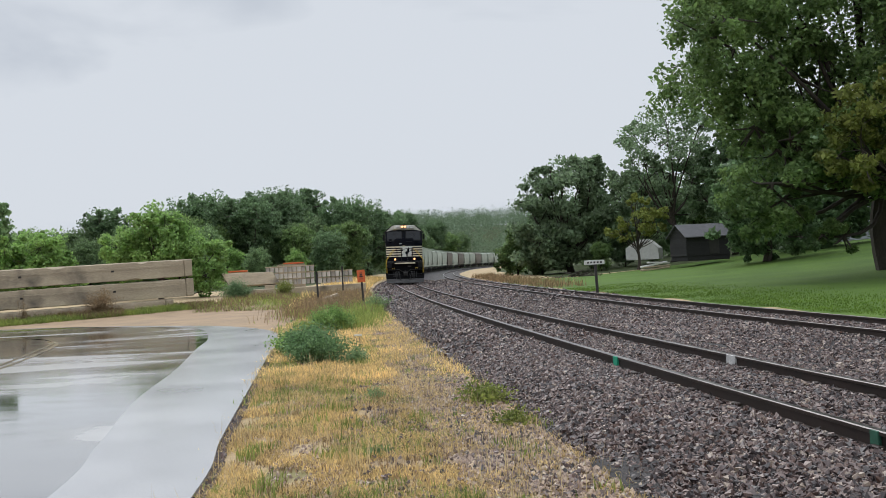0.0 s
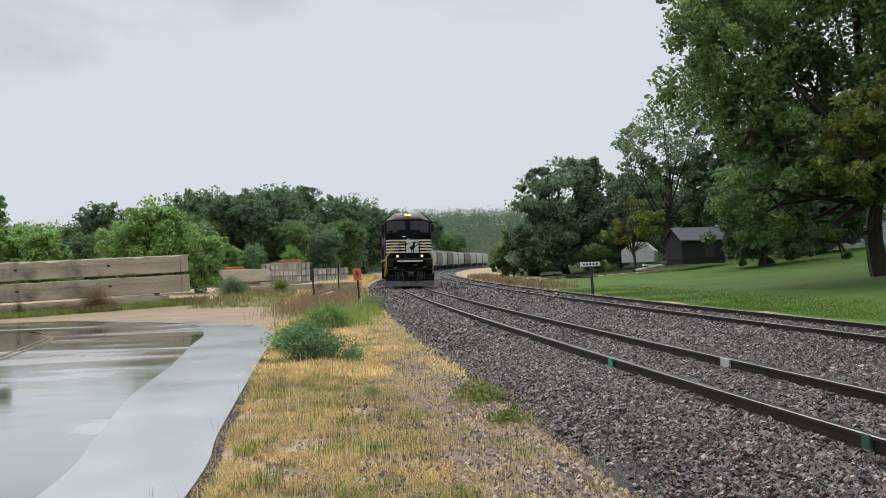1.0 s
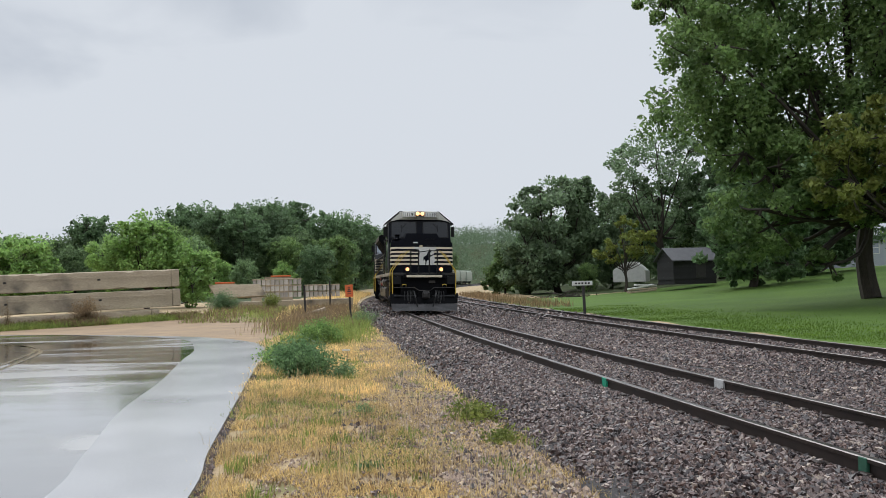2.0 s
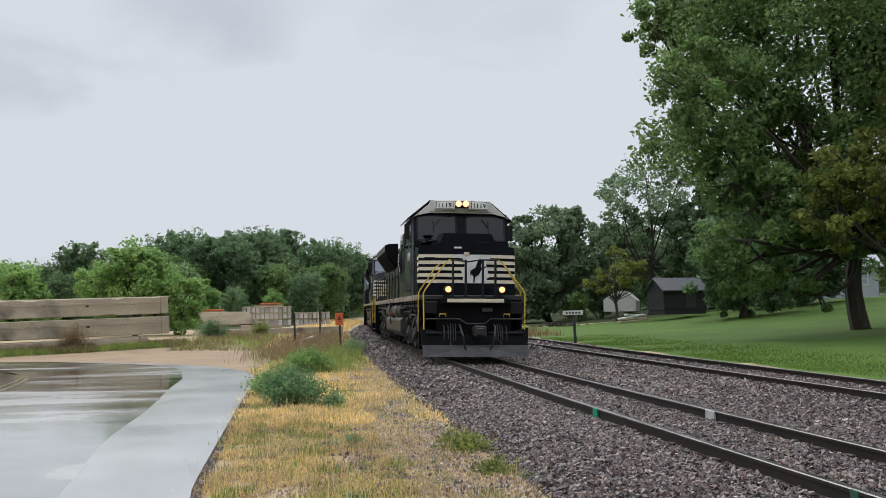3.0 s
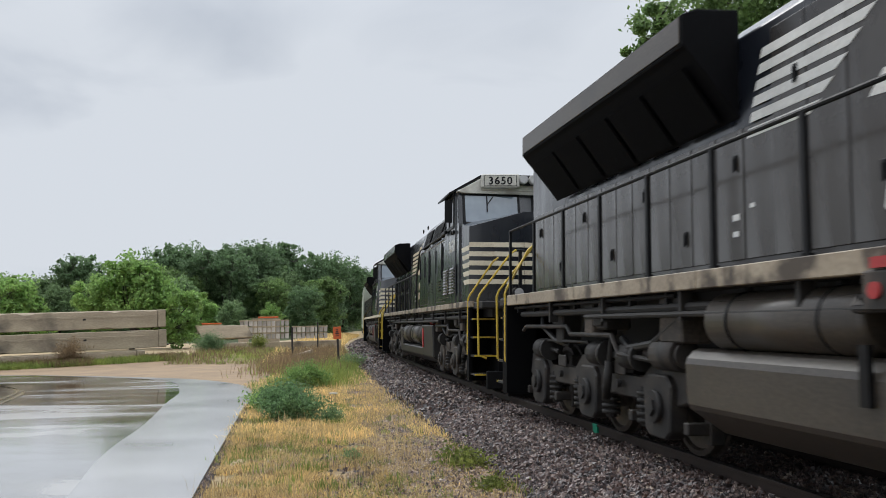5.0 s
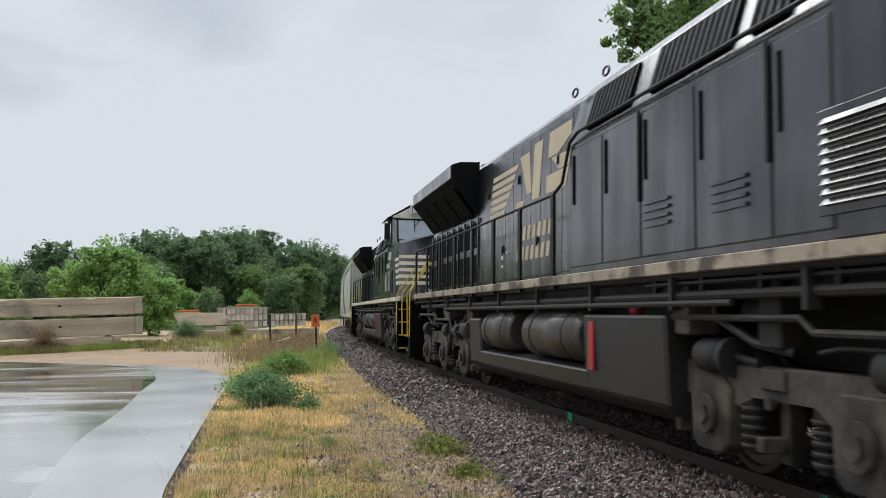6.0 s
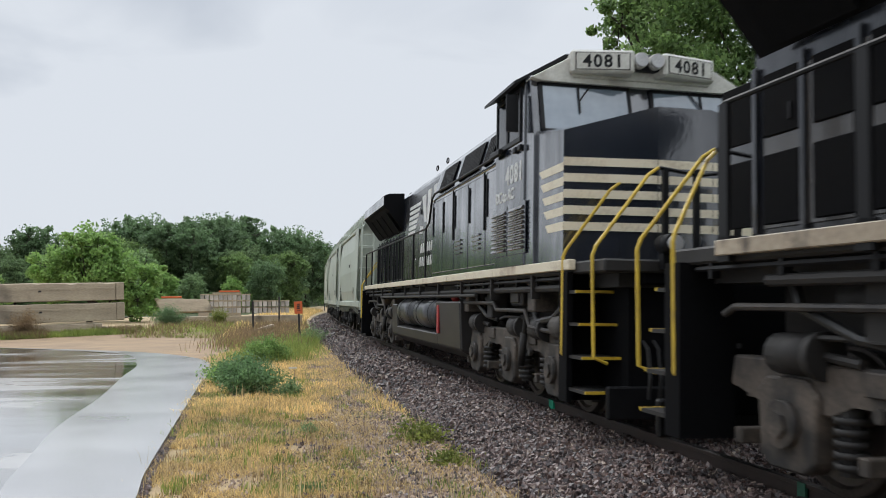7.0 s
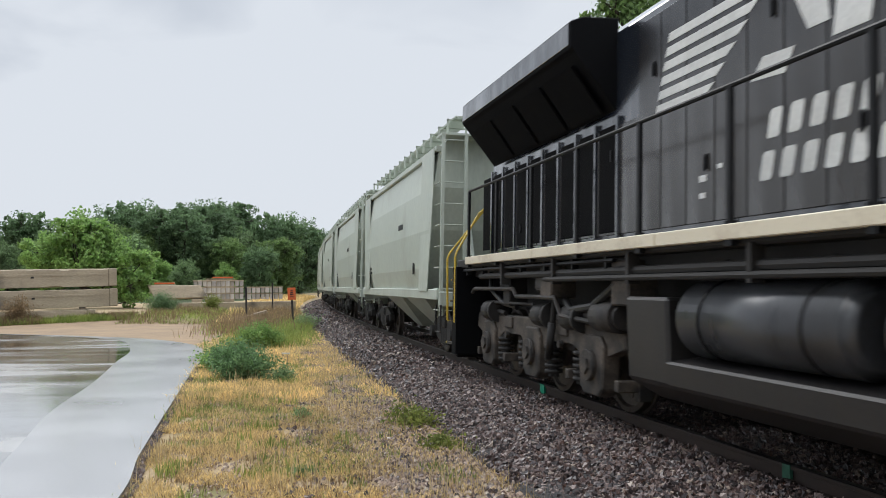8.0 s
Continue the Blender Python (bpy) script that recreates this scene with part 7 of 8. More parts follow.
M["paint_dull"] = material("faded_green_marking_paint", (0.02, 0.10, 0.06), (0.015, 0.05, 0.03), rough=0.7, scale=6, fine=60)
M["panel"] = material("grey_concrete_panels", (0.52, 0.49, 0.45), (0.26, 0.24, 0.22), rough=0.8, scale=1.2, fine=18, bump=0.3, each=0.25)


def beam(label, length, h, w, at):
    """A precast concrete beam with a chamfered edge, a joint near its end and dark patches for the shade in lifting
    holes.
    """
    b = thing("concrete_beam", label, "concrete beam", group="stacked concrete beams", at=at)
    bm = bmesh.new()
    seed = at.translation.z * 7.0
    rings = []
    for i in range(121):      # edges chipped along the length
        x = -length / 2 + (length - 0.42) * i / 120
        chip = lambda k: 0.02 + 0.16 * max(0.0, noise.noise((x * 1.6, seed, k)) - 0.12) + 0.012 * noise.noise((x * 6, seed, k))
        a, c, d = chip(1.0), chip(5.0), chip(9.0)
        rings.append([bm.verts.new((x, yy, zz)) for yy, zz in ((-w / 2 + c, 0), (w / 2, 0), (w / 2, h - 0.05), (w / 2 - 0.05, h - 0.3 * d), (-w / 2 + 0.03 + a, h - 0.3 * d), (-w / 2, h - 0.03 - a), (-w / 2, c))])
    for p, q in zip(rings, rings[1:]):
        for i in range(7):
            bm.faces.new((p[i], p[(i + 1) % 7], q[(i + 1) % 7], q[i]))
    bm.faces.new(rings[0])
    bm.faces.new(rings[-1][::-1])
    part("web", bm, M["concrete"], b)
    bm = bmesh.new()
    prism(bm, [(-w / 2 - 0.03, 0), (w / 2 + 0.03, 0), (w / 2 + 0.03, h), (-w / 2 - 0.03, h)], "x", length / 2 - 0.40, length / 2, bev=0.04)
    part("end_block", bm, M["concrete"], b)
    bm = bmesh.new()
    prism(bm, [(-w / 2 - 0.012, h * 0.60), (-w / 2 + 0.02, h * 0.60), (-w / 2 + 0.02, h * 0.72), (-w / 2 - 0.012, h * 0.70)], "x", -length / 2, length / 2 - 0.45)
    part("ledge", bm, M["concrete"], b)
    # no holes are cut: dark plugs on the face paint the shade inside them
    for x in (-length * 0.1, length * 0.28, length * 0.05):
        bm = bmesh.new()
        box(bm, x, x + 0.14, -w / 2 - 0.006, -w / 2 + 0.02, h * 0.5, h * 0.5 + 0.10)
        part("lifting_hole", bm, M["underframe"], b)
    return b


for k, (z, dx, ln) in enumerate(((1.45, 0.0, 18.0), (0.44, 0.05, 18.0), (-0.49, -1.0, 17.0))):
    m = pose(-13.0, 44.15, z + 0.06, 0, -1.0, 29.7) @ pose(-ln / 2 + dx, 0.45, 0)
    beam("long weathered tan concrete beam in a stack", ln, 0.90 if k < 2 else 0.82, 0.9, m)


def sleeper_block(x, y, z, ln, rz):
    bm = bmesh.new()
    box(bm, -ln / 2, ln / 2, -0.1, 0.1, 0, 0.2, bev=0.015)
    solid("timber_block", bm, M["timber"], "weathered timber block under the beams", "timber block", group="blocks under the beams", at=pose(x, y, z, 0, 0, rz))


for q in (0.8, 6.0, 11.5):
    p = Vector((-12.95, 44.15)) - Vector((math.cos(radians(29.7)), math.sin(radians(29.7)))) * q
    sleeper_block(p.x - 0.25, p.y + 0.45, float(ground_z(np.float64(p.x), np.float64(p.y))) - 0.02, 1.3, 119.7)

# low concrete wall, slab and panel stack farther on
bm = bmesh.new()
box(bm, -4.6, 4.6, -0.15, 0.15, -0.3, 0.42, bev=0.03)
solid("low_wall", bm, M["concrete"], "low weathered concrete wall behind weeds", "wall", at=pose(-9.4, 54.2, 0.05, 0, 0, 24))
bm = bmesh.new()
prism(bm, [(-1.45, 0), (1.95, 0.05), (1.45, 0.92), (-1.95, 0.95)], "y", -0.16, 0.16, bev=0.03)
solid("concrete_slab", bm, M["concrete"], "leaning tan concrete slab", "concrete slab", at=pose(-13.2, 58.4, 0.62, -18, 0, 12))
for x, y in ((-14.3, 58.2), (-12.0, 58.7)):
    bm = bmesh.new()
    box(bm, -0.35, 0.35, -0.25, 0.25, -0.15, 0.60, bev=0.03)
    solid("concrete_block", bm, M["concrete"], "tan concrete block under a leaning slab", "concrete block", group="blocks under the slab", at=pose(x, y, 0.03, 0, 0, 12))


def panel_stack(x, y, z, rz, n, rows, label):
    s = thing("panel_stack", label, "panel stack", at=pose(x, y, z, 0, 0, rz))
    for r in range(rows):
        bm = bmesh.new()
        box(bm, -0.02, n * 0.36 + 0.02, -0.42, 0.42, r * 0.52 + 0.40, r * 0.52 + 0.49, bev=0.01)
        part("rail", bm, M["concrete"], s)
        for k in range(n):
            shared_part("stackpanel", "panel", lambda b: box(b, -0.15, 0.15, -0.4, 0.4, 0, 0.40, bev=0.02), M["panel"], s, pose(0.18 + k * 0.36, 0.05 * math.sin(k * 2.3 + r), r * 0.52))


panel_stack(-14.6, 70.0, 0.42, 9, 11, 3, "stack of pale grey concrete panels on rails")
panel_stack(-10.45, 70.7, 0.40, 9, 8, 2, "lower stack of pale grey concrete panels")
for x, y, z, m, w in ((-16.2, 66.5, 1.25, "timber", 1.0), (-13.3, 74.6, 1.75, "orange", 1.2)):
    t = thing("pallet_stack", "stack of pale boards on a pallet" if m == "timber" else "stack of boards under an orange cover", "pallet stack", at=pose(x, y, z, 0, 0, 10))
    for k in range(4):
        bm = bmesh.new()
        box(bm, -w, w, -0.4, 0.4, 0.1 * k, 0.1 * k + 0.08, bev=0.01)
        part("board", bm, M["timber"], t)
    bm = bmesh.new()
    box(bm, -w * 0.55, w * 0.9, -0.42, 0.42, 0.40, 0.52, bev=0.02)
    part("cover", bm, M["orange"], t, "orange cover")
    bm = bmesh.new()
    box(bm, -w, w, -0.4, 0.4, -z + float(ground_z(np.float64(x), np.float64(y))) - 0.05, -0.02, bev=0.03)
    part("base_block", bm, M["concrete"], t)


def marker(x, y, h, sign, label, lean=(0, 0)):
    z = float(ground_z(np.float64(x), np.float64(y))) - 0.25
    t = thing("marker_post", label, "marker post", at=pose(x, y, z, lean[0], lean[1], 0))
    bm = bmesh.new()
    box(bm, -0.045, 0.045, -0.035, 0.035, 0, h + 0.25, bev=0.01)
    part("post", bm, M["post"], t)
    if sign:
        bm = bmesh.new()
        box(bm, -0.18, 0.18, -0.055, -0.038, h - 0.28, h + 0.27, bev=0.006)
        s = part("sign_plate", bm, M["orange"], t, "orange sign plate")
        for k, (a, b) in enumerate(((0.02, 0.09), (-0.06, 0.0), (0.12, 0.155), (-0.15, -0.12))):
            bm = bmesh.new()
            box(bm, -0.06 - 0.02 * (k % 2), 0.06 + 0.02 * (k % 2), -0.06, -0.054, h + a, h + b)
            part("writing_bar", bm, M["post"], s)
    return t


marker(-3.66, 38.6, 1.72, True, "orange warning plate on a dark post in weeds", (0, -2.5))
marker(-6.15, 41.5, 1.75, False, "dark bare steel post in brown weeds", (0, -1.0))
marker(-6.35, 53.5, 2.0, False, "dark bare steel post farther along the line")
bm = bmesh.new()
prism(bm, [(-0.9, 0.0), (0.9, 0.0), (0.9, 0.16), (-0.9, 0.14)], "y", -0.1, 0.1, bev=0.02)
solid("timber_baulk", bm, M["timber"], "pale timber baulk lying in weeds", "timber", at=pose(-5.9, 40.6, -0.05, 0, -14, 25))
t = thing("wire_stake", "small bent wire stake with a pale cap in grass", "stake", at=at_ground(-2.05, 19.7))
bm = bmesh.new()
pipe(bm, [(-0.05, 0, 0), (-0.04, 0, 0.25), (-0.08, 0, 0.32)], 0.008, 5)
pipe(bm, [(0.05, 0, 0), (0.03, 0, 0.25), (0.06, 0, 0.32)], 0.008, 5)
part("wire", bm, M["timber"], t)
bm = bmesh.new()
box(bm, -0.09, 0.09, -0.02, 0.02, 0.31, 0.345, bev=0.005)
part("cap", bm, M["white_board"], t)


def name_board(x, y):
    t = thing("name_board", "small white board with dark writing on a black post", "sign", at=at_ground(x, y))
    bm = bmesh.new()
    box(bm, -0.06, 0.06, -0.05, 0.05, -0.1, 1.62, bev=0.01)
    part("post", bm, M["post"], t, at=pose(0, 0, 0, 0, -1.5, 0))
    bm = bmesh.new()
    box(bm, -0.48, 0.48, -0.075, -0.052, 1.48, 1.68, bev=0.006)
    b = part("board", bm, M["white_board"], t, "white board", at=pose(-0.1, 0, 0, 0, 0, 8))
    for k in range(5):
        bm = bmesh.new()
        box(bm, -0.34 + 0.15 * k, -0.25 + 0.15 * k, -0.08, -0.074, 1.54, 1.62)
        part("writing_bar", bm, M["post"], b)


name_board(6.95, 38.7)


def shed(x, y, z, rz):
    """A board shed, dark for the trees' shade: boards one by one, gable roof with an overhang."""
    t = thing("shed", "weathered board shed darkened for tree shade, grey gable roof", "shed", at=pose(x, y, z, 0, 0, rz))
    W, Ln, H, R = 2.6, 3.9, 1.62, 2.5
    bm = bmesh.new()
    prism(bm, [(-W / 2, -0.4), (W / 2, -0.4), (W / 2, H), (0, R), (-W / 2, H)], "x", 0.04, Ln - 0.04)
    part("wall", bm, M["shed_board"], t)
    for k in range(8):
        zz = k * 0.20
        bm = bmesh.new()
        box(bm, 0, Ln, -W / 2 - 0.03, -W / 2 + 0.0, zz, zz + 0.19)
        part("board", bm, M["shed_board"], t)
        bm = bmesh.new()
        box(bm, -0.03, 0.03, -W / 2, W / 2, zz, zz + 0.19)
        part("board", bm, M["shed_board"], t)
    for k in range(5):
        zz = H + k * 0.21
        hw = W / 2 * (R - zz - 0.1) / (R - H)
        if hw > 0.1:
            bm = bmesh.new()
            box(bm, -0.03, 0.03, -hw, hw, zz, zz + 0.19)
            part("board", bm, M["shed_board"], t)
    for sy in (1, -1):
        bm = bmesh.new()
        prism(bm, [(sy * (W / 2 + 0.25), H - 0.16), (0, R + 0.02), (0, R + 0.10), (sy * (W / 2 + 0.25), H - 0.08)], "x", -0.25, Ln + 0.2)
        part("roof", bm, M["shingle"], t, "grey shingled roof slope")
    bm = bmesh.new()
    box(bm, 2.0, 2.9, -W / 2 - 0.05, -W / 2 - 0.02, 0.1, 1.5, bev=0.01)
    part("door", bm, M["post"], t, "door darkened like the shaded boards")


shed(19.3, 69.6, 1.05, 14)


def house():
    t = thing("house", "grey sided house half hidden by trees", "house", at=pose(34.6, 77.6, 0.9, 0, 0, -14))
    bm = bmesh.new()
    prism(bm, [(0, -0.5), (7, -0.5), (7, 3.7), (0, 3.7)], "y", 0.0, 6.0)
    part("wall", bm, M["siding"], t)
    for k in range(17):
        shared_part("clap", "siding_board", lambda b: prism(b, [(-0.005, 0), (-0.03, 0.0), (-0.005, 0.21)], "x", 0, 7), M["siding"], t, pose(0, 0, k * 0.215))
    for a, b, nm in ((-0.5, 3.0, "roof"), (6.5, 3.0, "roof")):
        bm = bmesh.new()
        prism(bm, [(a, 3.55), (b, 5.3), (b, 5.42), (a, 3.67)] if a < 0 else [(a, 3.55), (b, 5.3), (b, 5.42), (a, 3.67)], "x", -0.4, 7.4)
        part(nm, bm, M["roof_pale"], t, "roof slope, pale grey for reflected sky")
    bm = bmesh.new()
    prism(bm, [(0, 3.6), (6, 3.6), (3, 5.3)], "x", 0.05, 6.95)
    part("gable", bm, M["siding"], t)
    for x in (0.75, 3.2, 5.2):
        bm = bmesh.new()
        for p in ((-0.06, 0.96, -0.06, 0.02), (-0.06, 0.96, 1.0, 1.08), (-0.06, 0.02, 0, 1.02), (0.88, 0.96, 0, 1.02), (0.0, 0.9, 0.48, 0.53)):
            box(bm, x + p[0], x + p[1], -0.06, 0.0, 2.0 + p[2], 2.0 + p[3])
        w = part("window", bm, M["white_board"], t, "white window frame")
        bm = bmesh.new()
        box(bm, x, x + 0.9, -0.035, -0.02, 2.0, 3.02)
        part("pane", bm, M["glass"], w)


house()

bm = bmesh.new()
prism(bm, [(-1.6, 0), (1.6, 0), (1.6, 1.1), (0.6, 2.0), (-0.4, 2.0), (-1.6, 1.2)], "y", -2, 2, bev=0.03)
solid("white_outbuilding", bm, M["white_board"], "white low outbuilding behind trees", "outbuilding", at=at_ground(20.4, 86, -20, 1.0, 0.55))
t = thing("lumber_pile", "pile of pale sawn timber on the lawn", "lumber pile", at=at_ground(17.55, 70.5, 12))
for k, (z, a, b, tilt) in enumerate(((0.1, -1.3, 1.2, 4), (0.28, -1.2, 1.3, 2), (0.46, -1.25, 1.1, 8), (0.6, -0.6, 1.35, -3))):
    bm = bmesh.new()
    box(bm, a, b, -0.22, 0.22, 0, 0.13, bev=0.02)
    part("plank", bm, M["timber"] if k < 2 else M["white_board"], t, at=pose(0, 0.05 * k, z, 0, -tilt, 2 * k))
t = thing("brush_pile", "dark pile of cut branches on the lawn", "brush pile", at=at_ground(11.6, 74))
rng_b = np.random.default_rng(3)
bm = bmesh.new()
for k in range(60):
    p = rng_b.normal(size=3) * (0.9, 0.5, 0.2)
    q = p + rng_b.normal(size=3) * (0.9, 0.5, 0.25)
    limb(bm, (p[0], p[1], abs(p[2])), (q[0], q[1], abs(q[2])), 0.04, 0.015, rng_b, 3)
part("branches", bm, M["bark"], t)

# ---- sand apron beyond the road ----
AFAR = curve([(-70, 52), (-40, 44.5), (-26, 39.2), (-20.5, 39.2), (-15.9, 40.6), (-13.5, 41.8), (-11.2, 43.4), (-9.0, 44.0), (-7.0, 42.5), (-5.9, 37), (-5.0, 31), (-4.4, 25)], 60)
ANEAR = curve([(-70, 46), (-40, 40), (-18.7, 35.7), (-13.3, 33.8), (-10.5, 32.2), (-8.4, 30.6), (-7.0, 29.2), (-6.2, 27.9), (-5.7, 27), (-5.2, 25.8), (-4.8, 24.6), (-4.4, 22.8)], 60)


def apron():
    bm = bmesh.new()
    rows = []
    for (x0, y0), (x1, y1) in zip(ANEAR, AFAR):
        rows.append([bm.verts.new((x0 + (x1 - x0) * t, y0 + (y1 - y0) * t, max(-0.338, float(ground_z(np.float64(x0 + (x1 - x0) * t), np.float64(y0 + (y1 - y0) * t))) + 0.012))) for t in np.linspace(0, 1, 7)])
    for a, b in zip(rows, rows[1:]):
        for i in range(6):
            bm.faces.new((a[i], b[i], b[i + 1], a[i + 1]))
    solid("sand_apron", bm, M["dirt"], "wet tan sand apron beyond the road", "ground", kind="structure", smooth=True)


apron()


def road_line(pts, w, mat, label, z=-0.330):
    c = curve(pts, 30)
    bm = bmesh.new()
    prev = None
    for i, (x, y) in enumerate(c):
        x2, y2 = c[min(i + 1, len(c) - 1)]
        x1, y1 = c[max(i - 1, 0)]
        d = Vector((x2 - x1, y2 - y1)).normalized()
        n = Vector((-d.y, d.x)) * w / 2
        cur = (bm.verts.new((x + n.x, y + n.y, z)), bm.verts.new((x - n.x, y - n.y, z)))
        if prev:
            bm.faces.new((prev[0], prev[1], cur[1], cur[0]))
        prev = cur
    solid("road_line", bm, mat, label, "road marking", kind="structure")


road_line([(-8.2, 10), (-9.6, 17.5), (-10.6, 22), (-12.2, 26.5), (-16, 30), (-26, 34)], 0.12, M["line_yellow"], "worn yellow line on the wet road")
road_line([(-8.45, 10), (-9.85, 17.5), (-10.9, 22.1), (-12.5, 26.8), (-16.2, 30.3), (-26, 34.3)], 0.12, M["line_yellow"], "worn yellow line on the wet road")

# paint marks on the rails
def rail_mark(s, u, z, ln, mat, label):
    x, y = track_point(s, u)
    a = PHI + s / RAD
    bm = bmesh.new()
    box(bm, -0.046, -0.014, -ln / 2, ln / 2, -0.15, -0.004, bev=0.004)
    part("paint_mark", bm, mat, MAIN, label, at=pose(x, y, z, 0, 0, -math.degrees(a)))


rail_mark(12.42, -0.755, CANT / 2, 0.17, M["paint_green"], "green paint mark on the rail")
rail_mark(6.75, -0.755, CANT / 2, 0.10, M["paint_dull"], "green paint mark on the rail")
rail_mark(11.95, 0.755, -CANT / 2, 0.26, M["line_white"], "white paint mark on the rail")

# ---- ties, tie plates and ballast stones ----
def ties():
    rng = random.Random(4)
    bm = bmesh.new()
    box(bm, -1.3, 1.3, -0.115, 0.115, -0.18, 0, bev=0.012)
    me = mesh_of("tie", bm, M["tie"])
    bm = bmesh.new()
    box(bm, -0.17, 0.17, -0.09, 0.09, 0, 0.014)
    for sx in (-0.10, 0.10):
        box(bm, sx - 0.03, sx + 0.03, -0.06, 0.06, 0.01, 0.045, bev=0.01)
    mp = mesh_of("tie_plate", bm, M["rail_side"])
    for trk, u0, z0, cant, n in ((MAIN, 0.0, -0.152, CANT, 220), (SIDE, TWO, -0.302, 0.0, 160)):
        for k in range(n):
            s = 1.0 + 0.52 * (k - 20) + rng.uniform(-0.03, 0.03)
            x, y = track_point(s, u0 + rng.uniform(-0.05, 0.05))
            a = -math.degrees(PHI + s / RAD) + rng.uniform(-1, 1)
            roll = math.degrees(math.asin(cant / 1.51))
            o = new("tie", me)
            o.parent = trk
            o.matrix_local = pose(x, y, z0 + rng.uniform(-0.012, 0.006), 0, roll, a)
            if s < 46:
                for du in (-0.755, 0.755):
                    q = new("tie_plate", mp)
                    q.parent = o
                    q.matrix_local = pose(du, 0, 0.001)


ties()


def stones():
    rng = np.random.default_rng(31)
    cube = np.array([(1.3, 0, 0), (0, 1.3, 0), (-1.3, 0, 0), (0, -1.3, 0), (0.2, 0.1, 1.15), (-0.1, 0.2, -1.15)], float)
    faces = [(0, 1, 4), (1, 2, 4), (2, 3, 4), (3, 0, 4), (1, 0, 5), (2, 1, 5), (3, 2, 5), (0, 3, 5)]

    def lay(n, s0, s1, u0, u1, size, label, near=1.0):
        s = s0 + (s1 - s0) * rng.uniform(0, 1, n) ** near
        u = rng.uniform(u0, u1, n)
        edge = np.array([noise.noise((a * 0.7, 3.0, 1.0)) for a in s]) * 0.5
        keep = (u > u0 + 0.35 + edge)
        for c in (0.0, TWO):
            keep &= np.abs(np.abs(u - c) - 0.755) > 0.06
        on_tie = (np.abs((s - 1.0 + 0.26) % 0.52 - 0.26) < 0.125) & ((np.abs(u) < 0.6) | (np.abs(u - TWO) < 0.6))
        keep &= ~on_tie | (rng.uniform(0, 1, n) < 0.45)
        s, u = s[keep], u[keep]
        n = len(s)
        a = PHI + s / RAD
        x, y = CX - np.cos(a) * (RAD - u), CY + np.sin(a) * (RAD - u)
        r = size * rng.uniform(0.55, 1.35, n)
        z = ballast_z(u) + r * rng.uniform(-0.25, 0.45, n)
        v = (cube[None] * rng.uniform(0.75, 1.1, (n, 6, 1)) + rng.uniform(-0.45, 0.45, (n, 6, 3))) * (r[:, None] * rng.uniform(0.6, 1.1, (n, 3)))[:, None, :] * 0.62
        q = rng.normal(size=(n, 4))
        q /= np.linalg.norm(q, axis=1)[:, None]
        w, i, j, k = q.T
        R = np.stack([np.stack([1 - 2 * (j * j + k * k), 2 * (i * j - k * w), 2 * (i * k + j * w)], -1), np.stack([2 * (i * j + k * w), 1 - 2 * (i * i + k * k), 2 * (j * k - i * w)], -1), np.stack([2 * (i * k - j * w), 2 * (j * k + i * w), 1 - 2 * (i * i + j * j)], -1)], 1)
        v = np.einsum("nab,nkb->nka", R, v) + np.stack([x, y, z], 1)[:, None, :]
        tagged(new("ballast_stones", cloud_mesh("ballast_stones", v, faces, M["stone"])), label, "ballast", kind="stuff")
    lay(132000, 2.5, 17, -3.05, 1.7, 0.040, "broken dark purple-grey ballast stones beside the near rail", 1.15)
    lay(40000, -10, 2.6, -3.05, 8.0, 0.055, "broken dark ballast stones abreast of the verge")
    lay(12000, 2.5, 5.2, 1.6, 8.0, 0.048, "broken grey ballast stones between the near rails")
    lay(52000, 5, 24, 1.5, 8.0, 0.045, "broken grey ballast stones between the tracks")
    lay(52000, 16, 38, -3.2, 7.6, 0.060, "broken grey ballast stones farther along the line", 1.2)
    lay(22000, 36, 95, -3.5, 7.6, 0.11, "broken grey ballast stones far along the line", 1.2)

    # gravel mixed into the foot of the slope and the verge
    def scatter(n, lo, hi, y0, y1, size, near, label, mat):
        y = y0 + (y1 - y0) * rng.uniform(0, 1, n) ** near
        ex = np.interp(y, EY[:70], EX[:70])
        tx = np.interp(y, [track_point(a, -3.3)[1] for a in range(-3, 80)], [track_point(a, -3.3)[0] for a in range(-3, 80)])
        x = ex + (tx - ex) * (lo + (hi - lo) * rng.uniform(0, 1, n))
        pick = np.array([noise.noise((a * 0.9, b * 0.9, 12.0)) for a, b in zip(x, y)]) > (-0.05 if 0 < lo < 0.5 else -0.6)
        x, y = x[pick], y[pick]
        n = len(x)
        r = size * rng.uniform(0.4, 1.3, n)
        z = ground_z(x, y) - 0.01 + r * 0.2
        v = (cube[None] + rng.uniform(-0.45, 0.45, (n, 6, 3))) * (r[:, None] * rng.uniform(0.5, 1.1, (n, 3)))[:, None, :] * 0.6
        a = rng.uniform(0, 6.28, n)
        c, s_ = np.cos(a)[:, None], np.sin(a)[:, None]
        v = np.stack([v[..., 0] * c - v[..., 1] * s_, v[..., 0] * s_ + v[..., 1] * c, v[..., 2]], -1) + np.stack([x, y, z], 1)[:, None, :]
        tagged(new("gravel", cloud_mesh("gravel", v, faces, mat)), label, "gravel", kind="stuff")
    scatter(13000, 0.2, 1.1, 3.5, 18, 0.026, 1.2, "scattered pale gravel in the dry grass", M["gravel"])
    scatter(30000, 0.82, 1.24, 3.5, 40, 0.036, 1.3, "pale pinkish gravel at the foot of the ballast", M["gravel"])
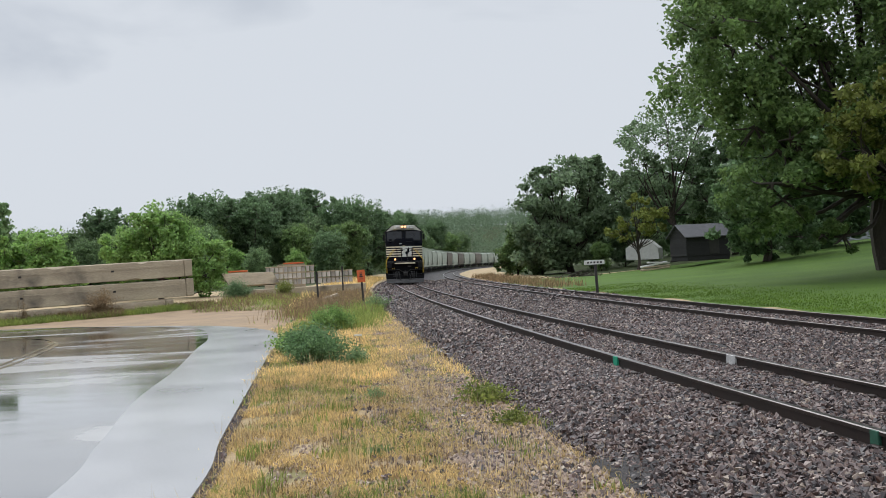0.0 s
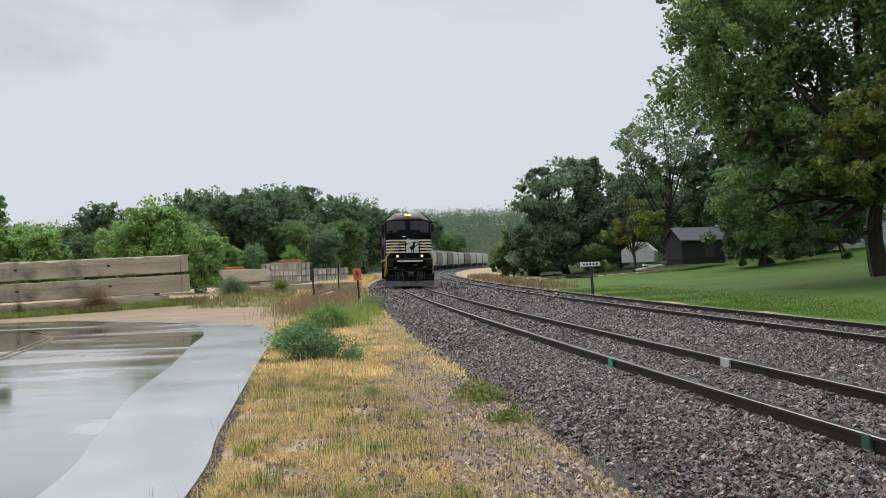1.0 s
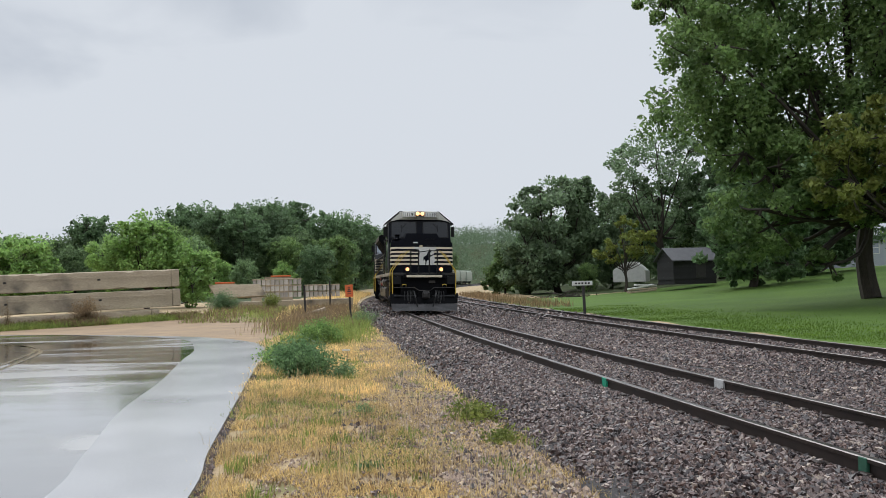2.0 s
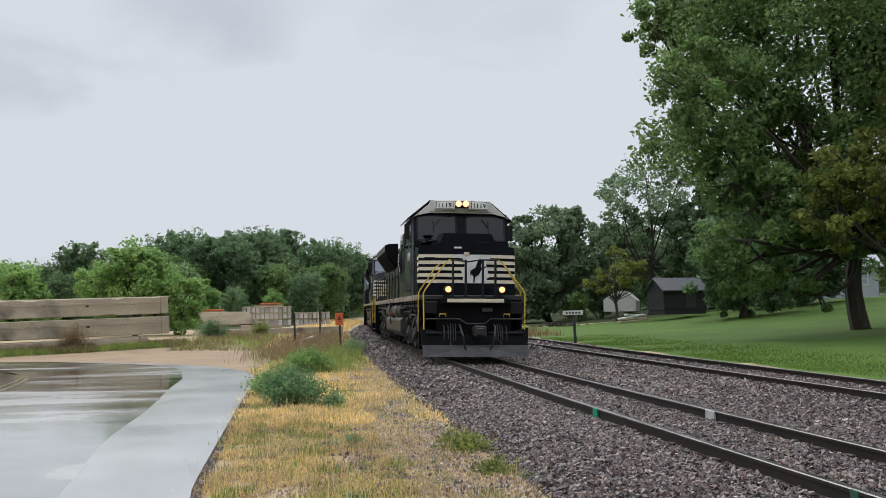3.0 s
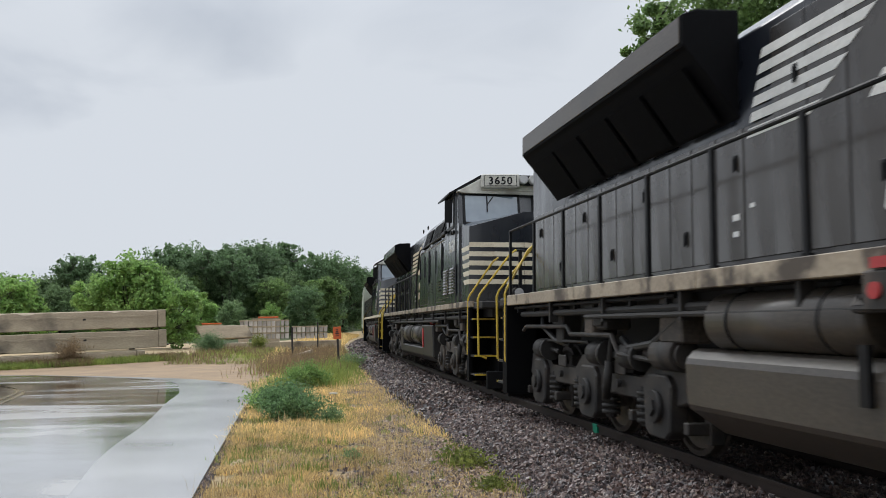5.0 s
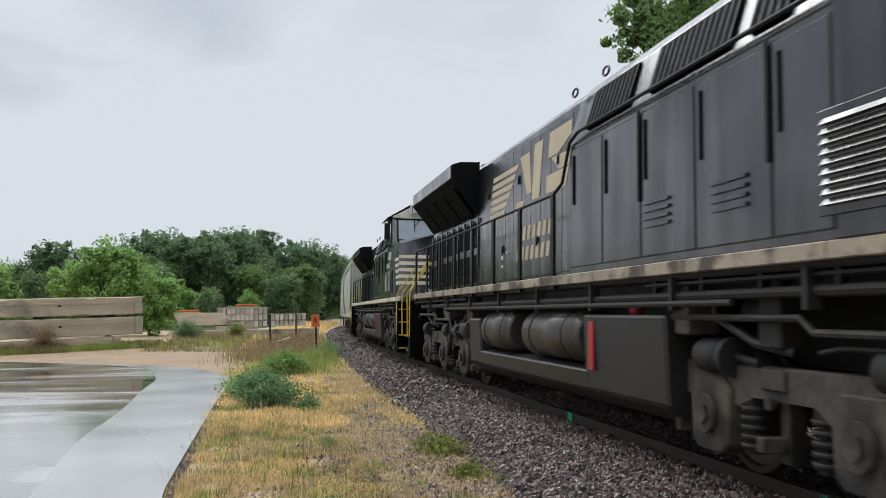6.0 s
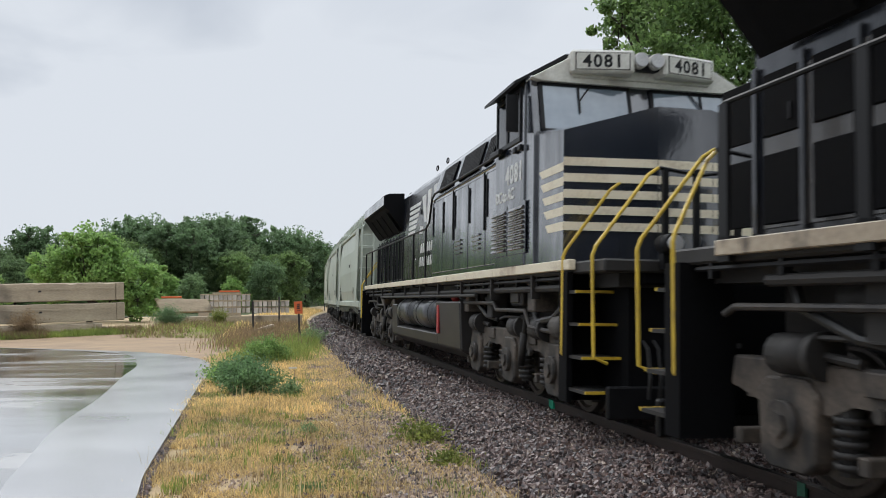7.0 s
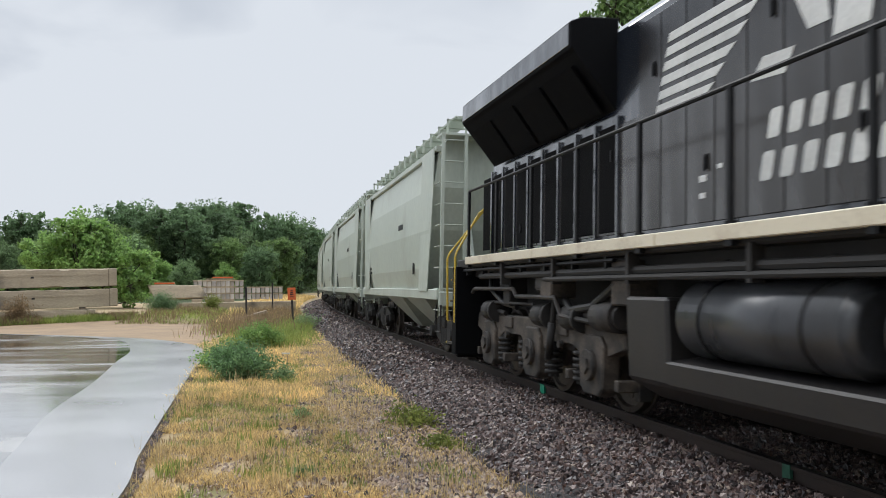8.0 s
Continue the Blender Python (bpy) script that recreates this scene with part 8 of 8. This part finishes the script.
    scatter(3000, 0.90, 1.2, 3.5, 16, 0.042, 1.2, "dark ballast stones rolled into the verge", M["stone"])
    scatter(900, 0.50, 0.9, 3.5, 14, 0.036, 1.2, "few dark stones lying in the dry grass", M["stone"])
    scatter(5000, -0.012, 0.035, 3.5, 25, 0.030, 1.2, "dark broken edge of the road shoulder", M["stone"])


stones()
# ---- motion ----
SPEED, START = 15.0, 68.3      # metres a second; where the leading coupler is at the beginning


def rail_pose(s, half):
    """The pose of a vehicle whose middle is at s, standing on two trucks."""
    a, b = Vector(track_point(s - half)), Vector(track_point(s + half))
    d = (a - b).normalized()
    m = (a + b) / 2
    return Matrix.Translation((m.x, m.y, 0)) @ Matrix.Rotation(math.atan2(-d.x, d.y), 4, "Z") @ Matrix.Rotation(-math.asin(CANT / 1.51), 4, "Y")


def motions():
    back = START
    for ob, length, half in VEH:
        mid = back + length / 2
        back += length
        walk(ob, [(0.5 * i, rail_pose(mid - SPEED * 0.5 * i, half)) for i in range(17)])
    for ob, y, r in WHEELS:      # the wheels roll with the train
        walk(ob, [(i / 30, Matrix.Translation((0, y, r)) @ Matrix.Rotation(-SPEED * i / 30 / r, 4, "X")) for i in range(241)])


motions()
